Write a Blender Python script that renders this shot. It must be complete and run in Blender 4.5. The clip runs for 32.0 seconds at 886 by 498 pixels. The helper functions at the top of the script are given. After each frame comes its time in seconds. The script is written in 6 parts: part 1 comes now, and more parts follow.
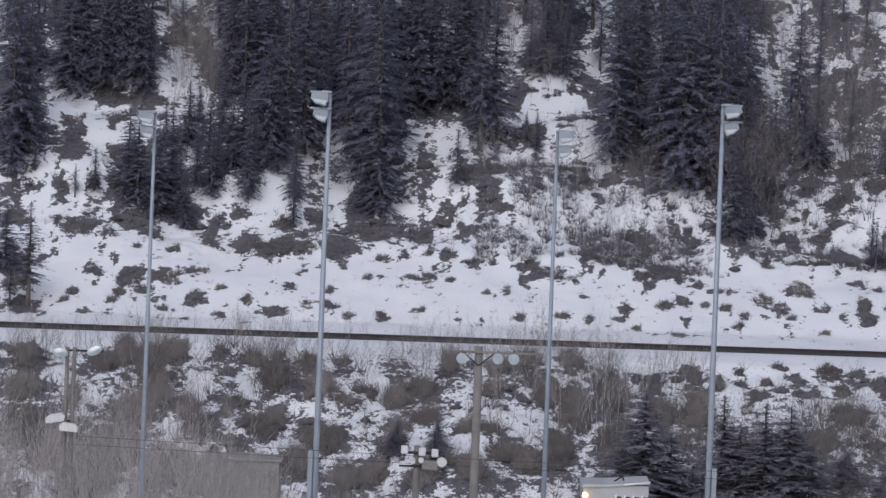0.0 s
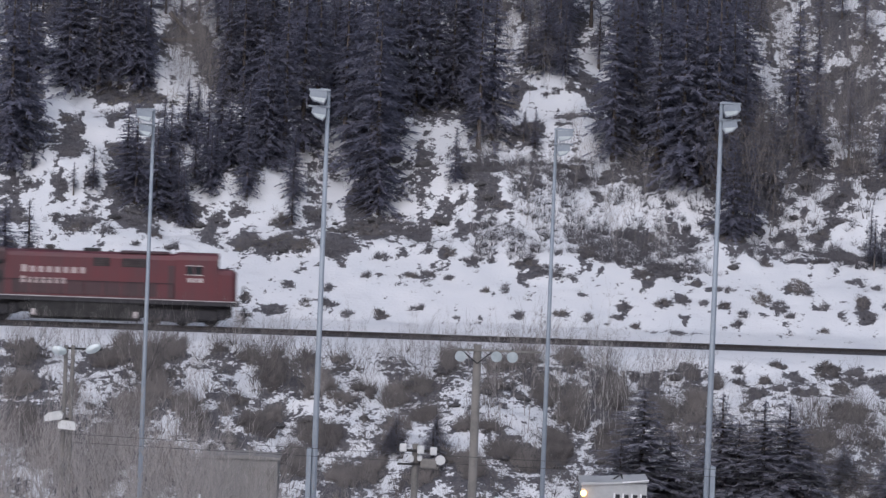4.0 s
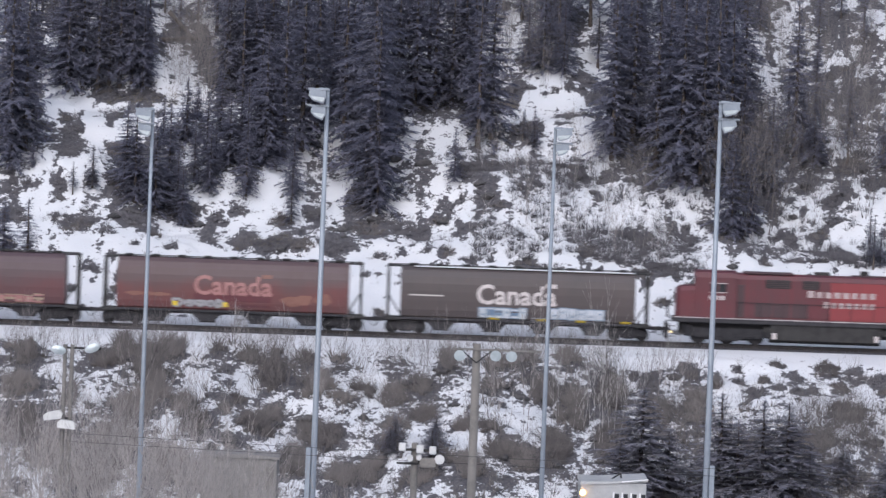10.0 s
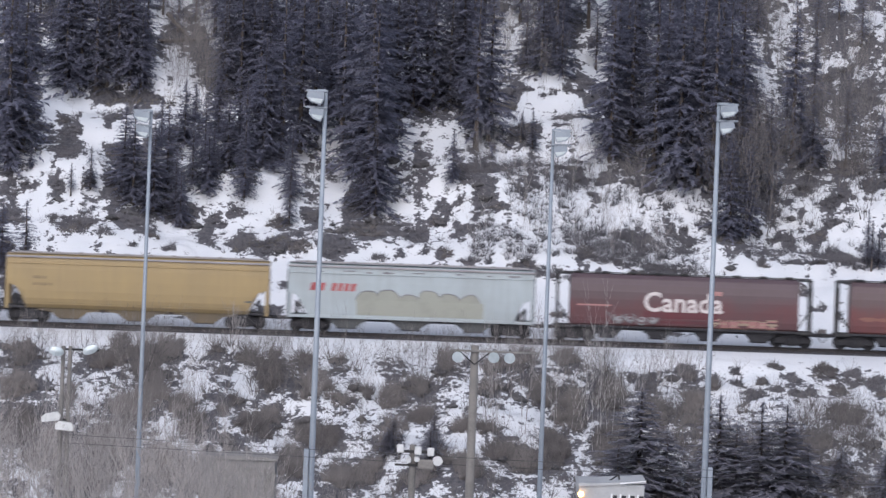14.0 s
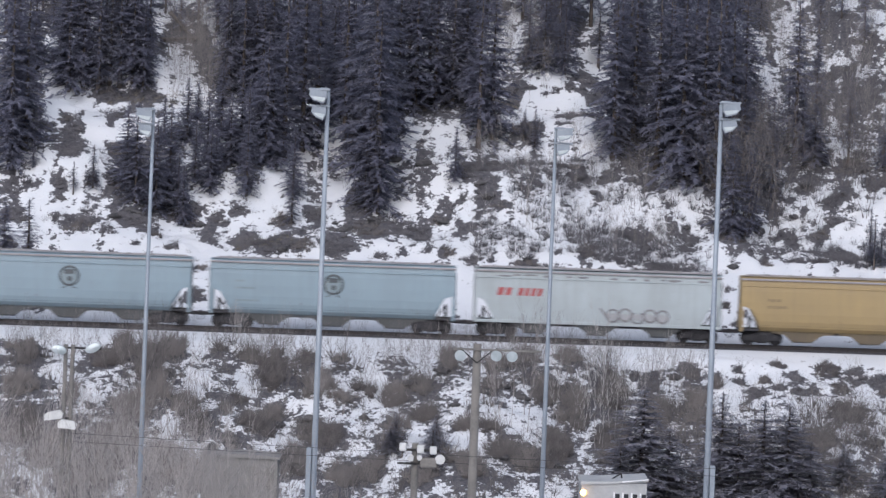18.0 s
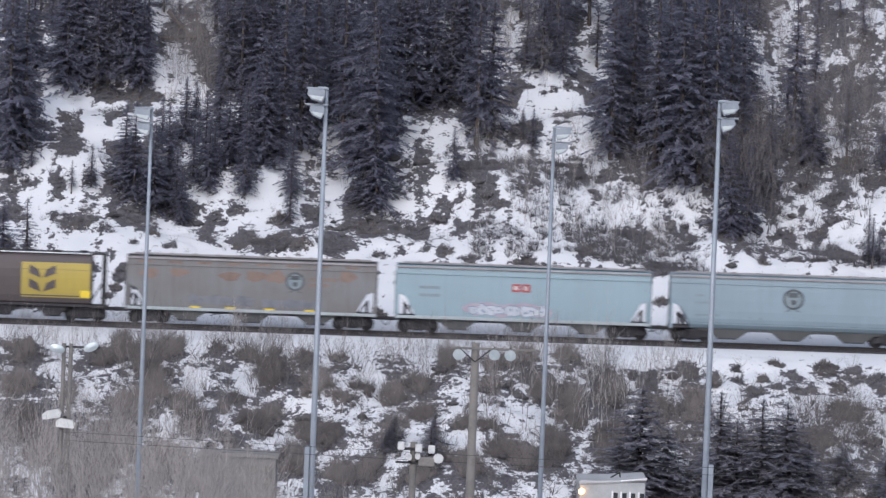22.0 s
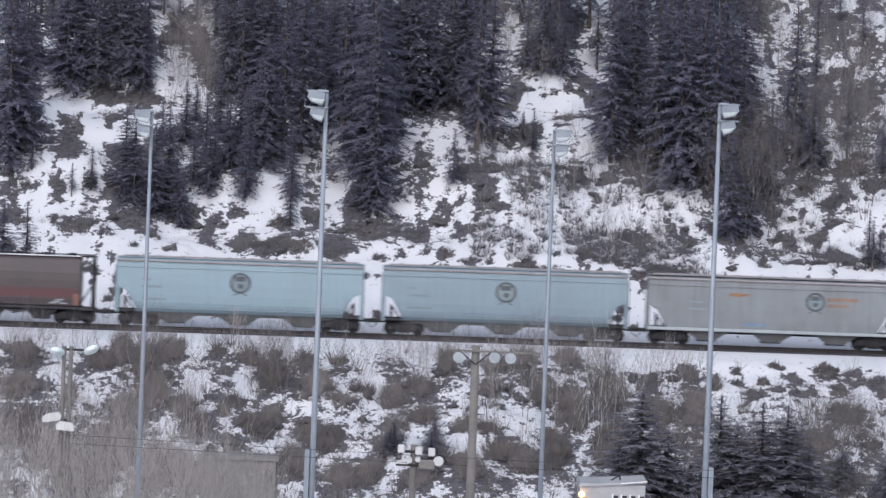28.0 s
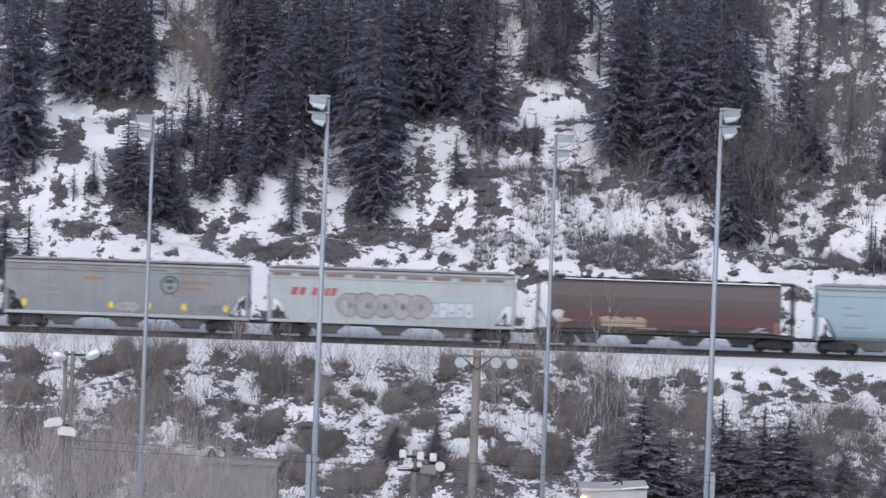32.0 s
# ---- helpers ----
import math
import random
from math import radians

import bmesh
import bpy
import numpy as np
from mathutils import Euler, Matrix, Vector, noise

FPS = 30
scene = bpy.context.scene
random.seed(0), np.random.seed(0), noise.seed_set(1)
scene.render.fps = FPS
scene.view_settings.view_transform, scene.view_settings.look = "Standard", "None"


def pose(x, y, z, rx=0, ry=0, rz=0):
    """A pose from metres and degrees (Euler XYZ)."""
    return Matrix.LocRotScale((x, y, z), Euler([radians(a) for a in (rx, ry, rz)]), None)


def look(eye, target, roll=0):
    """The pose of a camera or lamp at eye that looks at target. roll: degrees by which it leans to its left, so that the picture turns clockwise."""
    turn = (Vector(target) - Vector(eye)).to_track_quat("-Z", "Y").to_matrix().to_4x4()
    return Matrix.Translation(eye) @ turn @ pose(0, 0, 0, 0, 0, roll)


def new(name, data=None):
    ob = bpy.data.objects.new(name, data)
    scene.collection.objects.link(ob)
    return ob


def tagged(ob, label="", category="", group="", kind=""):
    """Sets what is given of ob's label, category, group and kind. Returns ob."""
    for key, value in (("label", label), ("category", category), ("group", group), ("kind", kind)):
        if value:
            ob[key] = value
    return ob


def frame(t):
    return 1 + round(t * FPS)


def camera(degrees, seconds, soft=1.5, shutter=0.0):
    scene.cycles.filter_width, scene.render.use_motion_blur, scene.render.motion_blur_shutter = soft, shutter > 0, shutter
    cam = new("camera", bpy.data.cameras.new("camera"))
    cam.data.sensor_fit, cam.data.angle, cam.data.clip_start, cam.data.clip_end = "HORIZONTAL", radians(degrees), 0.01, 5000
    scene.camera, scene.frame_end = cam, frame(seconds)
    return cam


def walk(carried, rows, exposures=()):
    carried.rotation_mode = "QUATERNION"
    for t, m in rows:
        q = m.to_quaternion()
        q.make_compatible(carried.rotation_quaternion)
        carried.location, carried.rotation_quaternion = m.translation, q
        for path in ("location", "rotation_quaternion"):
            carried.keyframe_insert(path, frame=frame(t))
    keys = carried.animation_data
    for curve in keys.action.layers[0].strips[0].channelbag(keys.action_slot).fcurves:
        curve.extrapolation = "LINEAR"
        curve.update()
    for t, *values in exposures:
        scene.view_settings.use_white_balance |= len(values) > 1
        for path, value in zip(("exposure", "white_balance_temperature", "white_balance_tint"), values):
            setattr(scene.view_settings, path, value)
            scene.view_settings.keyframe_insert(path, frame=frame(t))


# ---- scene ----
cam = camera(8.2, 32.0, soft=1.45, shutter=0.7)
EYE, AIM, LEAN = (0, -400, 14), (0, 0, 5.62), 2.23
# small drift of the tripod head: seconds, and metres by which the aim wanders at the track
walk(cam, [(t, look(EYE, (AIM[0] + dx, AIM[1], AIM[2] + dz), LEAN)) for t, dx, dz in (
    (0, -0.154, 0.066), (0.5, -0.051, 0.084), (1, 0.069, 0.066), (1.5, 0.110, 0.011), (2, 0.059, 0.062), (2.5, 0.004, -0.106),
    (3, -0.099, -0.106), (3.5, -0.069, -0.051), (5.5, -0.040, -0.106), (6, 0.066, 0.004), (6.5, 0.099, 0.011), (7, 0.066, -0.029),
    (7.5, -0.059, 0.004), (8, -0.099, -0.095), (8.5, -0.051, -0.106), (9, -0.051, -0.051), (9.5, -0.051, -0.040), (10, -0.004, -0.102),
    (10.5, 0.033, -0.055), (11, 0.091, -0.051), (11.5, 0.066, -0.040), (12, 0.004, 0.004), (12.5, 0.018, 0.066), (13, 0.055, 0.066),
    (13.5, 0.004, 0.004), (14, 0.117, 0.004), (14.5, 0.069, -0.044), (16.5, 0.102, -0.051), (17, -0.051, 0.077), (17.5, 0.004, -0.018),
    (18, -0.040, -0.102), (18.5, -0.051, -0.165), (19, -0.088, -0.157), (19.5, -0.113, -0.040), (20, -0.183, -0.066), (20.5, -0.110, -0.051),
    (21, -0.080, -0.165), (21.5, -0.110, -0.128), (22, 0.077, -0.165), (22.5, 0.150, -0.165), (23, 0.026, -0.219), (23.5, -0.099, -0.022),
    (24, 0.080, 0.073), (24.5, 0.121, 0.015), (25, 0.059, 0.022), (25.5, 0.004, -0.055), (27.5, 0.022, -0.007), (28, 0.059, 0.015),
    (28.5, -0.051, 0.062), (29, 0.004, 0.230), (29.5, 0.102, 0.241), (30, 0.059, 0.278), (30.5, 0.099, 0.278), (31, -0.026, 0.285),
    (31.5, -0.080, 0.205), (32, -0.055, 0.340),
)], exposures=[(0, -0.06, 5800, 14), (3.5, -0.06, 5800, 14), (5.5, 0.38, 5800, 13), (13, 0.37, 5800, 13), (17, 0.31, 5800, 12), (32, 0.33, 5800, 13)])

# ---------------------------------------------------------------- light
world = bpy.data.worlds.new("overcast_sky")
scene.world = world
world.use_nodes = True
wn = world.node_tree
sky = wn.nodes.new("ShaderNodeTexSky")
sky.sky_type, sky.sun_disc = "NISHITA", False
sky.sun_elevation, sky.sun_rotation = radians(33), radians(194)
sky.dust_density, sky.ozone_density = 4.0, 1.6
wn.nodes["Background"].inputs["Strength"].default_value = 0.07
wn.links.new(sky.outputs[0], wn.nodes["Background"].inputs["Color"])
sun = new("sun", bpy.data.lights.new("sun", "SUN"))
sun.data.energy, sun.data.angle, sun.data.color = 1.72, radians(80), (1.0, 0.978, 0.95)
sun.matrix_basis = look((0, 0, 0), (0.15, 0.58, -0.80))

# ---------------------------------------------------------------- materials


def material(name):
    m = bpy.data.materials.new(name)
    m.use_nodes = True
    return m, m.node_tree, m.node_tree.nodes["Principled BSDF"]


def nd(tree, kind, **values):
    n = tree.nodes.new(kind)
    for key, v in values.items():
        n.inputs[key.replace("_", " ")].default_value = v
    return n


def ramp(tree, fac, stops):
    n = tree.nodes.new("ShaderNodeValToRGB")
    while len(n.color_ramp.elements) < len(stops):
        n.color_ramp.elements.new(0.5)
    for e, (p, c) in zip(n.color_ramp.elements, stops):
        e.position, e.color = p, (*c, 1) if len(c) == 3 else c
    tree.links.new(fac, n.inputs[0])
    return n.outputs[0]


def mixc(tree, fac, a, b):
    n = tree.nodes.new("ShaderNodeMix")
    n.data_type = "RGBA"
    for sock, v in ((n.inputs["Factor"], fac), (n.inputs["A"], a), (n.inputs["B"], b)):
        if isinstance(v, (int, float)):
            sock.default_value = v
        elif isinstance(v, tuple):
            sock.default_value = (*v, 1)
        else:
            tree.links.new(v, sock)
    return n.outputs["Result"]


def bump(tree, bsdf, height, strength, distance):
    n = nd(tree, "ShaderNodeBump", Strength=strength, Distance=distance)
    tree.links.new(height, n.inputs["Height"])
    tree.links.new(n.outputs[0], bsdf.inputs["Normal"])


def plain(name, a, b, rough=0.6, metal=0.0, scale=3.0, relief=0.0, fine=None, vary=0.25):
    """Two-tone mottled surface: broad patches, fine grain and a little difference from piece to piece."""
    m, t, p = material(name)
    co = t.nodes.new("ShaderNodeTexCoord")
    n1 = nd(t, "ShaderNodeTexNoise", Scale=scale, Detail=5.0)
    n2 = nd(t, "ShaderNodeTexNoise", Scale=fine or scale * 9, Detail=3.0)
    for n in (n1, n2):
        t.links.new(co.outputs["Object"], n.inputs["Vector"])
    ob = t.nodes.new("ShaderNodeObjectInfo")
    add = t.nodes.new("ShaderNodeMath")
    add.operation = "MULTIPLY_ADD"
    add.inputs[1].default_value = 0.5
    t.links.new(n2.outputs[0], add.inputs[0])
    t.links.new(n1.outputs[0], add.inputs[2])
    sh = t.nodes.new("ShaderNodeMath")
    sh.operation = "MULTIPLY_ADD"
    sh.inputs[1].default_value = vary
    t.links.new(ob.outputs["Random"], sh.inputs[0])
    t.links.new(add.outputs[0], sh.inputs[2])
    col = ramp(t, sh.outputs[0], [(0.5, a), (1.0, b)])
    t.links.new(col, p.inputs["Base Color"])
    p.inputs["Roughness"].default_value, p.inputs["Metallic"].default_value = rough, metal
    if relief:
        bump(t, p, n2.outputs[0], 0.6, relief)
    return m


def foliage(name, a, b, haze=0.30, scale=0.9, fine=5):
    """Needle sprays that let part of the light through, paled in patches to paint in distant haze."""
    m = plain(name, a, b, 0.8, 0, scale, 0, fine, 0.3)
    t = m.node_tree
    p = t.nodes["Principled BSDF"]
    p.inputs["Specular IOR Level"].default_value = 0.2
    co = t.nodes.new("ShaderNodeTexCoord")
    # pale bluish tint over the needles, standing in for haze in the air
    mottle = nd(t, "ShaderNodeTexNoise", Scale=2.6, Detail=4.0, Roughness=0.65)
    t.links.new(co.outputs["Object"], mottle.inputs["Vector"])
    f = ramp(t, mottle.outputs[0], [(0.36, (0.5 * haze,) * 3), (0.66, (haze,) * 3)])
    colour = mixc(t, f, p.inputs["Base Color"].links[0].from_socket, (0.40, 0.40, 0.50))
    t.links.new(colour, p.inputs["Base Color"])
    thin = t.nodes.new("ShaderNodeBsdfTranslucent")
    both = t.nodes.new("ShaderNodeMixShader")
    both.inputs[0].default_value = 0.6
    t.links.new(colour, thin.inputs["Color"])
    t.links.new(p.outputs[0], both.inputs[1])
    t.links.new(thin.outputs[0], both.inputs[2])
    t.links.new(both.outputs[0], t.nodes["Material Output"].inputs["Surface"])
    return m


def car_paint(name, base, dirt, rust=(0.12, 0.06, 0.035), dirty=0.5, rough=0.55, top_tint=None):
    """Weathered car paint: vertical washed streaks, broad grime and rust freckles."""
    m, t, p = material(name)
    co = t.nodes.new("ShaderNodeTexCoord")
    mp = nd(t, "ShaderNodeMapping", Scale=(2.6, 2.6, 0.16))
    t.links.new(co.outputs["Object"], mp.inputs["Vector"])
    streak = nd(t, "ShaderNodeTexNoise", Scale=1.6, Detail=5.0)
    t.links.new(mp.outputs[0], streak.inputs["Vector"])
    broad = nd(t, "ShaderNodeTexNoise", Scale=0.45, Detail=4.0)
    fleck = nd(t, "ShaderNodeTexNoise", Scale=3.2, Detail=6.0, Roughness=0.7)
    for n in (broad, fleck):
        t.links.new(co.outputs["Object"], n.inputs["Vector"])
    mul = t.nodes.new("ShaderNodeMath")
    mul.operation = "MULTIPLY_ADD"
    mul.inputs[1].default_value = 0.6
    t.links.new(streak.outputs[0], mul.inputs[0])
    t.links.new(broad.outputs[0], mul.inputs[2])
    f1 = ramp(t, mul.outputs[0], [(0.55, (0, 0, 0)), (1.05, (dirty,) * 3)])
    f2 = ramp(t, fleck.outputs[0], [(0.62, (0, 0, 0)), (0.74, (0.55,) * 3)])
    # mixes to a greyer tone towards the top, its edge broken by noise
    if top_tint:
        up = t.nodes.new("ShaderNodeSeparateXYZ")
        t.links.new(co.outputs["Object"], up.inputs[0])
        height_mix = t.nodes.new("ShaderNodeMath")
        height_mix.operation = "MULTIPLY_ADD"
        height_mix.inputs[1].default_value = 1.6
        t.links.new(broad.outputs[0], height_mix.inputs[0])
        t.links.new(up.outputs["Z"], height_mix.inputs[2])
        height_scaled = t.nodes.new("ShaderNodeMath")
        height_scaled.operation = "MULTIPLY"
        height_scaled.inputs[1].default_value = 0.2
        t.links.new(height_mix.outputs[0], height_scaled.inputs[0])
        base = mixc(t, ramp(t, height_scaled.outputs[0], [(0.62, (0, 0, 0)), (0.78, (0.9,) * 3)]), base, top_tint)
    c = mixc(t, f2, mixc(t, f1, base, dirt), rust)
    t.links.new(c, p.inputs["Base Color"])
    p.inputs["Roughness"].default_value = rough
    bump(t, p, fleck.outputs[0], 0.25, 0.01)
    return m


def snow_ground():
    """Snow cover that breaks open to soil, dead grass and rock where the ground is bare."""
    m, t, p = material("snow_over_soil")
    co = t.nodes.new("ShaderNodeTexCoord")
    at = t.nodes.new("ShaderNodeAttribute")
    at.attribute_name = "bare"
    n1 = nd(t, "ShaderNodeTexNoise", Scale=1.5, Detail=7.0, Roughness=0.66)
    n2 = nd(t, "ShaderNodeTexNoise", Scale=5.5, Detail=4.0)
    n3 = nd(t, "ShaderNodeTexNoise", Scale=0.35, Detail=3.0)
    mp = nd(t, "ShaderNodeMapping", Scale=(0.8, 0.6, 1.25))
    t.links.new(co.outputs["Object"], mp.inputs["Vector"])
    for n in (n1, n2, n3):
        t.links.new(mp.outputs[0], n.inputs["Vector"])
    s = t.nodes.new("ShaderNodeMath")
    s.operation = "MULTIPLY_ADD"
    s.inputs[1].default_value = 2.3
    t.links.new(n1.outputs[0], s.inputs[0])
    t.links.new(at.outputs["Fac"], s.inputs[2])
    s2 = t.nodes.new("ShaderNodeMath")
    s2.operation = "MULTIPLY_ADD"
    s2.inputs[1].default_value = 1.05
    t.links.new(n2.outputs[0], s2.inputs[0])
    t.links.new(s.outputs[0], s2.inputs[2])
    half = t.nodes.new("ShaderNodeMath")
    half.operation = "MULTIPLY"
    half.inputs[1].default_value = 0.4
    t.links.new(s2.outputs[0], half.inputs[0])
    fac = ramp(t, half.outputs[0], [(0.84, (0, 0, 0)), (0.885, (1, 1, 1))])
    snow = ramp(t, n3.outputs[0], [(0.3, (0.605, 0.618, 0.648)), (0.7, (0.69, 0.69, 0.708))])
    soil = ramp(t, n2.outputs[0], [(0.3, (0.046, 0.045, 0.053)), (0.55, (0.085, 0.081, 0.090)), (0.8, (0.155, 0.146, 0.150))])
    t.links.new(mixc(t, fac, snow, soil), p.inputs["Base Color"])
    rg = ramp(t, fac, [(0.0, (0.55,) * 3), (1.0, (0.95,) * 3)])
    t.links.new(rg, p.inputs["Roughness"])
    bump(t, p, n2.outputs[0], 0.5, 0.10)
    return m


SNOW_GROUND = snow_ground()
SNOW = plain("settled_snow", (0.76, 0.78, 0.82), (0.87, 0.87, 0.89), 0.6, 0, 1.2, 0.03)
BALLAST = plain("dark_ballast", (0.018, 0.018, 0.021), (0.046, 0.043, 0.048), 0.95, 0, 2.0, 0.03, 14)
RAIL = plain("rusty_rail", (0.02, 0.018, 0.02), (0.046, 0.04, 0.042), 0.6, 0.2, 4.0)
TIE = plain("creosoted_tie", (0.02, 0.018, 0.017), (0.05, 0.042, 0.036), 0.9, 0, 4.0)
ROCK = plain("dark_rock", (0.035, 0.035, 0.039), (0.095, 0.09, 0.092), 0.95, 0, 1.5, 0.06, 8)
BARK = plain("spruce_bark", (0.05, 0.042, 0.038), (0.15, 0.125, 0.11), 0.95, 0, 3.0, 0.03)
# needle colours raised and blued, air haze painted into them
NEEDLES = foliage("hazed_spruce_needles", (0.102, 0.104, 0.146), (0.148, 0.150, 0.195), 0.55)
PINE = foliage("hazed_pine_needles", (0.108, 0.106, 0.125), (0.155, 0.153, 0.175), 0.50)
FIR = foliage("hazed_fir_needles", (0.175, 0.168, 0.172), (0.245, 0.237, 0.238), 0.65)
TWIG = plain("bare_twigs", (0.085, 0.077, 0.078), (0.20, 0.18, 0.172), 0.9, 0, 0.8, 0, 6, 0.35)
TWIG_PALE = plain("pale_twigs", (0.18, 0.166, 0.163), (0.35, 0.322, 0.31), 0.9, 0, 0.8, 0, 6, 0.3)
ASPEN = plain("aspen_bark", (0.27, 0.255, 0.25), (0.42, 0.40, 0.385), 0.9, 0, 0.8, 0, 6, 0.3)
GRASS = plain("dead_grass", (0.11, 0.095, 0.075), (0.22, 0.19, 0.145), 0.95, 0, 0.9, 0, 6, 0.3)
DRY = plain("dead_brush", (0.062, 0.056, 0.058), (0.155, 0.138, 0.134), 0.95, 0, 0.9, 0, 6, 0.35)
# bluer copy of the dead brush, distance haze tinted into the colour
SCRUB = plain("hazed_brush", (0.060, 0.058, 0.067), (0.145, 0.136, 0.147), 0.95, 0, 0.9, 0, 6, 0.35)
GALV = plain("galvanized_steel", (0.21, 0.24, 0.28), (0.31, 0.345, 0.39), 0.55, 0.2, 1.2, 0.002)
WOOD = plain("weathered_pole_wood", (0.13, 0.125, 0.118), (0.23, 0.215, 0.20), 0.9, 0, 1.5, 0.01, 12)
LAMPWHITE = plain("pale_lamp_enamel", (0.48, 0.49, 0.49), (0.66, 0.66, 0.655), 0.4, 0, 4.0)
LAMPGREY = plain("lamp_reflector", (0.36, 0.42, 0.44), (0.55, 0.60, 0.62), 0.35, 0.3, 4.0)
DARKSTEEL = plain("dark_steel", (0.014, 0.014, 0.016), (0.05, 0.048, 0.048), 0.7, 0.3, 2.0)
# slightly blue and lifted: haze put into the dark colour
UNDER = plain("sooty_running_gear", (0.018, 0.018, 0.022), (0.05, 0.048, 0.053), 0.85, 0.2, 2.0)
GLASS = plain("dark_cab_glass", (0.01, 0.012, 0.014), (0.03, 0.033, 0.036), 0.12, 0, 2.0)
CABLE = plain("black_cable", (0.02, 0.02, 0.022), (0.05, 0.05, 0.052), 0.7)
SHED = plain("pale_sheet_cladding", (0.33, 0.335, 0.34), (0.45, 0.455, 0.46), 0.5, 0.1, 0.7, 0.004)
SHED_DULL = plain("dull_cladding", (0.17, 0.162, 0.155), (0.24, 0.23, 0.22), 0.8, 0, 0.9, 0.004)
TRIM = plain("white_trim", (0.68, 0.68, 0.69), (0.8, 0.8, 0.8), 0.5, 0, 3.0)


def glow(name, color, power):
    m, t, p = material(name)
    p.inputs["Base Color"].default_value = (*color, 1)
    p.inputs["Emission Color"].default_value = (*color, 1)
    p.inputs["Emission Strength"].default_value = power
    return m


AMBER = glow("amber_lamp", (1.0, 0.50, 0.12), 9.0)
STEPLAMP = glow("step_lamp", (1.0, 0.80, 0.40), 1.1)
RED = car_paint("loco_red", (0.125, 0.026, 0.034), (0.070, 0.034, 0.041), dirty=0.7, rust=(0.07, 0.02, 0.02))
RED_FRESH = car_paint("loco_red_clean", (0.24, 0.035, 0.040), (0.14, 0.036, 0.041), dirty=0.4, rust=(0.2, 0.03, 0.03))
RED_DULL = car_paint("loco_red_sooty", (0.075, 0.033, 0.040), (0.045, 0.032, 0.036), dirty=0.8, rust=(0.04, 0.02, 0.02))
GREYPAINT = car_paint("hopper_grey", (0.40, 0.45, 0.47), (0.25, 0.26, 0.26), dirty=0.5)
# darker than the bodies: shade under the cars put into the bay colour
BAYGREY = car_paint("shaded_bays", (0.085, 0.09, 0.095), (0.05, 0.05, 0.05), dirty=0.6)
GREYDULL = car_paint("hopper_dull_grey", (0.245, 0.27, 0.29), (0.165, 0.165, 0.168), dirty=0.7)
GREYRUST = car_paint("hopper_rusty_grey", (0.20, 0.208, 0.218), (0.15, 0.135, 0.128), dirty=0.8)
# pale roof edge: light from above put into the colour
EAVE = car_paint("toplit_roof_edge", (0.34, 0.325, 0.335), (0.22, 0.20, 0.20), dirty=0.7)
BLUEPAINT = car_paint("hopper_blue_grey", (0.255, 0.332, 0.383), (0.195, 0.238, 0.268), dirty=0.4)
PALEBLUE = car_paint("hopper_pale_blue", (0.285, 0.385, 0.438), (0.22, 0.285, 0.322), dirty=0.4)
YELLOWPAINT = car_paint("hopper_yellow", (0.355, 0.262, 0.125), (0.25, 0.19, 0.11), dirty=0.5)
BROWNPAINT = car_paint("hopper_brown", (0.084, 0.066, 0.066), (0.064, 0.056, 0.057), dirty=0.7)
REDBROWN = car_paint("hopper_red_brown", (0.150, 0.048, 0.048), (0.092, 0.056, 0.056), dirty=0.6, top_tint=(0.105, 0.078, 0.082))
WINE = car_paint("hopper_wine_red", (0.122, 0.045, 0.050), (0.08, 0.052, 0.056), dirty=0.6, top_tint=(0.098, 0.070, 0.078))
LETTER = plain("worn_lettering", (0.36, 0.31, 0.31), (0.60, 0.55, 0.54), 0.7, 0, 2.0, 0, 12)
LOCOLETTER = plain("loco_lettering", (0.27, 0.20, 0.20), (0.44, 0.36, 0.355), 0.7, 0, 2.0, 0, 12)
# yellow car's bays browned likewise, underside shade in the colour
BAYBROWN = car_paint("shaded_yellow_bays", (0.16, 0.12, 0.07), (0.08, 0.07, 0.055), dirty=0.6)
# pale patches stand for snow lying along the walkway edge
SILL = plain("snow_flecked_sill_stripe", (0.20, 0.18, 0.185), (0.52, 0.49, 0.49), 0.7, 0, 0.7)
STRIPE = plain("sill_stripe", (0.36, 0.32, 0.31), (0.6, 0.56, 0.54), 0.7, 0, 1.4)
REDMARK = plain("red_lettering", (0.27, 0.055, 0.055), (0.37, 0.09, 0.09), 0.6, 0, 3.0)
BLACKMARK = plain("black_lettering", (0.04, 0.05, 0.055), (0.10, 0.11, 0.12), 0.7, 0, 3.0)
YELLOWTEXT = plain("worn_brown_lettering", (0.13, 0.10, 0.065), (0.24, 0.18, 0.10), 0.7, 0, 3.0)
FADED = plain("faded_lettering", (0.17, 0.22, 0.25), (0.24, 0.29, 0.31), 0.7, 0, 3.0)
YMARK = plain("yellow_reflector", (0.70, 0.50, 0.02), (0.8, 0.6, 0.05), 0.5, 0, 5.0)
# yellow kept muted, with haze put into the paint colour
PANEL = car_paint("yellow_panel", (0.42, 0.325, 0.06), (0.28, 0.215, 0.07), dirty=0.4)
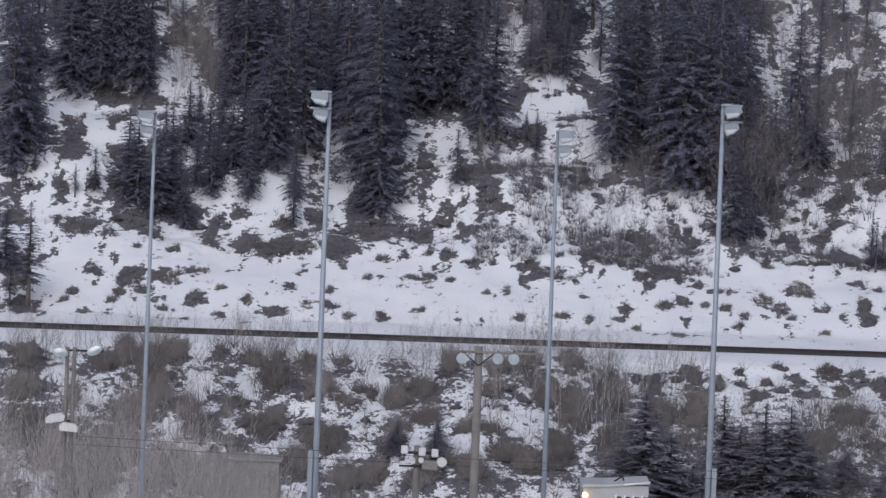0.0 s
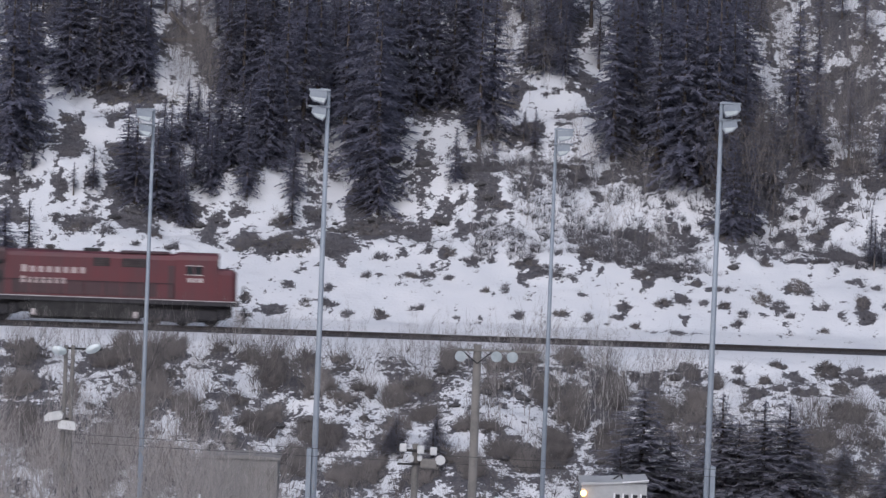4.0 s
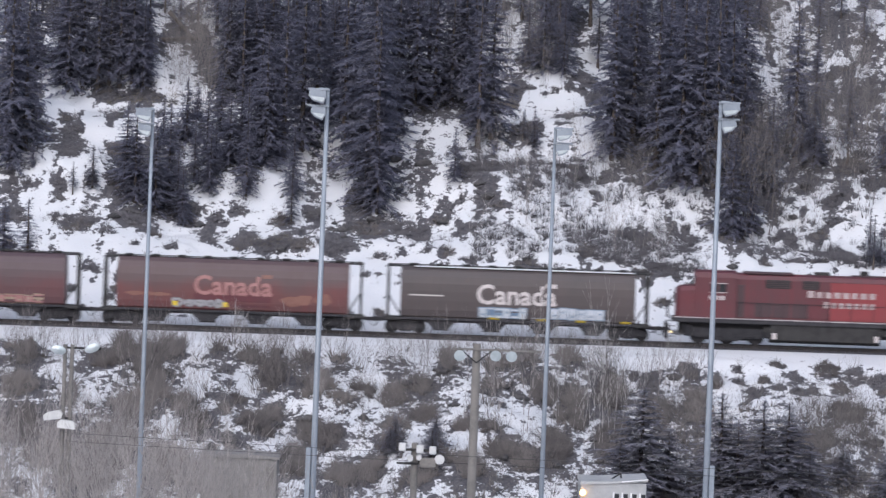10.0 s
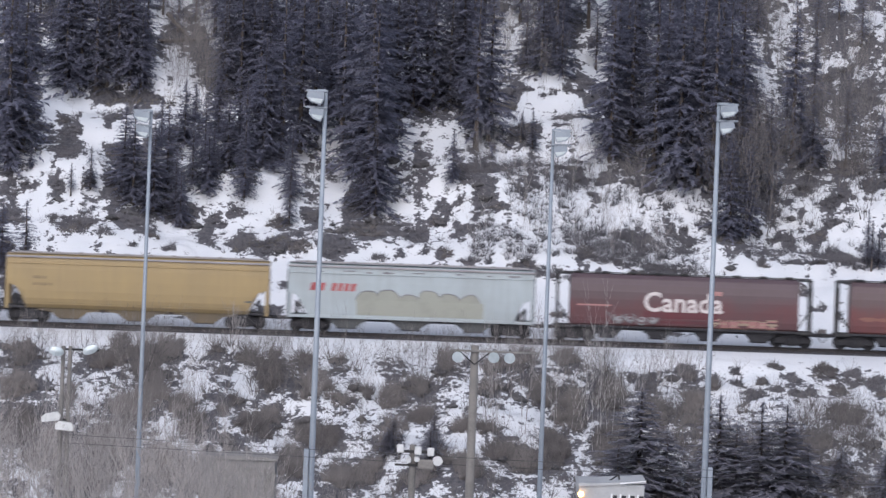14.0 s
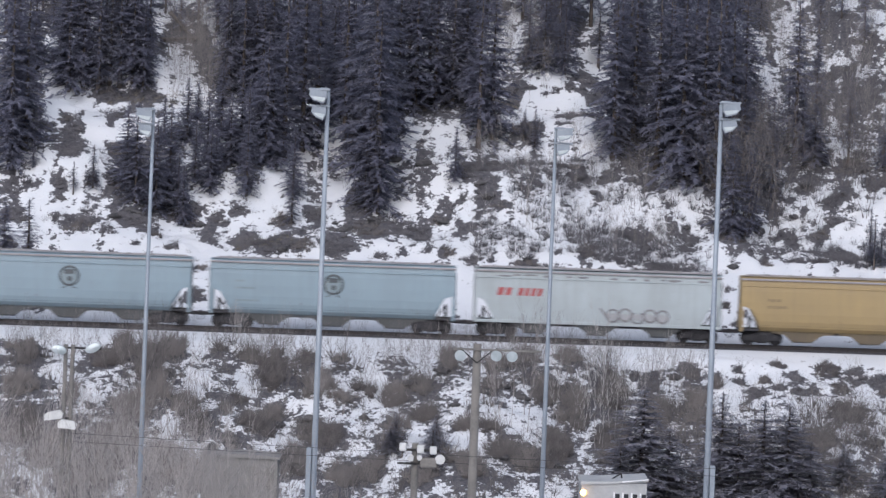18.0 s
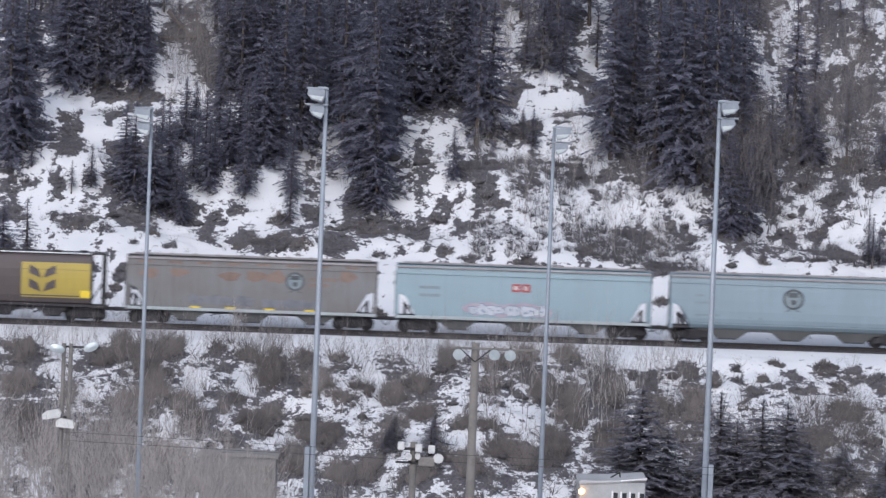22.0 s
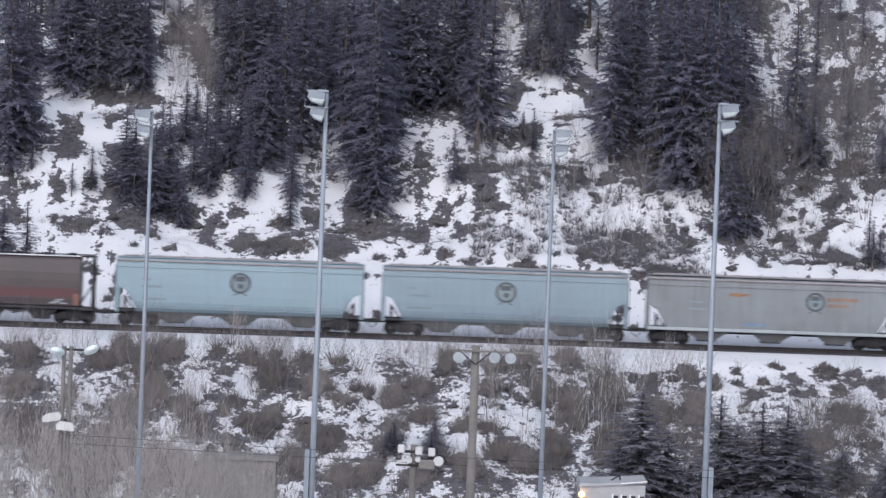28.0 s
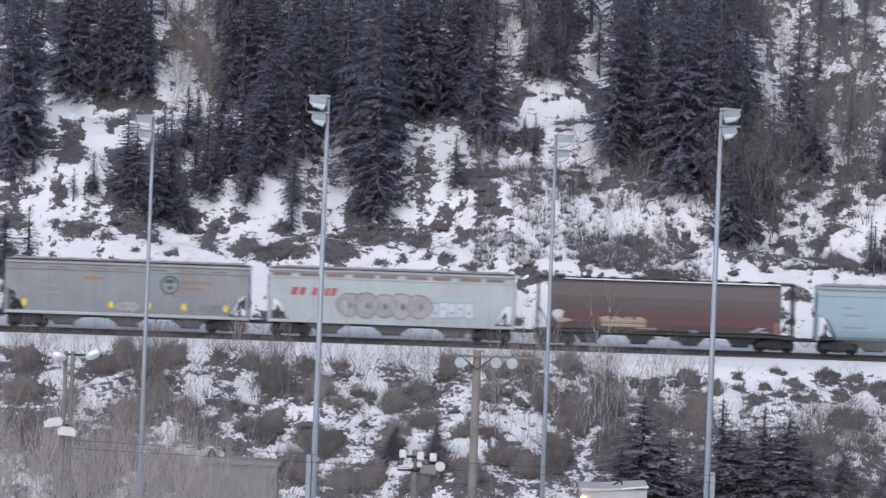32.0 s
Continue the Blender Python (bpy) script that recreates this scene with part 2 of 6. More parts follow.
SPRAYS = {
    "grey": plain("grey_spray", (0.25, 0.25, 0.262), (0.34, 0.34, 0.35), 0.7, 0, 1.5),
    "dark": plain("dark_spray", (0.10, 0.10, 0.115), (0.20, 0.195, 0.20), 0.7, 0, 1.5),
    "dull": plain("dull_blue_spray", (0.125, 0.135, 0.16), (0.19, 0.20, 0.225), 0.7, 0, 1.5),
    "green": plain("olive_spray", (0.25, 0.255, 0.215), (0.315, 0.32, 0.275), 0.7, 0, 1.0),
    "white": plain("white_spray", (0.38, 0.41, 0.46), (0.52, 0.55, 0.6), 0.7, 0, 1.5),
    "blue": plain("blue_spray", (0.12, 0.18, 0.27), (0.22, 0.29, 0.38), 0.7, 0, 1.5),
    "teal": plain("teal_spray", (0.17, 0.25, 0.27), (0.27, 0.36, 0.38), 0.7, 0, 1.5),
    "teal_wash": plain("thin_teal_wash", (0.28, 0.37, 0.39), (0.36, 0.43, 0.45), 0.7, 0, 1.5),
    "pink": plain("pink_spray", (0.34, 0.28, 0.34), (0.42, 0.36, 0.42), 0.7, 0, 1.5),
    "tan": plain("tan_spray", (0.26, 0.205, 0.145), (0.38, 0.31, 0.23), 0.7, 0, 1.5),
    "orange": plain("orange_spray", (0.185, 0.082, 0.066), (0.235, 0.118, 0.092), 0.7, 0, 1.0),
    "rust": plain("rust_patch", (0.18, 0.11, 0.075), (0.32, 0.19, 0.12), 0.85, 0, 1.2),
    "pale": plain("pale_wash", (0.42, 0.46, 0.50), (0.55, 0.58, 0.62), 0.7, 0, 1.2),
    "oxide": plain("thin_rust_bloom", (0.165, 0.115, 0.095), (0.235, 0.175, 0.15), 0.85, 0, 2.2),
    "rose": plain("rose_spray", (0.30, 0.14, 0.13), (0.38, 0.2, 0.19), 0.7, 0, 1.5),
}

# ---------------------------------------------------------------- mesh tools


class Shape:
    """Collects vertices and faces for one part."""

    def __init__(self):
        self.v, self.f = [], []

    def add(self, v, f):
        k = len(self.v)
        self.v += [tuple(p) for p in v]
        self.f += [tuple(i + k for i in q) for q in f]
        return self

    def box(self, c, s, e=0.0):
        """A box at its centre c with sides s, its edges broken by e."""
        x, y, z = (a / 2 for a in s)
        if e <= 0:
            v = [(c[0] + i * x, c[1] + j * y, c[2] + k * z) for i in (-1, 1) for j in (-1, 1) for k in (-1, 1)]
            return self.add(v, [(0, 1, 3, 2), (4, 6, 7, 5), (0, 4, 5, 1), (2, 3, 7, 6), (0, 2, 6, 4), (1, 5, 7, 3)])
        bm = bmesh.new()
        bmesh.ops.create_cube(bm, size=1)
        for q in bm.verts:
            q.co = Vector((c[0] + q.co.x * s[0], c[1] + q.co.y * s[1], c[2] + q.co.z * s[2]))
        bmesh.ops.bevel(bm, geom=bm.edges[:], offset=min(e, min(s) * 0.45), segments=1, affect="EDGES")
        bm.verts.index_update()
        self.add([q.co[:] for q in bm.verts], [[q.index for q in fc.verts] for fc in bm.faces])
        bm.free()
        return self

    def prism(self, outline, a, b, axis=0):
        """An outline in the two other axes, drawn out from a to b along an axis."""
        n = len(outline)

        def put(p, w):
            q = list(p)
            q.insert(axis, w)
            return q
        v = [put(p, a) for p in outline] + [put(p, b) for p in outline]
        f = [(i, (i + 1) % n, n + (i + 1) % n, n + i) for i in range(n)] + [tuple(range(n))[::-1], tuple(range(n, 2 * n))]
        return self.add(v, f)

    def rod(self, a, b, r0, r1=None, n=8):
        a, b = Vector(a), Vector(b)
        r1 = r0 if r1 is None else r1
        w = (b - a).normalized()
        u = w.orthogonal().normalized()
        q = w.cross(u)
        v = []
        for p, r in ((a, r0), (b, r1)):
            v += [p + (u * math.cos(6.2832 * i / n) + q * math.sin(6.2832 * i / n)) * r for i in range(n)]
        f = [(i, (i + 1) % n, n + (i + 1) % n, n + i) for i in range(n)] + [tuple(range(n))[::-1], tuple(range(n, 2 * n))]
        return self.add(v, f)

    def mesh(self, name, mat, smooth=False):
        me = bpy.data.meshes.new(name)
        me.from_pydata(self.v, [], self.f)
        bm = bmesh.new()
        bm.from_mesh(me)
        bmesh.ops.recalc_face_normals(bm, faces=bm.faces[:])
        bm.to_mesh(me)
        bm.free()
        me.materials.append(mat)
        if smooth:
            me.polygons.foreach_set("use_smooth", [True] * len(me.polygons))
        return me


def part(name, shape, mat, parent=None, label="", at=None, smooth=False):
    """One mesh object, under a thing or a part where one is given."""
    me = shape if isinstance(shape, bpy.types.Mesh) else shape.mesh(name, mat, smooth)
    ob = new(name, me)
    if parent:
        ob.parent = parent
    if at is not None:
        ob.matrix_basis = at
    if label:
        ob["label"] = label
    return ob


def thing(name, label, category, at=None, group="", kind=""):
    ob = new(name)
    ob.empty_display_size = 0.3
    if at is not None:
        ob.matrix_basis = at
    return tagged(ob, label, category, group, kind)


def tubes(seg, mat, name, sides=3):
    """One mesh of tapered twigs; seg: rows of start, end, radius at the start and at the end."""
    seg = np.asarray(seg, dtype=np.float64)
    a, b, r0, r1 = seg[:, 0:3], seg[:, 3:6], seg[:, 6:7], seg[:, 7:8]
    d = b - a
    d /= np.maximum(np.linalg.norm(d, axis=1, keepdims=True), 1e-6)
    ref = np.where(np.abs(d[:, 2:3]) < 0.9, np.array([[0, 0, 1.0]]), np.array([[1.0, 0, 0]]))
    u = np.cross(d, ref)
    u /= np.linalg.norm(u, axis=1, keepdims=True)
    w = np.cross(d, u)
    tip = (r1[:, 0] <= 0.02) & (sides == 3)
    verts, loops, sizes, base = [], [], [], 0
    for pointed in (True, False):
        k = tip if pointed else ~tip
        n = int(k.sum())
        if not n:
            continue
        c = sides + (1 if pointed else sides)
        v = np.empty((n, c, 3))
        for i in range(sides):
            o = u[k] * math.cos(6.2832 * i / sides) + w[k] * math.sin(6.2832 * i / sides)
            v[:, i] = a[k] + o * r0[k]
            if not pointed:
                v[:, sides + i] = b[k] + o * r1[k]
        if pointed:
            v[:, sides] = b[k]
        first = base + (np.arange(n) * c)[:, None]
        for i in range(sides):
            j = (i + 1) % sides
            loops.append((first + np.array([[i, j, sides] if pointed else [i, j, sides + j, sides + i]])).reshape(-1))
            sizes.append(np.full(n, 3 if pointed else 4))
        verts.append(v.reshape(-1, 3))
        base += n * c
    verts, loops, sizes = np.concatenate(verts), np.concatenate(loops), np.concatenate(sizes)
    me = bpy.data.meshes.new(name)
    me.vertices.add(len(verts))
    me.vertices.foreach_set("co", verts.reshape(-1))
    me.loops.add(len(loops))
    me.loops.foreach_set("vertex_index", loops.astype(np.int32))
    me.polygons.add(len(sizes))
    me.polygons.foreach_set("loop_start", (np.cumsum(sizes) - sizes).astype(np.int32))
    me.update(calc_edges=True)
    me.materials.append(mat)
    return me


# ---------------------------------------------------------------- ground
GRADE = 0.0045
PROFILE_Y = np.array([-1500, -420, -385, -345, -300, -90, -45, -30, -5.6, -3.6, -2.0, 2.0, 4.2, 7.0, 16.0, 20.0, 27.0, 30.0, 34.0, 38.0, 60.0, 120.0, 260.0, 700.0])
PROFILE_Z = np.array([30, 12.4, 11.0, -4, -11, -11, -10.8, -10.6, -0.85, -0.40, -0.32, -0.32, 0.1, 0.6, 5.1, 7.2, 12.0, 13.2, 14.2, 17.0, 32.0, 74.0, 160.0, 380.0])


def ground(x, y):
    """Height of the lie of the land, without its small bumps."""
    x, y = np.asarray(x, float), np.asarray(y, float)
    z = np.interp(y, PROFILE_Y, PROFILE_Z) + 0.0045 * np.clip(x, -400, 400)
    up = np.clip((y - 12) / 10, 0, 1)
    lo = np.clip((-7 - y) / 10, 0, 1) * np.clip((y + 40) / 10, 0, 1)
    z = z + up * (0.9 * np.sin(x * 0.19 + 0.5) + 0.5 * np.sin(x * 0.43 + y * 0.3) + 0.35 * np.sin(y * 0.9 + 0.8 * np.sin(x * 0.21)))
    return z + lo * (0.35 * np.sin(x * 0.31 + 1.0) + 0.25 * np.sin(x * 0.67 + y * 0.5))


def lattice(x, y, seed):
    """Smooth value noise, 0 to 1."""
    xi, yi = np.floor(x).astype(np.int64), np.floor(y).astype(np.int64)
    fx, fy = x - xi, y - yi
    fx, fy = fx * fx * (3 - 2 * fx), fy * fy * (3 - 2 * fy)

    def h(i, j):
        k = (i * 374761393 + j * 668265263 + seed * 974711) & 0x7FFFFFFF
        k = ((k ^ (k >> 13)) * 1274126177) & 0x7FFFFFFF
        return ((k ^ (k >> 16)) & 0xFFFF) / 65535.0
    return (h(xi, yi) * (1 - fx) + h(xi + 1, yi) * fx) * (1 - fy) + (h(xi, yi + 1) * (1 - fx) + h(xi + 1, yi + 1) * fx) * fy


def fbm(x, y, scale, octaves=4, seed=1):
    s, a, tot = 0, 1.0, 0
    for o in range(octaves):
        s = s + a * lattice(np.asarray(x, float) / scale * 2 ** o + 17 * o, np.asarray(y, float) / scale * 2 ** o + 31 * o, seed + o)
        tot += a
        a *= 0.55
    return s / tot


# bare ledges and brushy hollows, and drifts that stay white: x, y, half-widths along and across the slope
LEDGES = [(-25.7, 17.3, 1.2, 0.6), (-24.2, 17.6, 0.8, 1.6), (-24.8, 16.4, 1.1, 0.7), (-21.1, 18.4, 1.2, 1.2), (-19.9, 18, 0.6, 1.7), (-17.8, 20.3, 1.2, 0.8), (-15.3, 20.4, 0.6, 0.6), (-14, 21, 0.7, 0.4), (-11.1, 19.8, 0.8, 1.2), (-13.4, 17, 1.1, 1.2), (-11.4, 16, 1.5, 1.1), (-9.5, 15.8, 1, 1), (-7.3, 15.8, 1.2, 1.2), (-8.8, 20.3, 0.8, 0.8), (-5.1, 19.1, 1.3, 1.6), (-2.8, 19, 1.4, 1.4), (-1.4, 18.5, 0.6, 1.4), (0.4, 15.4, 0.6, 0.7), (1.9, 14.5, 0.8, 0.6), (-1, 15.8, 0.5, 0.4), (5.5, 14.2, 1.1, 0.4), (7.2, 13.5, 1.3, 0.7)]
LEDGES += [(8.3, 12.9, 0.8, 0.4), (9.7, 15.6, 0.7, 1.3), (10.8, 15, 0.9, 0.5), (12.3, 14.8, 0.6, 0.6), (13.3, 13.7, 0.8, 0.9), (15.2, 14.6, 1.7, 1.1), (16.5, 14.9, 0.5, 0.5), (16.9, 13.2, 0.6, 0.4), (18.9, 12.3, 0.9, 0.4), (27.4, 17.7, 1.5, 1.2), (25.5, 16.4, 0.8, 0.3), (24, 16.4, 0.5, 0.4), (24.9, 25.9, 0.9, 0.8), (25.7, 21.1, 0.7, 0.4), (26.9, 21.9, 0.8, 0.4), (29.2, 24.5, 0.6, 0.9), (19.5, 19.5, 1, 1.6), (4.3, 35.3, 2.4, 0.3), (8.3, 31.8, 0.9, 0.6), (5.5, 28.4, 1.1, 1.3), (9.1, 24.5, 0.9, 0.4), (13, 24, 0.8, 0.5)]
LEDGES += [(14.1, 23.5, 0.8, 0.3), (11.6, 24.4, 0.6, 0.4), (12.8, 25.3, 0.6, 0.5), (16.5, 24.1, 0.7, 0.6), (2.8, 23.3, 1.1, 0.9), (1.7, 22.7, 1, 0.9), (8.3, 25.3, 1.2, 0.2), (9.9, 32, 0.8, 0.3), (-25.7, 26.3, 0.8, 0.6), (-26.5, 27.4, 0.5, 0.6), (-27.8, 26.2, 0.8, 0.6), (-25.8, 23.1, 0.8, 1.2), (-28.3, 24.8, 1, 0.9), (-29.6, 27.3, 1, 0.9), (-29.1, 23.3, 1, 0.7), (-22.8, 25.4, 0.8, 0.6), (-29, 20.8, 1.1, 0.6), (-26.2, 20.5, 0.4, 0.4), (-24.1, 20.8, 0.4, 0.6), (-16.9, 21.1, 0.5, 0.5), (-3.6, 20.7, 0.8, 0.6), (-0.5, 20, 0.5, 0.4)]
LEDGES += [(-5.6, 22.8, 1, 1.4), (2.3, 20.7, 0.4, 0.4), (3.7, 19.9, 0.7, 0.3), (1, 20.7, 0.8, 0.3)]
LEDGES += [(-21.9, 33.7, 2.8, 0.6), (-24.7, 34.3, 1.2, 0.4), (-13.2, 37.1, 2, 0.7), (-1.8, 34.8, 1, 0.4), (3.9, 34.4, 1, 0.2), (10.7, 35.9, 2.4, 0.5)]
LEDGES += [(8.3, 34.7, 2.2, 0.3), (26.9, 41.4, 2.4, 0.3), (29.9, 37.2, 1, 0.8), (22.9, 31.3, 1, 2.5), (27.8, 27, 1.2, 1), (26.5, 23.6, 1, 0.7), (-29.1, 21.7, 1, 0.3), (-22.5, 21.1, 0.5, 0.6), (-28.5, 27.7, 0.6, 0.5)]
TUSSOCKS = [(-20.9, 11.4, 1.1, 1.1), (-20.4, 10.4, 0.5, 0.6), (-18.4, 11.6, 1, 1.1), (-16.9, 12.3, 0.8, 0.7), (-16.3, 9.5, 0.7, 1), (-21.5, 9.7, 0.4, 0.5), (-21.9, 8.7, 0.3, 0.3), (-23.3, 12.1, 0.7, 0.4), (-13, 9.2, 0.4, 0.7), (-18.5, 8, 0.4, 0.4), (-23.7, 6.8, 0.5, 0.6), (-14.8, 10.6, 0.3, 0.2), (-10.1, 10.7, 0.4, 0.5), (-10.9, 7.6, 0.6, 0.3), (-14.9, 7.3, 0.3, 0.2), (-24.6, 9.5, 0.4, 0.4), (-25.1, 8.5, 0.3, 0.4), (-16, 12.6, 0.4, 0.5), (-22.7, 16.2, 0.5, 0.6), (-20.7, 15.2, 0.3, 0.3), (-19.3, 16.4, 0.3, 0.4), (-18.1, 14.9, 0.5, 0.2)]
TUSSOCKS += [(-27.6, 7.2, 1.3, 1.2), (-28.4, 10.3, 1.1, 1.2), (-28.8, 12.3, 0.9, 1.3), (-29.2, 18, 1, 1.5), (-29, 14.2, 0.6, 0.9), (-5.1, 12.6, 0.3, 0.4), (-4.1, 14.9, 0.5, 0.4), (-2, 12.6, 0.6, 0.3), (-1.1, 13.1, 0.4, 0.2), (0.4, 12.5, 0.3, 0.3), (-4, 7.7, 0.5, 0.7), (-6.3, 7.7, 0.3, 0.5), (-7.6, 10.9, 0.3, 0.6), (-9, 8.7, 0.5, 0.5), (-7.6, 8.8, 0.6, 0.7), (-1.6, 8.6, 0.6, 0.3), (2.9, 11, 0.3, 0.2), (4.2, 11.3, 0.3, 0.6), (5, 8.1, 0.5, 0.4), (7.9, 8.3, 0.5, 0.5), (9.7, 8, 0.3, 0.4), (12.1, 9.6, 0.4, 0.8)]
TUSSOCKS += [(14.7, 10, 0.6, 0.6), (16, 10.6, 0.5, 0.8), (17.4, 10.3, 0.3, 0.5), (21.3, 11.3, 0.7, 0.9), (22.4, 10.2, 0.6, 1.1), (23.1, 9.1, 0.3, 0.4), (23.7, 12.9, 0.8, 1.3), (24.4, 12.1, 0.3, 0.5), (25.4, 10.4, 0.4, 0.6), (27.9, 10.9, 0.5, 0.9), (28.2, 9.2, 0.7, 0.8), (29, 13.2, 0.3, 0.5), (18.8, 9.9, 0.5, 0.4), (11.7, 8.4, 0.4, 0.3), (20, 9.1, 0.3, 0.5), (12.8, 7.4, 0.3, 0.4), (15.6, 5.8, 0.4, 0.7), (19.5, 7.9, 0.5, 0.3), (25.3, 7.6, 0.3, 0.3), (11.8, 19.5, 0.4, 0.6), (13, 19.3, 0.5, 0.7), (13.9, 19.2, 0.4, 0.5)]
TUSSOCKS += [(15.5, 20, 0.4, 0.6), (16.4, 20.1, 0.3, 0.4), (21.7, 15.8, 0.4, 0.7), (22.7, 21.4, 0.5, 0.3), (23.6, 20.1, 0.3, 1.6)]
BROW = [(13.3, -9.1, 0.6, 1.5), (15.9, -6.6, 0.6, 0.8), (16.1, -7.6, 0.5, 1), (19, -6.8, 0.3, 0.3), (19.1, -8.3, 0.4, 0.4), (20.7, -8, 0.4, 0.6), (21.7, -9.2, 0.4, 0.4), (22.7, -7.5, 0.3, 0.6), (21.5, -6.3, 0.6, 0.5), (22.8, -9.8, 0.6, 0.4), (23.7, -9.5, 0.4, 0.5), (24.7, -6.5, 0.9, 1.4), (26.5, -7.2, 0.8, 1.2), (27.9, -7.9, 0.6, 0.9), (25.5, -9.2, 0.6, 1.2), (20, -9.9, 0.6, 1.5), (17.7, -7.7, 0.2, 0.4), (28.2, -9.4, 0.4, 0.7), (12.5, -7.8, 0.3, 0.7)]
BANK = [(-20.1, -7.3, 0.7, 2.6), (-18.4, -8.8, 1, 3.2), (-17, -7.2, 0.8, 1.6), (-21.2, -8.5, 0.8, 1.5), (-26.1, -8.1, 0.5, 2.2), (-27.1, -7.5, 0.7, 0.4), (-10.5, -9.6, 1, 2.9), (-12, -7.6, 0.8, 0.9), (-16.4, -6.2, 0.2, 0.9), (-14.1, -6.8, 0.4, 0.6), (-7.5, -11.4, 1, 2.4), (-6.2, -6.6, 0.6, 0.4), (-4.6, -11.8, 0.8, 1.1), (-2.5, -11.4, 0.7, 1), (-1.1, -11.2, 0.7, 1.3), (-2.8, -12.5, 0.9, 1), (3.8, -7.3, 0.9, 1.2), (5.5, -6.2, 0.9, 1.3), (3.5, -11, 0.5, 1.7), (-13.2, -15.2, 0.4, 1), (-12.6, -19.8, 0.3, 0.5), (-12.4, -13.7, 0.5, 0.7)]
BANK += [(-2.7, -18.8, 0.7, 1.1), (0.5, -22, 0.7, 1), (1.8, -16.9, 1, 0.8), (-4, -22.2, 1, 1.4), (5.3, -20.5, 1.3, 1.6), (3.2, -17.4, 0.9, 0.7), (-26.2, -12.7, 1.3, 1.6), (-17.7, -13.4, 1, 2.9), (-14.9, -18.2, 1, 1.4), (-22.9, -14.3, 0.4, 2), (-6, -13.1, 1, 0.5), (-8.4, -7, 0.6, 1), (0.6, -7, 0.5, 2.1), (8.2, -6.5, 0.9, 1.2), (11, -10.8, 1.1, 2.9), (8.5, -13, 1.1, 2.6), (13.8, -13.6, 0.9, 2), (11, -17.1, 1.1, 2.4), (6.7, -11.2, 0.9, 1.9), (16.3, -12.6, 0.9, 2.6), (-0.7, -15.3, 0.9, 1.2), (-7.7, -16.4, 0.9, 1.5)]
BANK += [(-10.2, -14.7, 0.6, 1.1), (25.8, -13.1, 1.4, 1), (23.5, -18.1, 1.1, 1.4), (17.5, -9.2, 0.4, 0.7)]
BANK += [(-25.8, -17.6, 1.4, 2.3), (-23.5, -21.5, 1.6, 3.3), (-19.7, -21.2, 1.6, 3), (-21.1, -25.3, 2.1, 2.3), (-16.3, -23.7, 1.4, 3), (-14.3, -24.8, 1.7, 2.4), (-11.1, -17.1, 1.2, 2), (-8.5, -21.7, 1.2, 3), (-5.7, -23.5, 1, 2), (-6.6, -18, 0.9, 1.5), (-0.9, -24.1, 1, 1.1), (2.2, -23, 0.9, 2), (7.4, -18.9, 1, 2.9), (-12, -21.8, 1.4, 1.2), (-2.4, -17, 0.9, 0.6), (3.9, -20.2, 1, 1.4), (-18.9, -15.8, 1.4, 2.9), (-15.8, -15.4, 0.9, 1.4)]
DRIFTS = [(-27.9, 31.1, 1.1, 3.7), (-25, 31.3, 1.5, 2.6), (-21.9, 28.2, 0.9, 1.3), (-24.7, 26.3, 0.7, 0.4), (-26.5, 21.8, 1.9, 0.4), (-8, 29.6, 0.7, 1.5), (-7.2, 24.7, 0.9, 2.7), (-2.1, 29.9, 1, 2.3), (-9, 35.5, 0.6, 0.9), (3.6, 31.5, 1.1, 2.6), (4, 25.9, 1.2, 0.7), (8.9, 33.3, 1.6, 0.5), (9.4, 27.7, 1.1, 1.3), (3.4, 40.4, 0.9, 0.8), (10.7, 40.6, 0.5, 0.6), (-28, 36.4, 0.8, 0.5), (-13.9, 35.1, 0.7, 0.3), (22.1, 41, 1, 2.9), (26.9, 42.2, 1.2, 0.3), (-11.8, 23.7, 0.8, 1.3), (0.2, 22.1, 0.8, 0.5)]
DRIFTS += [(-5.5, 20.6, 0.6, 0.3), (-26.1, 18.4, 1.5, 0.7), (-22, -13.1, 1, 2.2), (-15.2, -11.8, 0.7, 1.3), (-12.1, -11.5, 0.9, 2.4), (-23.6, -10.5, 1, 0.7), (-4, -11.1, 0.6, 1.9), (-2.8, -22.1, 0.6, 1.1), (1.5, -19.2, 0.6, 1.7), (-6.5, -9.8, 0.4, 1.2), (-13.5, -19.8, 0.7, 0.4), (-9.7, -18.3, 0.6, 1.1), (-5.4, -11, 0.4, 1.4), (14.4, -18.8, 0.6, 1.3), (14.5, -14.6, 0.4, 0.7), (22.2, -14.5, 0.5, 0.6), (20.6, -12.5, 0.5, 1), (24.1, -11.5, 0.8, 1.2)]
# ground darkened under the dense wood by thinning its snow to soil
DARKWOOD = [(-31, 34.6, 2, 9.7), (-24.9, 39.5, 4.4, 2.7), (-11.1, 40.8, 3.6, 7), (-4.2, 35.1, 3.2, 8.4), (0.9, 35.6, 2, 7.3), (15.4, 34.6, 4.4, 8.6), (20.3, 28.1, 1.8, 6.6), (-14.4, 25.4, 1.6, 2.6), (-20.4, 24.1, 1.6, 2.9), (8.9, 42.9, 2.4, 2), (-15.9, 38.9, 2.4, 2.5)]


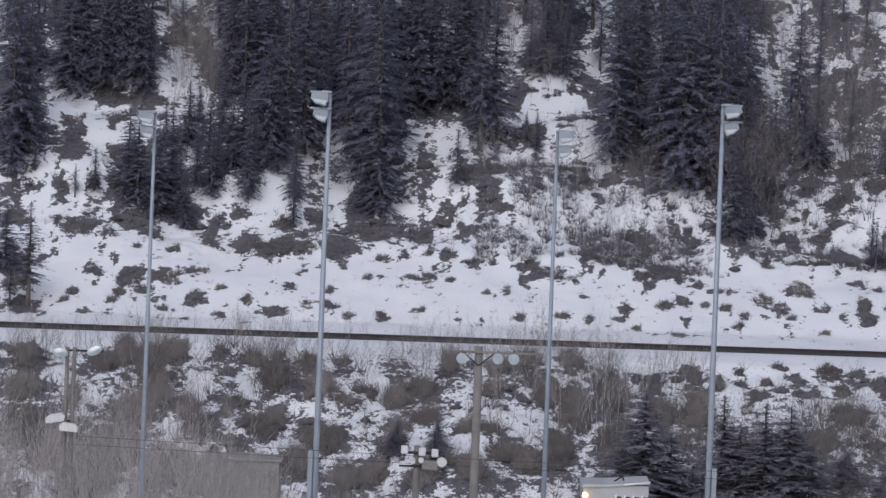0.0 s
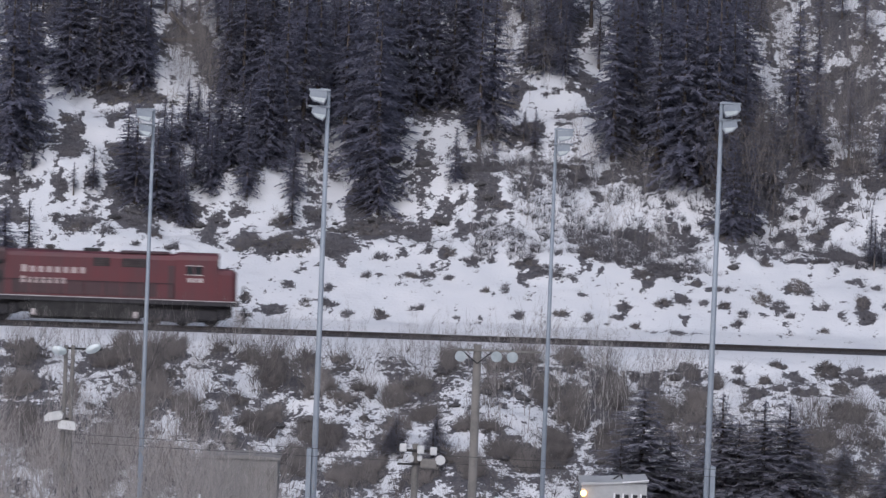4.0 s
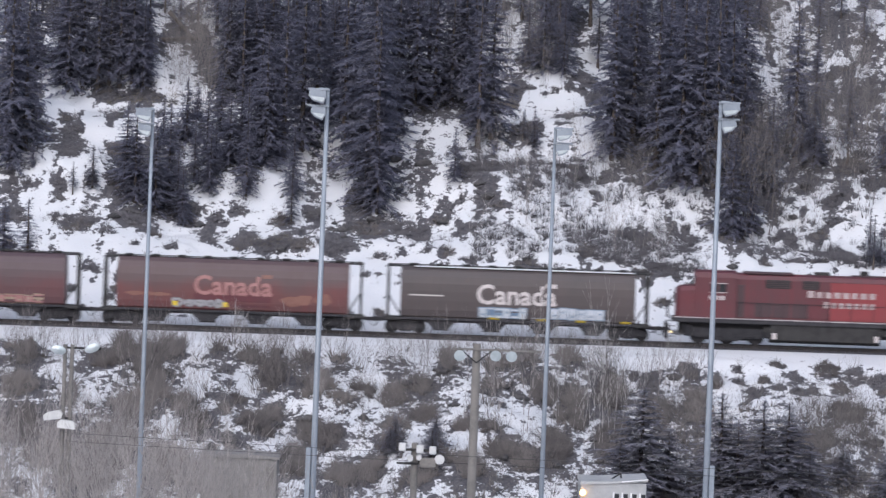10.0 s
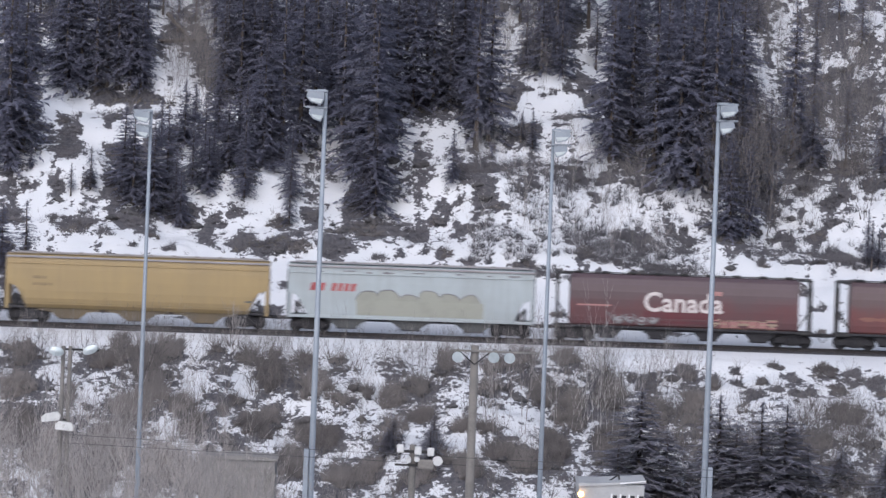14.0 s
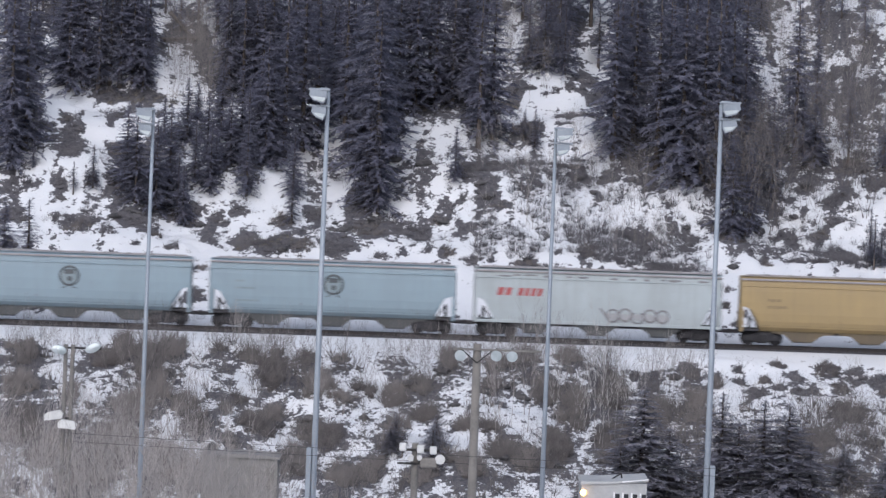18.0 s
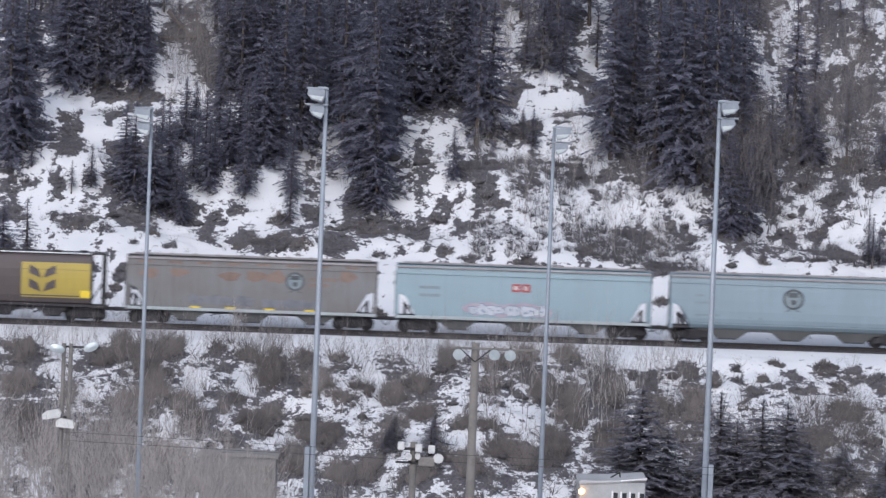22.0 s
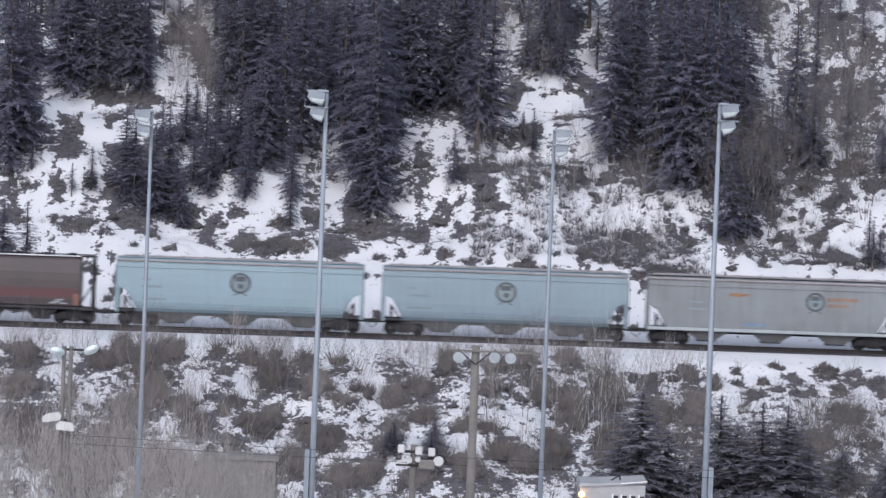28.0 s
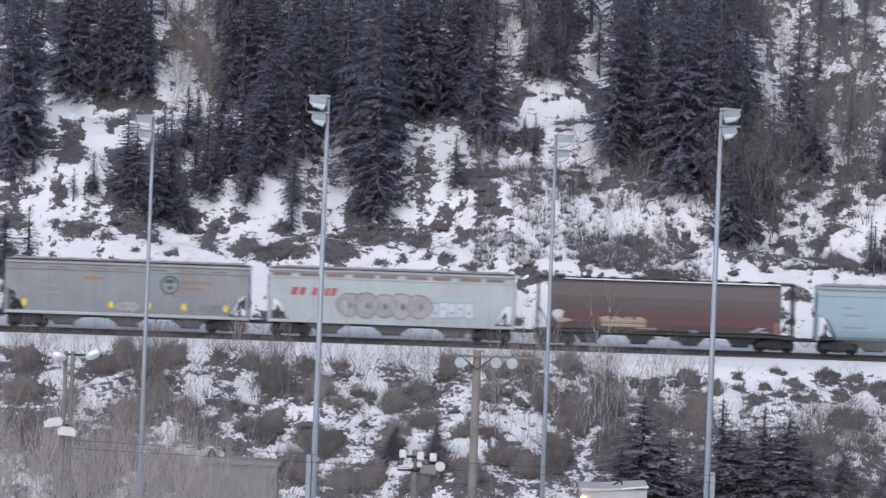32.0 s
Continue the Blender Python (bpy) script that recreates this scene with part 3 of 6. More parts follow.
def bareness(x, y):
    """Share of open ground: 0 unbroken snow, 0.5 half gone, 1 bare."""
    x, y = np.asarray(x, float), np.asarray(y, float)
    n = fbm(x, y * 0.5, 1.5, 4, 5) - 0.5
    wide = fbm(x, y, 6.0, 3, 11) - 0.5
    mid = np.clip((y - 14.5) / 3, 0, 1)
    b = 0.02 + 0.25 * np.clip((y - 4) / 8, 0, 1) * np.clip(n * 3, 0, 1)
    speck = np.clip((fbm(x, y * 0.55, 0.85, 3, 77) - 0.60) * 7, 0, 1) * np.clip((y - 4.5) / 2, 0, 1)
    b = b + mid * (0.24 + 0.9 * n + 0.3 * wide) + speck * (0.42 + 0.25 * np.clip(np.abs(x + 3) / 14, 0, 1)) * (1 - 0.3 * mid)
    corner = np.clip((x - 19) / 3, 0, 1) * np.clip((y - 24) / 5, 0, 1)
    b = b + 0.26 * corner
    low = np.clip((-5.6 - y) / 2.2, 0, 1)
    right = np.clip((x - 11) / 5, 0, 1) * np.clip((y + 17) / 5, 0, 1)
    b = np.where(y < -5.0, 0.06 + low * (0.42 - 0.20 * right + 0.9 * n + 0.4 * wide), b)
    b = np.where(y < -60, 0.30 + 1.0 * wide, b)
    b = np.where(y > 60, 0.7 + 0.8 * wide, b)

    def blob(rows, sharp=1.2):
        s = np.zeros(x.shape)
        for cx, cy, rx, ry in rows:
            d = ((x - cx) / rx) ** 2 + ((y - cy) / ry) ** 2
            s = np.maximum(s, np.exp(-np.minimum(d, 40) ** sharp * 0.7))
        return s
    k = 0.75 + 1.1 * n
    drift = blob(DRIFTS)
    b = b + (0.55 + 0.8 * n) * blob(DARKWOOD, 1.6) * (1 - 0.7 * drift) - 0.34 * drift + 0.72 * k * blob(LEDGES, 1.8) + 0.8 * k * blob(TUSSOCKS, 1.4) + 0.75 * (k + 0.1) * blob(BROW, 1.6) + 0.62 * k * blob(BANK, 1.6)
    return np.clip(b, 0.0, 1.0)


def relief(x, y):
    """Small bumps of drifts, stones and tussocks, kept off the track bench."""
    amp = np.clip((np.abs(y) - 4.0) / 3.0, 0, 1)
    amp = amp * np.where((y > 4) & (y < 15), 0.45, 1.0)
    return amp * (1.1 * (fbm(x, y, 3.0, 4, 21) - 0.5) + 0.45 * (fbm(x, y, 0.9, 3, 41) - 0.5))


def height(x, y):
    return ground(x, y) + relief(x, y)


def spaced(stops):
    out = []
    for a, b, step in stops:
        out += list(np.arange(a, b, step))
    return np.array(out + [stops[-1][1]])


def build_ground():
    gx = spaced([(-1500, -400, 100), (-400, -60, 10), (-60, -33, 1.5), (-33, 33, 0.28), (33, 60, 1.5), (60, 400, 10), (400, 1500, 100)])
    gy = spaced([(-1500, -430, 70), (-430, -100, 10), (-100, -33, 1.5), (-33, -4, 0.2), (-4, 4, 1.0), (4, 50, 0.26), (50, 90, 1.5), (90, 260, 10), (260, 700, 60)])
    X, Y = np.meshgrid(gx, gy, indexing="xy")
    Z = height(X, Y)
    nx, ny = len(gx), len(gy)
    me = bpy.data.meshes.new("ground")
    me.vertices.add(nx * ny)
    me.vertices.foreach_set("co", np.stack([X, Y, Z], -1).reshape(-1))
    i = np.arange(nx * ny).reshape(ny, nx)
    f = np.stack([i[:-1, :-1], i[:-1, 1:], i[1:, 1:], i[1:, :-1]], -1).reshape(-1, 4)
    me.loops.add(f.size)
    me.loops.foreach_set("vertex_index", f.reshape(-1).astype(np.int32))
    me.polygons.add(len(f))
    me.polygons.foreach_set("loop_start", np.arange(len(f), dtype=np.int32) * 4)
    me.polygons.foreach_set("use_smooth", np.ones(len(f), dtype=bool))
    me.update(calc_edges=True)
    a = me.attributes.new("bare", "FLOAT", "POINT")
    a.data.foreach_set("value", bareness(X, Y).reshape(-1).astype(np.float32))
    me.materials.append(SNOW_GROUND)
    tagged(new("ground", me), "steep snowy hillside with bare brown ledges and open soil", "ground", kind="structure")


build_ground()

# ---------------------------------------------------------------- track
SPAN = 420.0


def build_track():
    slope = Matrix.Rotation(-math.atan(GRADE), 4, "Y")
    bed = Shape().prism([(-2.0, -0.72), (-1.5, -0.20), (-0.80, -0.185), (0.80, -0.185), (1.5, -0.20), (2.0, -0.72)], -SPAN, SPAN)
    tagged(part("ballast", bed, BALLAST, at=slope), "dark gravel ballast bed under the rails", "ballast", kind="structure")
    tie = Shape().box((0, 0, -0.265), (0.22, 2.6, 0.19), 0.02).mesh("tie", TIE)
    track = tagged(thing("track", "single railway track of rusty rails on dark ties", "railway track", slope), kind="structure")
    for i in range(-110, 111):
        part("tie", tie, TIE, track, at=pose(i * 0.56, 0, 0))
    rest = Shape()
    for i in range(-680, 681):
        if abs(i) > 110:
            rest.box((i * 0.56, 0, -0.265), (0.22, 2.6, 0.19))
    far = part("ties_beyond", rest, TIE, track)
    far["kind"] = "stuff"
    for y in (-0.7525, 0.7525):
        r = [(y - 0.075, -0.17), (y - 0.075, -0.155), (y - 0.012, -0.13), (y - 0.012, -0.045), (y - 0.036, -0.03), (y - 0.036, 0.0),
             (y + 0.036, 0.0), (y + 0.036, -0.03), (y + 0.012, -0.045), (y + 0.012, -0.13), (y + 0.075, -0.155), (y + 0.075, -0.17)]
        part("rail", Shape().prism(r, -SPAN, SPAN), RAIL, track)


build_track()

# ---------------------------------------------------------------- train
JOINTS = [129.87, 107.56, 85.35, 66.85, 48.55, 30.44, 13.28, -4.92, -22.1, -39.16, -56.2, -73.9, -91.3, -109.4, -126.8, -143.9, -161.1, -179.33, -196.49, -213.5, -230.6]


def travel(t):
    """Metres that the train has run, counted from its place at 16 s."""
    k = t - 16
    return 11.81835 * k - 0.0100624 * k ** 2 - 0.00055219 * k ** 3 + 6.62e-6 * k ** 4


def loft(rings):
    """A closed skin over cross-sections of equal point count."""
    n = len(rings[0])
    v = [p for r in rings for p in r]
    f = [(k * n + i, k * n + (i + 1) % n, (k + 1) * n + (i + 1) % n, (k + 1) * n + i) for k in range(len(rings) - 1) for i in range(n)]
    f += [tuple(range(n))[::-1], tuple(range((len(rings) - 1) * n, len(rings) * n))]
    return Shape().add(v, f)


def section(half):
    """Both sides of a car's cross-section from one side's (y, z) points, bottom to top."""
    return [(-y, z) for y, z in half] + [(y, z) for y, z in reversed(half) if y > 0]


def side_of(half):
    ys, zs = [p[0] for p in half], [p[1] for p in half]
    return lambda z: float(np.interp(z, zs, ys))


def slab(name, outline, mat, parent, side, label="", proud=0.012):
    """A thin painted patch of an outline in (x, z), lying on the near side of a car."""
    n = len(outline)
    v = [(x, -side(z) - proud, z) for x, z in outline] + [(x, -side(z) + 0.01, z) for x, z in outline]
    f = [tuple(range(n)), tuple(range(n, 2 * n))[::-1]] + [(i, n + i, n + (i + 1) % n, (i + 1) % n) for i in range(n)]
    return part(name, Shape().add(v, f), mat, parent, label)


def bar(name, x0, x1, z0, z1, mat, parent, side, label="", proud=0.012):
    """A rectangular painted patch that follows the curve of the side."""
    k = max(1, int((z1 - z0) / 0.3))
    v, f = [], []
    for i in range(k + 1):
        z = z0 + (z1 - z0) * i / k
        for d in (proud, -0.01):
            v += [(x0, -side(z) - d, z), (x1, -side(z) - d, z)]
    for i in range(k):
        a = i * 4
        f += [(a, a + 1, a + 5, a + 4), (a + 2, a + 6, a + 7, a + 3), (a, a + 4, a + 6, a + 2), (a + 1, a + 3, a + 7, a + 5)]
    f += [(0, 2, 3, 1), (k * 4, k * 4 + 1, k * 4 + 3, k * 4 + 2)]
    return part(name, Shape().add(v, f), mat, parent, label)


def disc(name, x, z, r, mat, parent, side, rz=None, proud=0.012, n=20, bulge=0.0, seed=0):
    rz = rz or r
    rnd = random.Random(seed)
    ph = rnd.uniform(0, 6)
    pts = []
    for i in range(n):
        a = 6.2832 * i / n
        w = 1 + bulge * math.sin(3 * a + ph) + bulge * 0.6 * math.sin(5 * a + 2 * ph)
        pts.append((x + math.cos(a) * r * w, z + math.sin(a) * rz * w))
    return slab(name, pts, mat, parent, side, proud=proud)


def ring(name, x, z, r0, r1, mat, parent, side, n=24):
    v, f = [], []
    for d in (0.016, -0.01):
        for r in (r0, r1):
            v += [(x + math.cos(6.2832 * i / n) * r, -side(z) - d, z + math.sin(6.2832 * i / n) * r) for i in range(n)]
    for i in range(n):
        j = (i + 1) % n
        f += [(i, j, n + j, n + i), (2 * n + i, 3 * n + i, 3 * n + j, 2 * n + j), (i, 2 * n + i, 2 * n + j, j), (n + i, n + j, 3 * n + j, 3 * n + i)]
    return part(name, Shape().add(v, f), mat, parent)


def letters(count, x0, x1, z0, z1, mat, parent, side, lean=0.0, first=1.0):
    """Lettering drawn as plain upright bars, one for each character."""
    step = (x1 - x0) / count
    for i in range(count):
        w = step * (0.66 if i % 3 else 0.74)
        a = x0 + i * step + (step - w) / 2
        top = z1 + ((z1 - z0) * (first - 1) if i == 0 else 0)
        slab("lettering_bar", [(a, z0), (a + w, z0), (a + w + lean, top), (a + lean, top)], mat, parent, side)


def word(text, x0, x1, z0, mat, parent, side, label=""):
    """Raised lettering laid on the side of a car."""
    cu = bpy.data.curves.new("word", "FONT")
    cu.body, cu.size, cu.extrude, cu.offset, cu.resolution_u = text, 1.0, 0.008, 0.020, 3
    tmp = new("word", cu)
    me = bpy.data.meshes.new_from_object(tmp.evaluated_get(bpy.context.evaluated_depsgraph_get()))
    bpy.data.objects.remove(tmp)
    xs = [v.co.x for v in me.vertices]
    lo, hi = min(xs), max(xs)
    k = (x1 - x0) / (hi - lo)
    for v in me.vertices:
        z = z0 + v.co.y * k * 1.02
        v.co = Vector((x0 + (v.co.x - lo) * k, -side(z) - 0.008 - v.co.z, z))
    me.materials.clear()
    me.materials.append(mat)
    return part("lettering", me, mat, parent, label)


def sprayed(x0, x1, z0, z1, n, fill, edge, parent, side, seed):
    """Sprayed bubble shapes of uneven size that run into one another, outlined."""
    rnd = random.Random(seed)
    step = (x1 - x0) / n
    for i in range(n):
        x = x0 + (i + 0.5 + rnd.uniform(-0.18, 0.18)) * step
        rz = (z1 - z0) / 2 * rnd.uniform(0.6, 1.0)
        z = z0 + rz + rnd.uniform(0, 0.5) * ((z1 - z0) - 2 * rz)
        rx = step * rnd.uniform(0.5, 0.72)
        if edge:
            disc("spray_outline", x, z, rx + 0.05, SPRAYS[edge], parent, side, rz + 0.05, 0.010 + 0.001 * (i % 3), 18, 0.13, seed + i)
        disc("spray_fill", x, z, rx, SPRAYS[fill], parent, side, rz, 0.017 + 0.001 * (i % 3), 18, 0.13, seed + i)
        if edge:
            for k in range(2):
                disc("spray_stroke", x + rnd.uniform(-0.5, 0.5) * rx, z + rnd.uniform(-0.4, 0.4) * rz, rx * rnd.uniform(0.08, 0.35), SPRAYS[edge], parent, side, rz * rnd.uniform(0.06, 0.3), 0.024 + 0.001 * k, 10, 0.2, seed + i + k)


def blocks(x0, x1, z0, z1, n, fill, edge, parent, side, seed):
    """Sprayed block letters: uneven upright shapes with an outline and a counter."""
    rnd = random.Random(seed)
    step = (x1 - x0) / n
    for i in range(n):
        a, b = x0 + i * step + 0.03, x0 + (i + 1) * step - 0.03
        lo, hi = z0 + rnd.uniform(0, 0.08), z1 - rnd.uniform(0, 0.14)
        h = hi - lo
        bar("spray_outline", a - 0.06, b + 0.06, lo - 0.06, hi + 0.06, SPRAYS[edge], parent, side, proud=0.010)
        bar("spray_fill", a, b, lo, hi, SPRAYS[fill], parent, side, proud=0.018)
        bar("spray_stroke", a + step * 0.3, b - step * 0.28, lo + h * (0.2 + 0.3 * (i % 2)), lo + h * (0.42 + 0.3 * (i % 2)), SPRAYS[edge], parent, side, proud=0.024)


def silver_letters(x0, z, r, n, parent, side):
    """Fat rounded silver letters that overlap, each with a dark rim and a small counter."""
    for i in range(n):
        x = x0 + i * r * 1.55
        up = r * (1.06 if i % 2 else 0.97)
        disc("spray_outline", x, z, r + 0.08, SPRAYS["dark"], parent, side, up + 0.08, 0.010 + 0.003 * i, 20, 0.05, i)
        disc("spray_fill", x, z, r, SPRAYS["grey"], parent, side, up, 0.0115 + 0.003 * i, 20, 0.05, i)
        disc("spray_stroke", x + r * 0.1, z - r * 0.05, r * 0.24, SPRAYS["dark"], parent, side, up * 0.3, 0.028, 12, 0.15, i + 4)


def scrawl(x0, x1, z, r, n, parent, side):
    """Loose dark loops of spray with a long tail."""
    for i in range(n):
        x = x0 + (x1 - x0) * (i + 0.5) / n
        ring("spray_stroke", x, z + 0.08 * math.sin(i * 2.3), r * 0.72, r, SPRAYS["dark"], parent, side)
        disc("spray_fill", x, z - 0.05, r * 0.7, SPRAYS["grey"], parent, side, r * 0.5, 0.008, 14, 0.1, i)
    slab("spray_stroke", [(x0 - r * 1.1, z + r * 1.0), (x0 - r * 0.9, z + r * 1.1), (x0 + r * 0.4, z - r * 0.3), (x0 + r * 0.1, z - r * 0.6)], SPRAYS["dark"], parent, side, proud=0.02)


def roundel(x, z, r, parent, side):
    """Round dark emblem with a ring, drawn as plain shapes."""
    ring("emblem_ring", x, z, r * 0.78, r, BLACKMARK, parent, side)
    disc("emblem_field", x, z, r * 0.76, FADED, parent, side)
    bar("emblem_bar", x - r * 0.5, x + r * 0.45, z + r * 0.18, z + r * 0.62, BLACKMARK, parent, side, proud=0.02)
    disc("emblem_spot", x + r * 0.02, z - r * 0.28, r * 0.24, BLACKMARK, parent, side, proud=0.02)
    for s in (-1, 1):
        slab("emblem_foot", [(x + s * r * 0.35, z - r * 0.95), (x + s * r * 0.75, z - r * 1.2), (x + s * r * 0.3, z - r * 1.1)], BLACKMARK, parent, side)


SHARED = {}
WHEELSETS = []


def wheelset_mesh(r):
    s = Shape()
    for y in (-0.79, 0.65):
        s.rod((0, y, 0), (0, y + 0.14, 0), r * 0.97, r, 20)
        s.rod((0, y - 0.03, 0), (0, y + 0.17, 0), r * 0.35, r * 0.35, 10)
        for k in range(4):
            a = k * 1.5708
            s.box((math.cos(a) * r * 0.6, y + 0.07, math.sin(a) * r * 0.6), (0.1, 0.19, 0.1))
    s.rod((0, -1.05, 0), (0, 1.05, 0), 0.08, 0.08, 8)
    return s.mesh("wheelset", UNDER)


def truck(parent, x, axles, r, base):
    """A truck of cast side frames and a bolster, with its wheelsets rolling in it."""
    key = (axles, r)
    if key not in SHARED:
        s = Shape()
        half = base * (axles - 1) / 2
        for y in (-1.02, 1.02):
            s.prism([(-half - 0.28, r - 0.12), (-half - 0.2, r + 0.16), (-half * 0.45, r + 0.42), (half * 0.45, r + 0.42), (half + 0.2, r + 0.16), (half + 0.28, r - 0.12),
                     (half * 0.6, r - 0.1), (half * 0.35, r - 0.3), (-half * 0.35, r - 0.3), (-half * 0.6, r - 0.1)], y - 0.07, y + 0.07, axis=1)
            for k in range(-2, 3):
                s.rod((k * 0.14, y - 0.1, r - 0.2), (k * 0.14, y - 0.1, r + 0.22), 0.055, 0.055, 8)
            for a in range(axles):
                s.box((-half + a * base, y, r), (0.28, 0.24, 0.26), 0.03)
        s.box((0, 0, r + 0.22), (0.36, 2.2, 0.26), 0.03)
        # filler block between the wheels, added to darken the truck
        s.box((0, -0.45, r + 0.05), (2 * half * 0.9, 0.3, 0.62), 0.05)
        if axles == 3:
            for y in (-1.06, 1.06):
                s.box((0, y, 0.78), (2 * half + 0.9, 0.12, 0.62), 0.08)
                for k in (-1, 1):
                    s.box((k * (half + 0.75), y, 0.85), (0.5, 0.2, 0.75), 0.06)
        SHARED[key] = s.mesh("truck", UNDER)
        SHARED["wheel", r] = SHARED.get(("wheel", r)) or wheelset_mesh(r)
    t = part("truck", SHARED[key], UNDER, parent, "sooty cast steel truck", at=pose(x, 0, 0))
    half = base * (axles - 1) / 2
    for a in range(axles):
        w = part("wheelset", SHARED["wheel", r], UNDER, t, at=pose(-half + a * base, 0, r))
        WHEELSETS.append((w, -half + a * base, r))


def coupler(parent, x, s):
    c = Shape().box((x - s * 0.35, 0, 0.86), (0.7, 0.22, 0.24), 0.03).box((x - s * 0.03, 0, 0.86), (0.22, 0.34, 0.3), 0.06)
    c.rod((x - s * 0.3, -0.42, 0.75), (x - s * 0.02, -0.30, 0.42), 0.035, 0.03, 6)
    part("coupler", c, UNDER, parent)


# cross-sections, one side, bottom to top
BARREL = [(1.20, 0.98), (1.42, 1.2), (1.54, 1.6), (1.58, 2.2), (1.58, 2.8), (1.54, 3.3), (1.43, 3.75), (1.2, 4.12), (0.8, 4.33), (0.0, 4.42)]
BOXY = [(1.42, 1.02), (1.52, 1.15), (1.56, 1.7), (1.58, 2.4), (1.57, 3.3), (1.54, 3.9), (1.50, 4.22), (1.2, 4.36), (0.7, 4.46), (0.0, 4.5)]
TUB = [(1.05, 0.95), (1.36, 1.22), (1.50, 1.6), (1.56, 2.1), (1.58, 2.8), (1.57, 3.5), (1.53, 4.0), (1.49, 4.25), (1.1, 4.40), (0.0, 4.5)]


def barrel_hopper(x0, x1, paint, label):
    """Four-bay barrel-sided grain hopper with open end platforms."""
    car = thing("hopper_car", label, "freight car", group="cars of the train")
    L = (x0 - x1) / 2
    e = L - 1.68
    side = side_of(BARREL)
    sec = section(BARREL)
    rings = [[(-e, y, z) for y, z in sec], [(e, y, z) for y, z in sec]]
    part("body", loft(rings), paint, car, smooth=False)
    for k in range(4):
        c = (k - 1.5) * 3.28
        s = Shape().prism([(c - 1.2, 1.02), (c - 0.98, 0.84), (c - 0.5, 0.36), (c + 0.5, 0.36), (c + 0.98, 0.84), (c + 1.2, 1.02)], -1.28, 1.28, axis=1)
        s.box((c, 0, 0.32), (1.1, 1.5, 0.12), 0.02)
        part("discharge_bay", s, UNDER, car)
    part("centre_sill", Shape().box((0, 0, 0.93), (2 * L - 1.2, 0.5, 0.3), 0.02), UNDER, car)
    part("side_sill", Shape().box((0, -1.42, 1.02), (2 * e, 0.12, 0.16), 0.02), UNDER, car)
    part("side_sill", Shape().box((0, 1.42, 1.02), (2 * e, 0.12, 0.16), 0.02), UNDER, car)
    walk_way = Shape().box((0, 0, 4.47), (2 * e + 1.7, 0.75, 0.05), 0.01)
    for k in range(9):
        walk_way.rod(((k - 4) * 1.7, 0, 4.4), ((k - 4) * 1.7, 0, 4.56), 0.28, 0.26, 10)
    part("roof_walk", walk_way, DARKSTEEL, car)
    if paint is BROWNPAINT:
        part("roof_snow", Shape().box((0.4, -0.82, 4.37), (2 * e - 0.9, 0.4, 0.07), 0.03), SNOW, car, "thin strip of old snow")
    for sx in (-1, 1):
        end = L - 0.82
        f = Shape().box((sx * (end - 0.42), 0, 0.98), (0.95, 2.9, 0.2), 0.02)
        part("end_platform", f, DARKSTEEL, car)
        part("roof_overhang", Shape().box((sx * (end - 0.42), 0, 4.36), (0.95, 2.5, 0.08), 0.02), DARKSTEEL, car)
        for y in (-1.36, 1.36):
            part("end_post", Shape().box((sx * (end - 0.06), y, 2.65), (0.13, 0.13, 3.4), 0.015), DARKSTEEL, car)
        lad = Shape()
        for k in range(7):
            lad.rod((sx * (end + 0.01), -1.36, 1.3 + k * 0.42), (sx * (end + 0.01), -0.9, 1.3 + k * 0.42), 0.02, 0.02, 5)
        for y in (-1.36, -0.9):
            lad.rod((sx * (end + 0.01), y, 1.15), (sx * (end + 0.01), y, 4.0), 0.025, 0.025, 5)
        part("ladder", lad, DARKSTEEL, car)
        part("end_bulkhead_brace", Shape().rod((sx * (e + 0.02), -1.1, 1.3), (sx * (end - 0.1), -1.3, 2.5), 0.05, 0.05, 6), DARKSTEEL, car)
        truck(car, sx * (L - 2.05), 2, 0.457, 1.78)
        coupler(car, sx * (L - 0.02), sx)
    return car, side


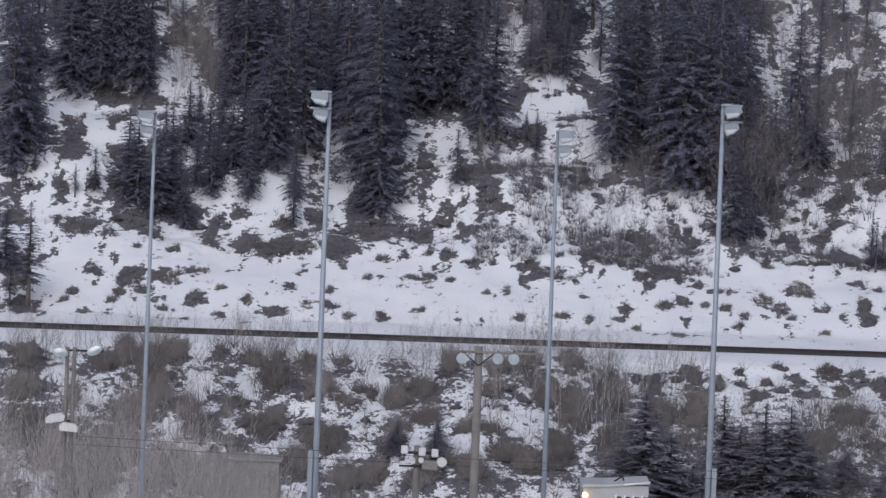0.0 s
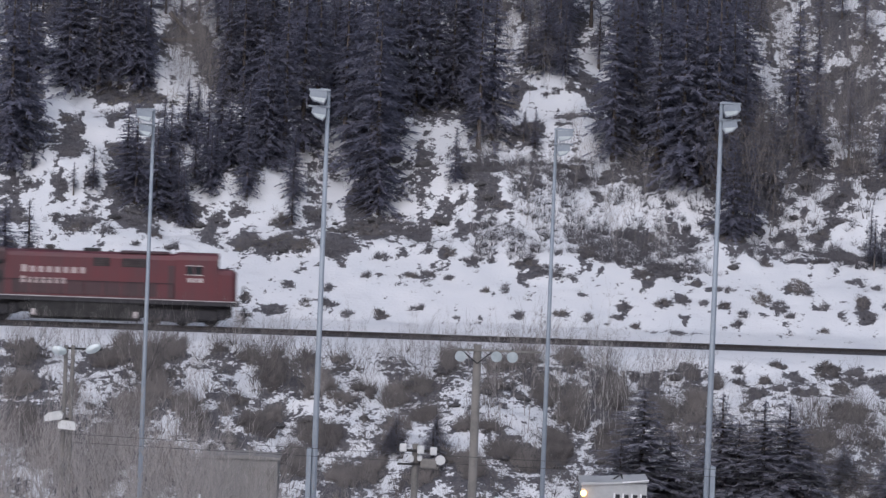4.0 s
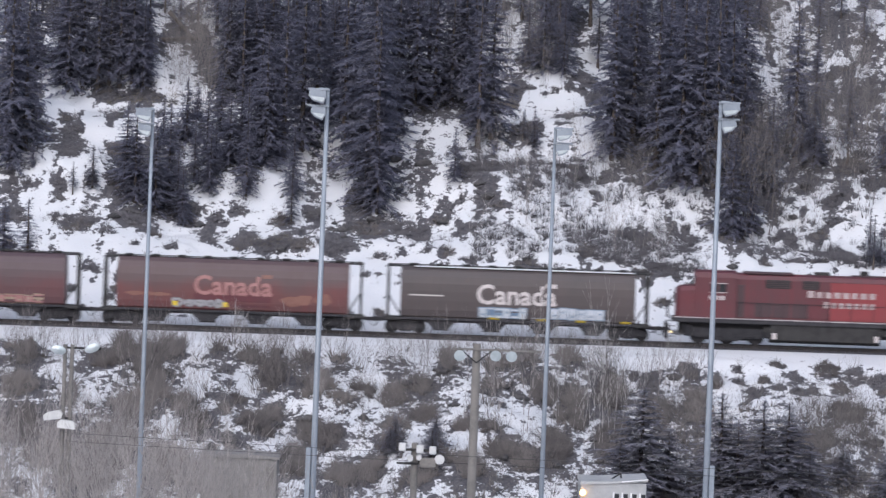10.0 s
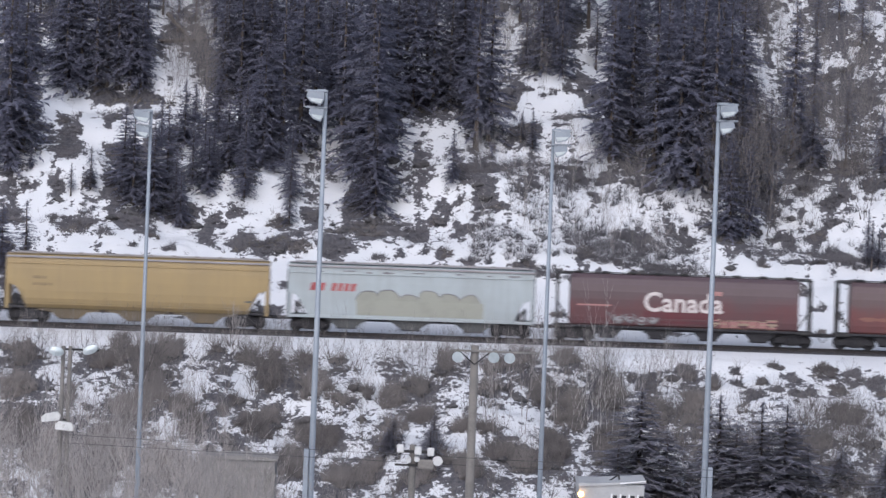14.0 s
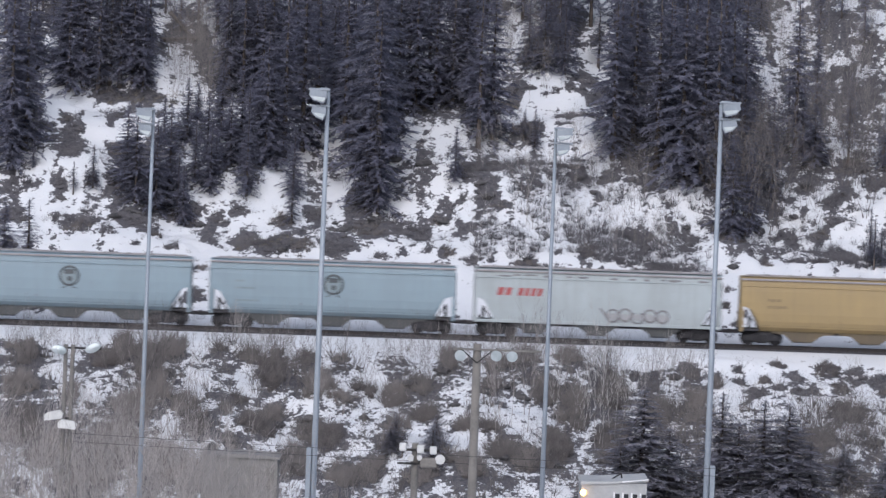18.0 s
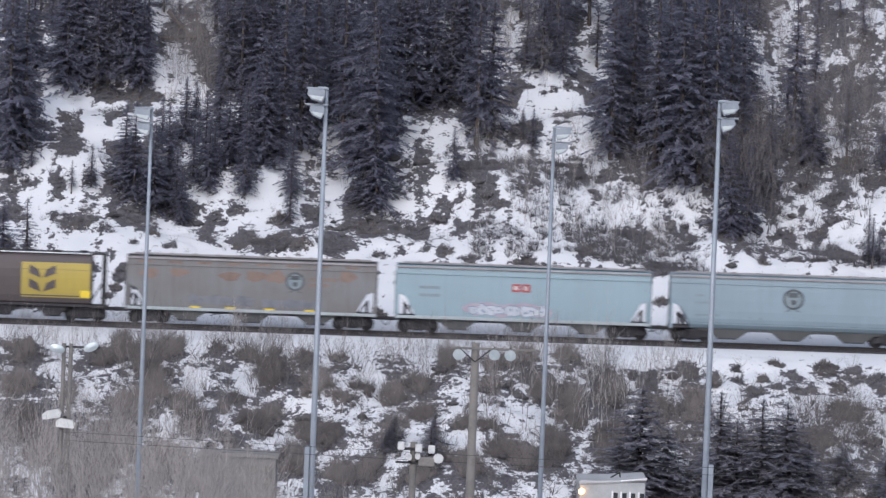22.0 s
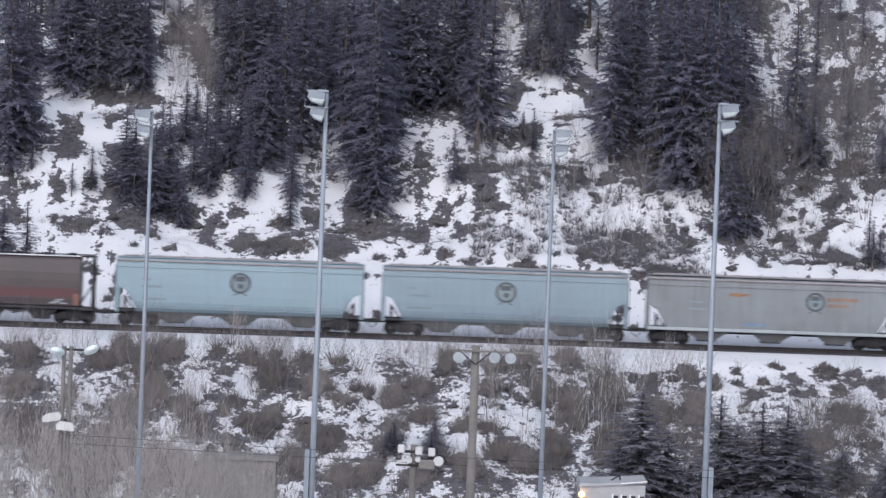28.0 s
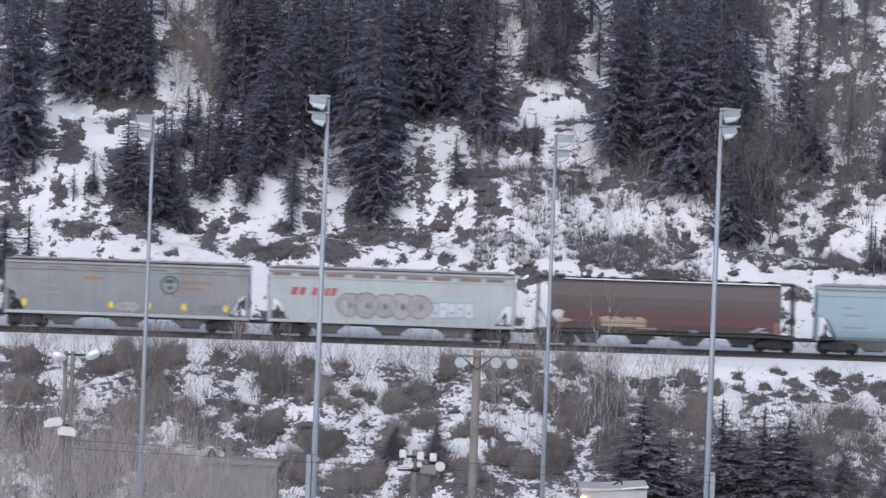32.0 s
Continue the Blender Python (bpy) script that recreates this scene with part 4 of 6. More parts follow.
def bay_hopper(x0, x1, paint, label, shape=BOXY, tub=False, roof=None):
    """Three-bay covered hopper: sloping end sheets leave a gap above each truck."""
    car = thing("hopper_car", label, "freight car", group="cars of the train")
    L = (x0 - x1) / 2
    e = L - 0.62
    side = side_of(shape)
    sec = section(shape)
    rings = []
    for x, lift in ((-e, 2.6), (-e + 0.65, 2.35), (-e + 1.2, 1.35), (-e + 1.3, 0), (e - 1.3, 0), (e - 1.2, 1.35), (e - 0.65, 2.35), (e, 2.6)):
        rings.append([(x, y, max(z, lift)) for y, z in sec])
    part("body", loft(rings), paint, car)
    top = 1.05 if not tub else 1.0
    for k in (-1, 0, 1):
        c = k * (L * 0.48)
        s = Shape()
        w0, w1, zt = (1.45, 0.6, top) if not tub else (2.05, 0.68, 0.98)
        if tub:
            s.prism([(c - w0, zt), (c - w0, 0.84), (c - 1.25, 0.76), (c - w1, 0.34), (c + w1, 0.34), (c + 1.25, 0.76), (c + w0, 0.84), (c + w0, zt)], -1.0, 1.0, axis=1)
        else:
            s.prism([(c - 1.75, zt), (c - 1.42, 0.9), (c - 1.02, 0.68), (c - 0.56, 0.36), (c + 0.56, 0.36), (c + 1.02, 0.68), (c + 1.42, 0.9), (c + 1.75, zt)], -1.25, 1.25, axis=1)
        s.box((c, 0, 0.32), (1.3, 1.2, 0.12), 0.02)
        part("discharge_bay", s, BAYBROWN if paint is YELLOWPAINT else BAYGREY, car)
    part("centre_sill", Shape().box((0, 0, 0.92), (2 * L - 1.2, 0.5, 0.3), 0.02), UNDER, car)
    eave = roof or EAVE
    for y in (-1.53, 1.53):
        part("eave", Shape().box((0, y, 4.27), (2 * e + 0.06, 0.12, 0.13), 0.02), eave, car)
        part("stiffener", Shape().box((0, y + (0.03 if y > 0 else -0.03), 3.84), (2 * e - 0.1, 0.06, 0.05), 0.015), paint, car)
        if not tub:
            part("side_sill", Shape().box((0, y * 0.985, 1.05), (2 * e, 0.12, 0.2), 0.02), GREYPAINT if paint is not YELLOWPAINT else paint, car)
    if tub:
        # dark band painting in grime and the shade of the inward-curving lower side
        bar("grimy_lower_side", -e + 1.35, e - 1.35, 0.97, 1.34, BAYBROWN if paint is YELLOWPAINT else BAYGREY, car, side, proud=0.006)
    hatch = Shape().box((0, 0, 4.53), (2 * e - 0.8, 0.62, 0.09), 0.02)
    for k in range(10):
        hatch.box(((k - 4.5) * 1.5, 0, 4.59), (0.16, 0.78, 0.06), 0.015)
    part("roof_hatch", hatch, eave, car)
    part("roof_walk", Shape().box((0, -0.95, 4.50), (2 * e - 0.2, 0.4, 0.04), 0.01), eave, car)
    for sx in (-1, 1):
        for y in (-1.47, 1.47):
            part("end_post", Shape().box((sx * (e - 0.09), y, 2.0), (0.2, 0.10, 2.2), 0.015), paint, car)
        part("end_sill", Shape().box((sx * (e - 0.6), 0, 1.02), (1.3, 2.95, 0.16), 0.02), UNDER, car)
        lad = Shape()
        for k in range(7):
            lad.rod((sx * (e + 0.03), -1.45, 1.3 + k * 0.42), (sx * (e + 0.03), -1.0, 1.3 + k * 0.42), 0.02, 0.02, 5)
        for y in (-1.45, -1.0):
            lad.rod((sx * (e + 0.03), y, 1.15), (sx * (e + 0.03), y, 4.0), 0.025, 0.025, 5)
        part("ladder", lad, DARKSTEEL, car)
        part("brake_gear" if sx < 0 else "slope_brace", Shape().rod((sx * (e - 1.15), -1.3, 1.15), (sx * (e - 0.55), -1.3, 2.0), 0.05, 0.05, 6).rod((sx * (e - 0.6), -1.2, 1.1), (sx * (e - 0.6), -1.2, 1.9), 0.09, 0.09, 8), DARKSTEEL, car)
        truck(car, sx * (L - 2.1), 2, 0.457, 1.78)
        coupler(car, sx * (L - 0.02), sx)
    return car, side


def reflectors(car, side, xs, z=1.18, h=0.12):
    for x in xs:
        bar("reflector", x - 0.32, x + 0.32, z, z + h, YMARK, car, side, proud=0.02)


def locomotive(d, label, fresh):
    """Six-axle road diesel with its cab at the end that d points to."""
    loco = thing("locomotive", label, "locomotive", group="locomotives of the train")

    def X(a):
        return d * a

    def bx(sh, xa, xb, y, za, zb, yw, e=0.02):
        return sh.box(((X(xa) + X(xb)) / 2, y, (za + zb) / 2), (abs(xb - xa), yw, zb - za), e)

    flat = lambda z: 1.5
    part("frame", bx(Shape(), -10.35, 10.35, 0, 1.38, 1.72, 2.96, 0.03), UNDER, loco)
    # plain dark block, added to close the see-through gap under the frame
    part("underframe", bx(Shape(), -9.9, 9.9, 0, 0.62, 1.40, 1.7, 0.05), UNDER, loco)
    bar("sill_stripe", -10.3, 10.3, 1.67, 1.725, SILL, loco, lambda z: 1.485)
    hood = [(1.36, 1.72), (1.36, 4.25), (1.22, 4.52), (0.9, 4.62), (0.0, 4.66)]
    part("engine_hood", loft([[(X(a), y, z) for y, z in section(hood)] for a in (-4.8, 6.25)]), RED, loco)
    rad = [(1.40, 1.72), (1.40, 3.72), (1.58, 3.95), (1.58, 4.5), (1.45, 4.72), (0.0, 4.76)]
    radiator = part("radiator_hood", loft([[(X(a), y, z) for y, z in section(rad)] for a in (-10.1, -4.8)]), RED_DULL, loco)
    for k in range(9):
        part("grille_slat", bx(Shape(), -9.5, -6.2, -1.41, 3.3 + k * 0.045, 3.325 + k * 0.045, 0.04, 0.004), DARKSTEEL, radiator)
    part("radiator_screen", bx(Shape(), -8.4, -4.95, -1.405, 2.45, 3.25, 0.03, 0.01), DARKSTEEL, radiator)
    part("equipment_panel", bx(Shape(), -8.6, -4.95, -1.40, 3.72, 3.9, 0.34, 0.03), DARKSTEEL, radiator)
    cabs = [(1.5, 1.72), (1.5, 4.3), (1.38, 4.62), (1.05, 4.72), (0.0, 4.78)]
    cab_body = part("cab", loft([[(X(a), y, z) for y, z in section(cabs)] for a in (6.25, 8.95)]), RED, loco)
    nose = [(1.42, 1.72), (1.42, 3.45), (1.2, 3.72), (0.0, 3.8)]
    part("nose", loft([[(X(a), y * k, z - h) for y, z in section(nose)] for a, k, h in ((8.95, 1, 0), (9.9, 0.98, 0.06), (10.12, 0.86, 0.22))]), RED, loco)
    for a, b in ((6.95, 7.4), (7.5, 7.95)):
        w = part("cab_window", bx(Shape(), a, b, -1.5, 3.38, 3.92, 0.05, 0.02), GLASS, cab_body)
        part("window_head", bx(Shape(), a - 0.06, b + 0.06, -1.5, 3.92, 3.97, 0.08, 0.01), LETTER, w)
        part("window_sill", bx(Shape(), a - 0.06, b + 0.06, -1.5, 3.33, 3.38, 0.08, 0.01), LETTER, w)
    part("windshield", bx(Shape(), 8.93, 8.99, 0, 3.85, 4.4, 2.3, 0.02), GLASS, cab_body)
    for a, b in ((0.9, 2.0), (2.75, 4.4)):
        v = part("air_intake", bx(Shape(), a, b, -1.345, 3.72, 4.28, 0.06, 0.02), DARKSTEEL, loco)
        for k in range(4):
            part("louvre", bx(Shape(), a + 0.05, b - 0.05, -1.37, 3.8 + k * 0.12, 3.84 + k * 0.12, 0.05, 0.004), RED_DULL, v)
    part("cab_recess_strip", bx(Shape(), 5.75, 6.2, -1.36, 1.8, 3.9, 0.05, 0.02), RED_DULL, loco)
    for k in range(8):
        part("hood_door", bx(Shape(), -4.3 + k * 1.18, -4.3 + k * 1.18 + 1.1, -1.362, 1.85, 2.75, 0.03, 0.012), RED_DULL if (k > 4 or not fresh) else RED, loco)
    if fresh:
        bar("repainted_panel", min(X(-4.75), X(0.2)), max(X(-4.75), X(0.2)), 1.78, 4.2, RED_FRESH, loco, lambda z: 1.37)
        letters(8, -1.75, 2.8, 3.22, 3.60, LOCOLETTER, loco, lambda z: 1.39, first=1.15)
        letters(7, -0.7, 2.75, 2.57, 2.93, LOCOLETTER, loco, lambda z: 1.39, first=1.15)
    else:
        letters(8, -3.8, 0.5, 3.22, 3.60, LOCOLETTER, loco, lambda z: 1.37, first=1.18)
        letters(7, -3.8, -0.75, 2.52, 2.88, LOCOLETTER, loco, lambda z: 1.37, first=1.18)
    letters(4, min(X(7.0), X(8.05)), max(X(7.0), X(8.05)), 2.88, 3.14, LETTER, loco, flat)
    part("exhaust_stack", bx(Shape(), 0.2, 1.2, 0, 4.6, 4.86, 0.9, 0.05), DARKSTEEL, loco)
    part("roof_blower_box", bx(Shape(), 2.6, 5.8, 0, 4.58, 4.75, 2.3, 0.06), RED_DULL, loco)
    part("roof_hatch", bx(Shape(), -3.6, -1.2, 0, 4.6, 4.72, 1.6, 0.05), RED_DULL, loco)
    part("horn", bx(Shape(), -2.3, -1.75, 0, 4.7, 5.0, 0.5, 0.05), DARKSTEEL, loco)
    tank = [(1.0, 0.22), (1.3, 0.4), (1.36, 1.38), (0, 1.38)]
    part("fuel_tank", loft([[(X(a), y, z) for y, z in section(tank)] for a in (-3.1, 4.0)]), DARKSTEEL, loco)
    for a in (-3.6, -3.35, 4.25):
        part("air_reservoir", Shape().rod((X(a), -1.2, 1.05), (X(a + 0.02), 1.2, 1.05), 0.22, 0.22, 10), DARKSTEEL, loco)
    for a in (-3.0, 3.6):
        part("sand_filler", bx(Shape(), a, a + 0.28, -1.40, 0.45, 0.85, 0.1, 0.02), LETTER, loco)
    rail_bar = Shape().rod((X(-9.9), -1.47, 2.75), (X(6.2), -1.47, 2.75), 0.018, 0.018, 5)
    for k in range(12):
        rail_bar.rod((X(-9.9 + k * 1.46), -1.47, 1.72), (X(-9.9 + k * 1.46), -1.47, 2.75), 0.016, 0.016, 5)
    part("handrail", rail_bar, UNDER, loco)
    for sx in (-1, 1):
        steps = Shape()
        for k in range(4):
            bx(steps, sx * 10.15, sx * 10.7, -1.28, 0.42 + k * 0.33, 0.46 + k * 0.33, 0.36, 0.008)
        bx(steps, sx * 10.66, sx * 10.72, -1.28, 0.4, 1.5, 0.4, 0.01)
        part("end_steps", steps, UNDER, loco)
        post = Shape()
        for y in (-1.35, -0.55, 0.55, 1.35):
            post.rod((X(sx * 10.62), y, 1.6), (X(sx * 10.62), y, 2.7), 0.025, 0.025, 5)
        post.rod((X(sx * 10.62), -1.35, 2.68), (X(sx * 10.62), 1.35, 2.68), 0.022, 0.022, 5)
        part("end_railing", post, UNDER, loco)
        bx(steps2 := Shape(), sx * 10.6, sx * 10.78, 0, 0.25, 1.3, 2.7, 0.05)
        part("pilot_plate", steps2, UNDER, loco)
        part("step_lamp", Shape().rod((X(sx * 10.45), -1.46, 0.72), (X(sx * 10.45), -1.50, 0.72), 0.08, 0.08, 10), STEPLAMP if (sx < 0 or fresh) else LETTER, loco, "small lit yellow step lamp")
        truck(loco, X(sx * 6.75), 3, 0.533, 1.85)
        coupler(loco, X(sx * 11.12), X(sx))
    return loco


TRAIN = []


def join_up():
    J = JOINTS
    TRAIN.append(locomotive(1, "sooty dark red diesel locomotive leading the train", False))
    TRAIN.append(locomotive(-1, "dark red diesel locomotive facing backwards with a repainted bright panel", True))

    def nxt(make, *a, **kw):
        car, side = make(J[len(TRAIN)], J[len(TRAIN) + 1], *a, **kw)
        TRAIN.append(car)
        return car, side

    c, s = nxt(barrel_hopper, BROWNPAINT, "dark brown barrel-sided grain hopper with white lettering and blue-white sprays")
    word("Canada", -2.65, 2.5, 2.12, LETTER, c, s, "large white lettering")
    flagmark(c, s, 2.15, 3.3, 3.44, LETTER)
    bar("small_lettering", -7.0, -4.8, 2.5, 2.58, STRIPE, c, s)
    blocks(-2.5, 0.6, 1.2, 1.92, 6, "pale", "blue", c, s, 11)
    blocks(2.1, 5.6, 1.25, 2.0, 6, "white", "blue", c, s, 12)
    bar("spray_wash", 0.9, 6.0, 1.12, 1.3, SPRAYS["white"], c, s, proud=0.008)
    reflectors(c, s, (-1.5, 1.6, 4.1, 7.0), 1.1, 0.14)

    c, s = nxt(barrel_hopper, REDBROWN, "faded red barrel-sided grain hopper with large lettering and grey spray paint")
    bar("repainted_patch", -2.5, 2.5, 1.35, 2.15, RED, c, s)
    word("Canada", -2.5, 2.55, 2.12, SPRAYS["rose"], c, s, "large faded pink lettering")
    flagmark(c, s, 2.2, 3.3, 3.42, SPRAYS["orange"])
    sprayed(-3.8, -0.4, 1.2, 1.9, 5, "grey", "dark", c, s, 21)
    sprayed(3.2, 6.2, 1.5, 2.5, 3, "orange", "", c, s, 22)
    sprayed(-7.0, -4.0, 1.9, 2.2, 3, "orange", "", c, s, 23)
    for x in (-3.7, -0.45):
        bar("reflector", x - 0.16, x + 0.16, 1.32, 1.62, YMARK, c, s, proud=0.03)

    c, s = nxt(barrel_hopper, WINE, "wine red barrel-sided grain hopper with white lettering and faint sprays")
    bar("repainted_patch", -2.6, 2.2, 1.35, 2.12, RED, c, s)
    word("Canada", -2.6, 2.5, 2.12, LETTER, c, s, "large off-white lettering")
    flagmark(c, s, 2.1, 3.3, 3.44, SPRAYS["rose"])
    scrawl(-4.6, -1.6, 1.6, 0.36, 4, c, s)
    blocks(1.7, 6.0, 1.15, 1.72, 7, "rose", "tan", c, s, 32)
    bar("small_lettering", -6.9, -4.7, 2.35, 2.45, SPRAYS["rose"], c, s)

    c, s = nxt(bay_hopper, GREYPAINT, "pale grey three-bay hopper with red lettering and olive spray paint")
    rail_mark(c, s, -6.6, -3.6)
    for k in range(6):
        top = 2.72 + 0.16 * math.sin(k * 2.4)
        disc("spray_outline", -2.8 + k * 1.32, top - 0.5, 0.74, SPRAYS["dark"], c, s, 0.62, 0.008, 18, 0.05, k)
        disc("spray_fill", -2.8 + k * 1.32, top - 0.56, 0.72, SPRAYS["green"], c, s, 0.60, 0.014, 18, 0.05, k)
    bar("spray_wash", -3.5, 4.7, 1.22, 2.2, SPRAYS["green"], c, s, proud=0.02)
    rusted(c, s, 42, 8, "dark")

    c, s = nxt(bay_hopper, YELLOWPAINT, "dusty yellow three-bay hopper with a grey roof edge", TUB, True)
    letters(4, -6.75, -5.85, 2.86, 3.06, YELLOWTEXT, c, s)
    letters(6, -6.75, -5.45, 2.42, 2.62, YELLOWTEXT, c, s)
    bar("small_lettering", 7.0, 7.4, 1.75, 1.85, BLACKMARK, c, s)

    c, s = nxt(bay_hopper, GREYPAINT, "pale grey three-bay hopper with red lettering and dark outlined spray paint")
    rail_mark(c, s, -6.6, -3.6)
    scrawl(0.6, 4.6, 1.62, 0.46, 5, c, s)
    rusted(c, s, 62, 12, "dark")

    for k in range(2):
        c, s = nxt(bay_hopper, BLUEPAINT, "blue-grey smooth-sided hopper with a round dark emblem", TUB, True)
        emblem_car(c, s)

    c, s = nxt(bay_hopper, PALEBLUE, "pale blue three-bay hopper with a red mark and white spray paint", BOXY, False)
    for a in (-0.75, -0.12):
        bar("red_mark", a, a + 0.56, 2.86, 3.38, REDMARK, c, s)
        bar("red_mark_centre", a + 0.14, a + 0.38, 3.0, 3.26, LETTER, c, s, proud=0.02)
    for k in range(6):
        disc("spray_wash", -3.1 + k * 0.85, 1.70 + 0.08 * math.sin(k * 2.1), 0.75, SPRAYS["pink"], c, s, 0.42, 0.006, 16, 0.12, k)
    sprayed(-3.4, 1.5, 1.3, 2.0, 9, "white", "blue", c, s, 91)
    for k in (2.9, 2.4):
        bar("small_lettering", -6.7, -5.4, k, k + 0.18, FADED, c, s)

    c, s = nxt(bay_hopper, GREYRUST, "rust-stained grey hopper with a round emblem and faded spray paint", BOXY, False)
    roundel(2.8, 3.05, 0.62, c, s)
    letters(9, 3.7, 5.6, 3.1, 3.35, SPRAYS["oxide"], c, s)
    letters(6, 3.7, 5.0, 2.75, 2.95, SPRAYS["oxide"], c, s)
    rnd = random.Random(3)
    for k, x in enumerate((-6.6, -4.7, -1.4, 0.3, 6.2, 1.6)):
        disc("rust_stain", x, 3.35 + rnd.uniform(-0.1, 0.15), rnd.uniform(0.4, 0.75), SPRAYS["oxide"], c, s, rnd.uniform(0.25, 0.42), 0.012, 14, 0.15, k)
    for k in range(8):
        bar("rust_streak", -7.3 + k * 1.9, -6.4 + k * 1.9, 3.98, 4.12, SPRAYS["oxide"], c, s)
    blocks(-4.0, 0.2, 1.4, 2.0, 8, "dull", "dark", c, s, 101)
    sprayed(0.8, 4.3, 1.3, 1.95, 9, "dull", "", c, s, 102)
    reflectors(c, s, (-3.6, -1.3, 1.2, 3.8), 1.12, 0.14)

    c, s = nxt(barrel_hopper, BROWNPAINT, "dark brown barrel-sided grain hopper with a yellow panel and wheat-leaf emblem")
    bar("yellow_panel", 2.9, 7.35, 1.5, 3.75, PANEL, c, s)
    for sx in (-1, 1):
        for zz in (1.85, 2.75):
            slab("leaf_emblem", [(4.25 + sx * 0.08, zz), (4.25 + sx * 0.85, zz + 0.3), (4.25 + sx * 0.85, zz + 0.85), (4.25 + sx * 0.28, zz + 0.55)], BROWNPAINT, c, s, proud=0.07)
    sprayed(-3.4, -0.2, 1.3, 2.2, 6, "dark", "", c, s, 111)
    reflectors(c, s, (7.05,), 1.55, 0.45)

    c, s = nxt(bay_hopper, GREYDULL, "dull grey three-bay hopper with a round emblem and faded lettering", BOXY, False)
    dull_marks(c, s)
    bar("blue_tag", -1.9, -0.4, 1.35, 1.55, SPRAYS["blue"], c, s)

    for k in range(2):
        c, s = nxt(bay_hopper, PALEBLUE if k else BLUEPAINT, "light blue smooth-sided hopper with a round dark emblem", TUB, True)
        emblem_car(c, s)

    c, s = nxt(barrel_hopper, BROWNPAINT, "faded brown barrel-sided grain hopper with tan spray paint")
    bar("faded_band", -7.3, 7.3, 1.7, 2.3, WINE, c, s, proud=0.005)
    bar("spray_fill", -4.15, -1.25, 1.14, 1.86, SPRAYS["tan"], c, s, proud=0.014)
    bar("spray_fill", -1.9, -0.55, 1.14, 1.36, SPRAYS["tan"], c, s, proud=0.018)
    for k in range(4):
        disc("spray_fill", -3.9 + k * 0.75, 1.88, 0.3, SPRAYS["tan"], c, s, 0.16, 0.016, 12, 0.2, k)
    disc("spray_fill", -6.95, 2.05, 0.36, SPRAYS["pale"], c, s, 0.36, 0.014, 14, 0.12, 2)
    disc("spray_fill", -6.6, 1.7, 0.5, SPRAYS["tan"], c, s, 0.16, 0.016, 12, 0.2, 3)
    disc("spray_fill", 1.85, 1.2, 0.28, SPRAYS["pale"], c, s, 0.1, 0.014, 12, 0.1, 4)
    for k in range(4):
        bar("small_lettering", 5.5 + 0.2 * k, 5.95 + 0.22 * k, 1.3 + 0.11 * (k % 3), 1.36 + 0.11 * (k % 3), SPRAYS["pale"], c, s)
    bar("orange_patch", 7.0, 7.38, 1.2, 1.95, SPRAYS["orange"], c, s)

    c, s = nxt(bay_hopper, GREYPAINT, "pale grey three-bay hopper with red lettering and silver bubble spray paint")
    rail_mark(c, s, -6.6, -3.6)
    silver_letters(-2.75, 2.2, 0.74, 5, c, s)
    bar("spray_wash", 2.2, 5.5, 1.7, 2.85, SPRAYS["teal_wash"], c, s, proud=0.006)
    blocks(2.5, 5.3, 1.55, 2.55, 5, "white", "teal", c, s, 162)
    for k in range(9):
        bar("rust_streak", -7.7 + k * 1.72, -6.55 + k * 1.72 + 0.25 * (k % 2), 3.93, 4.14, SPRAYS["oxide"], c, s)

    c, s = nxt(bay_hopper, GREYDULL, "dull grey three-bay hopper with a round emblem and yellow reflectors", BOXY, False)
    dull_marks(c, s)
    for x in (-6.6, -1.0, 1.4, 3.7, 6.4):
        disc("reflector", x, 1.66, 0.15, YMARK, c, s, 0.24, 0.02, 12, 0.08, int(x * 10))
    sprayed(-0.75, 0.7, 1.25, 1.95, 3, "grey", "dull", c, s, 171)
    sprayed(4.7, 6.1, 1.25, 2.0, 3, "dull", "", c, s, 172)
    for k in range(7):
        bar("rust_streak", -7.2 + k * 2.1, -6.2 + k * 2.1 + 0.3 * (k % 3), 3.93, 4.02, SPRAYS["oxide"], c, s)
    c, s = nxt(bay_hopper, BLUEPAINT, "blue-grey smooth-sided hopper with a round dark emblem", TUB, True)
    emblem_car(c, s)


def flagmark(c, s, x, z0, z1, mat):
    """The little flag over the last letter: three plain bars."""
    for a, b in ((-0.32, -0.16), (-0.13, 0.13), (0.16, 0.32)):
        bar("flag_bar", x + a, x + b, z0 - 0.06, z1 + 0.06, mat, c, s, proud=0.02)


def rail_mark(c, s, a, b):
    letters(2, a, a + 1.05, 2.72, 3.22, REDMARK, c, s, lean=0.12)
    letters(4, a + 1.35, b, 2.72, 3.22, REDMARK, c, s, lean=0.12)


def rusted(c, s, seed, n, kind):
    rnd = random.Random(seed)
    for k in range(n):
        x = -7.0 + 14.0 * (k + rnd.uniform(0.1, 0.9)) / n
        disc("rust_stain", x, 4.0 + rnd.uniform(-0.05, 0.05), rnd.uniform(0.15, 0.5), SPRAYS[kind], c, s, rnd.uniform(0.04, 0.08), 0.012, 10, 0.2, seed + k)


def emblem_car(c, s):
    roundel(0.05, 3.0, 0.68, c, s)
    for z, w in ((3.0, 0.6), (2.55, 1.3), (1.75, 1.6)):
        bar("small_lettering", -6.3, -6.3 + w, z, z + 0.13, FADED, c, s)


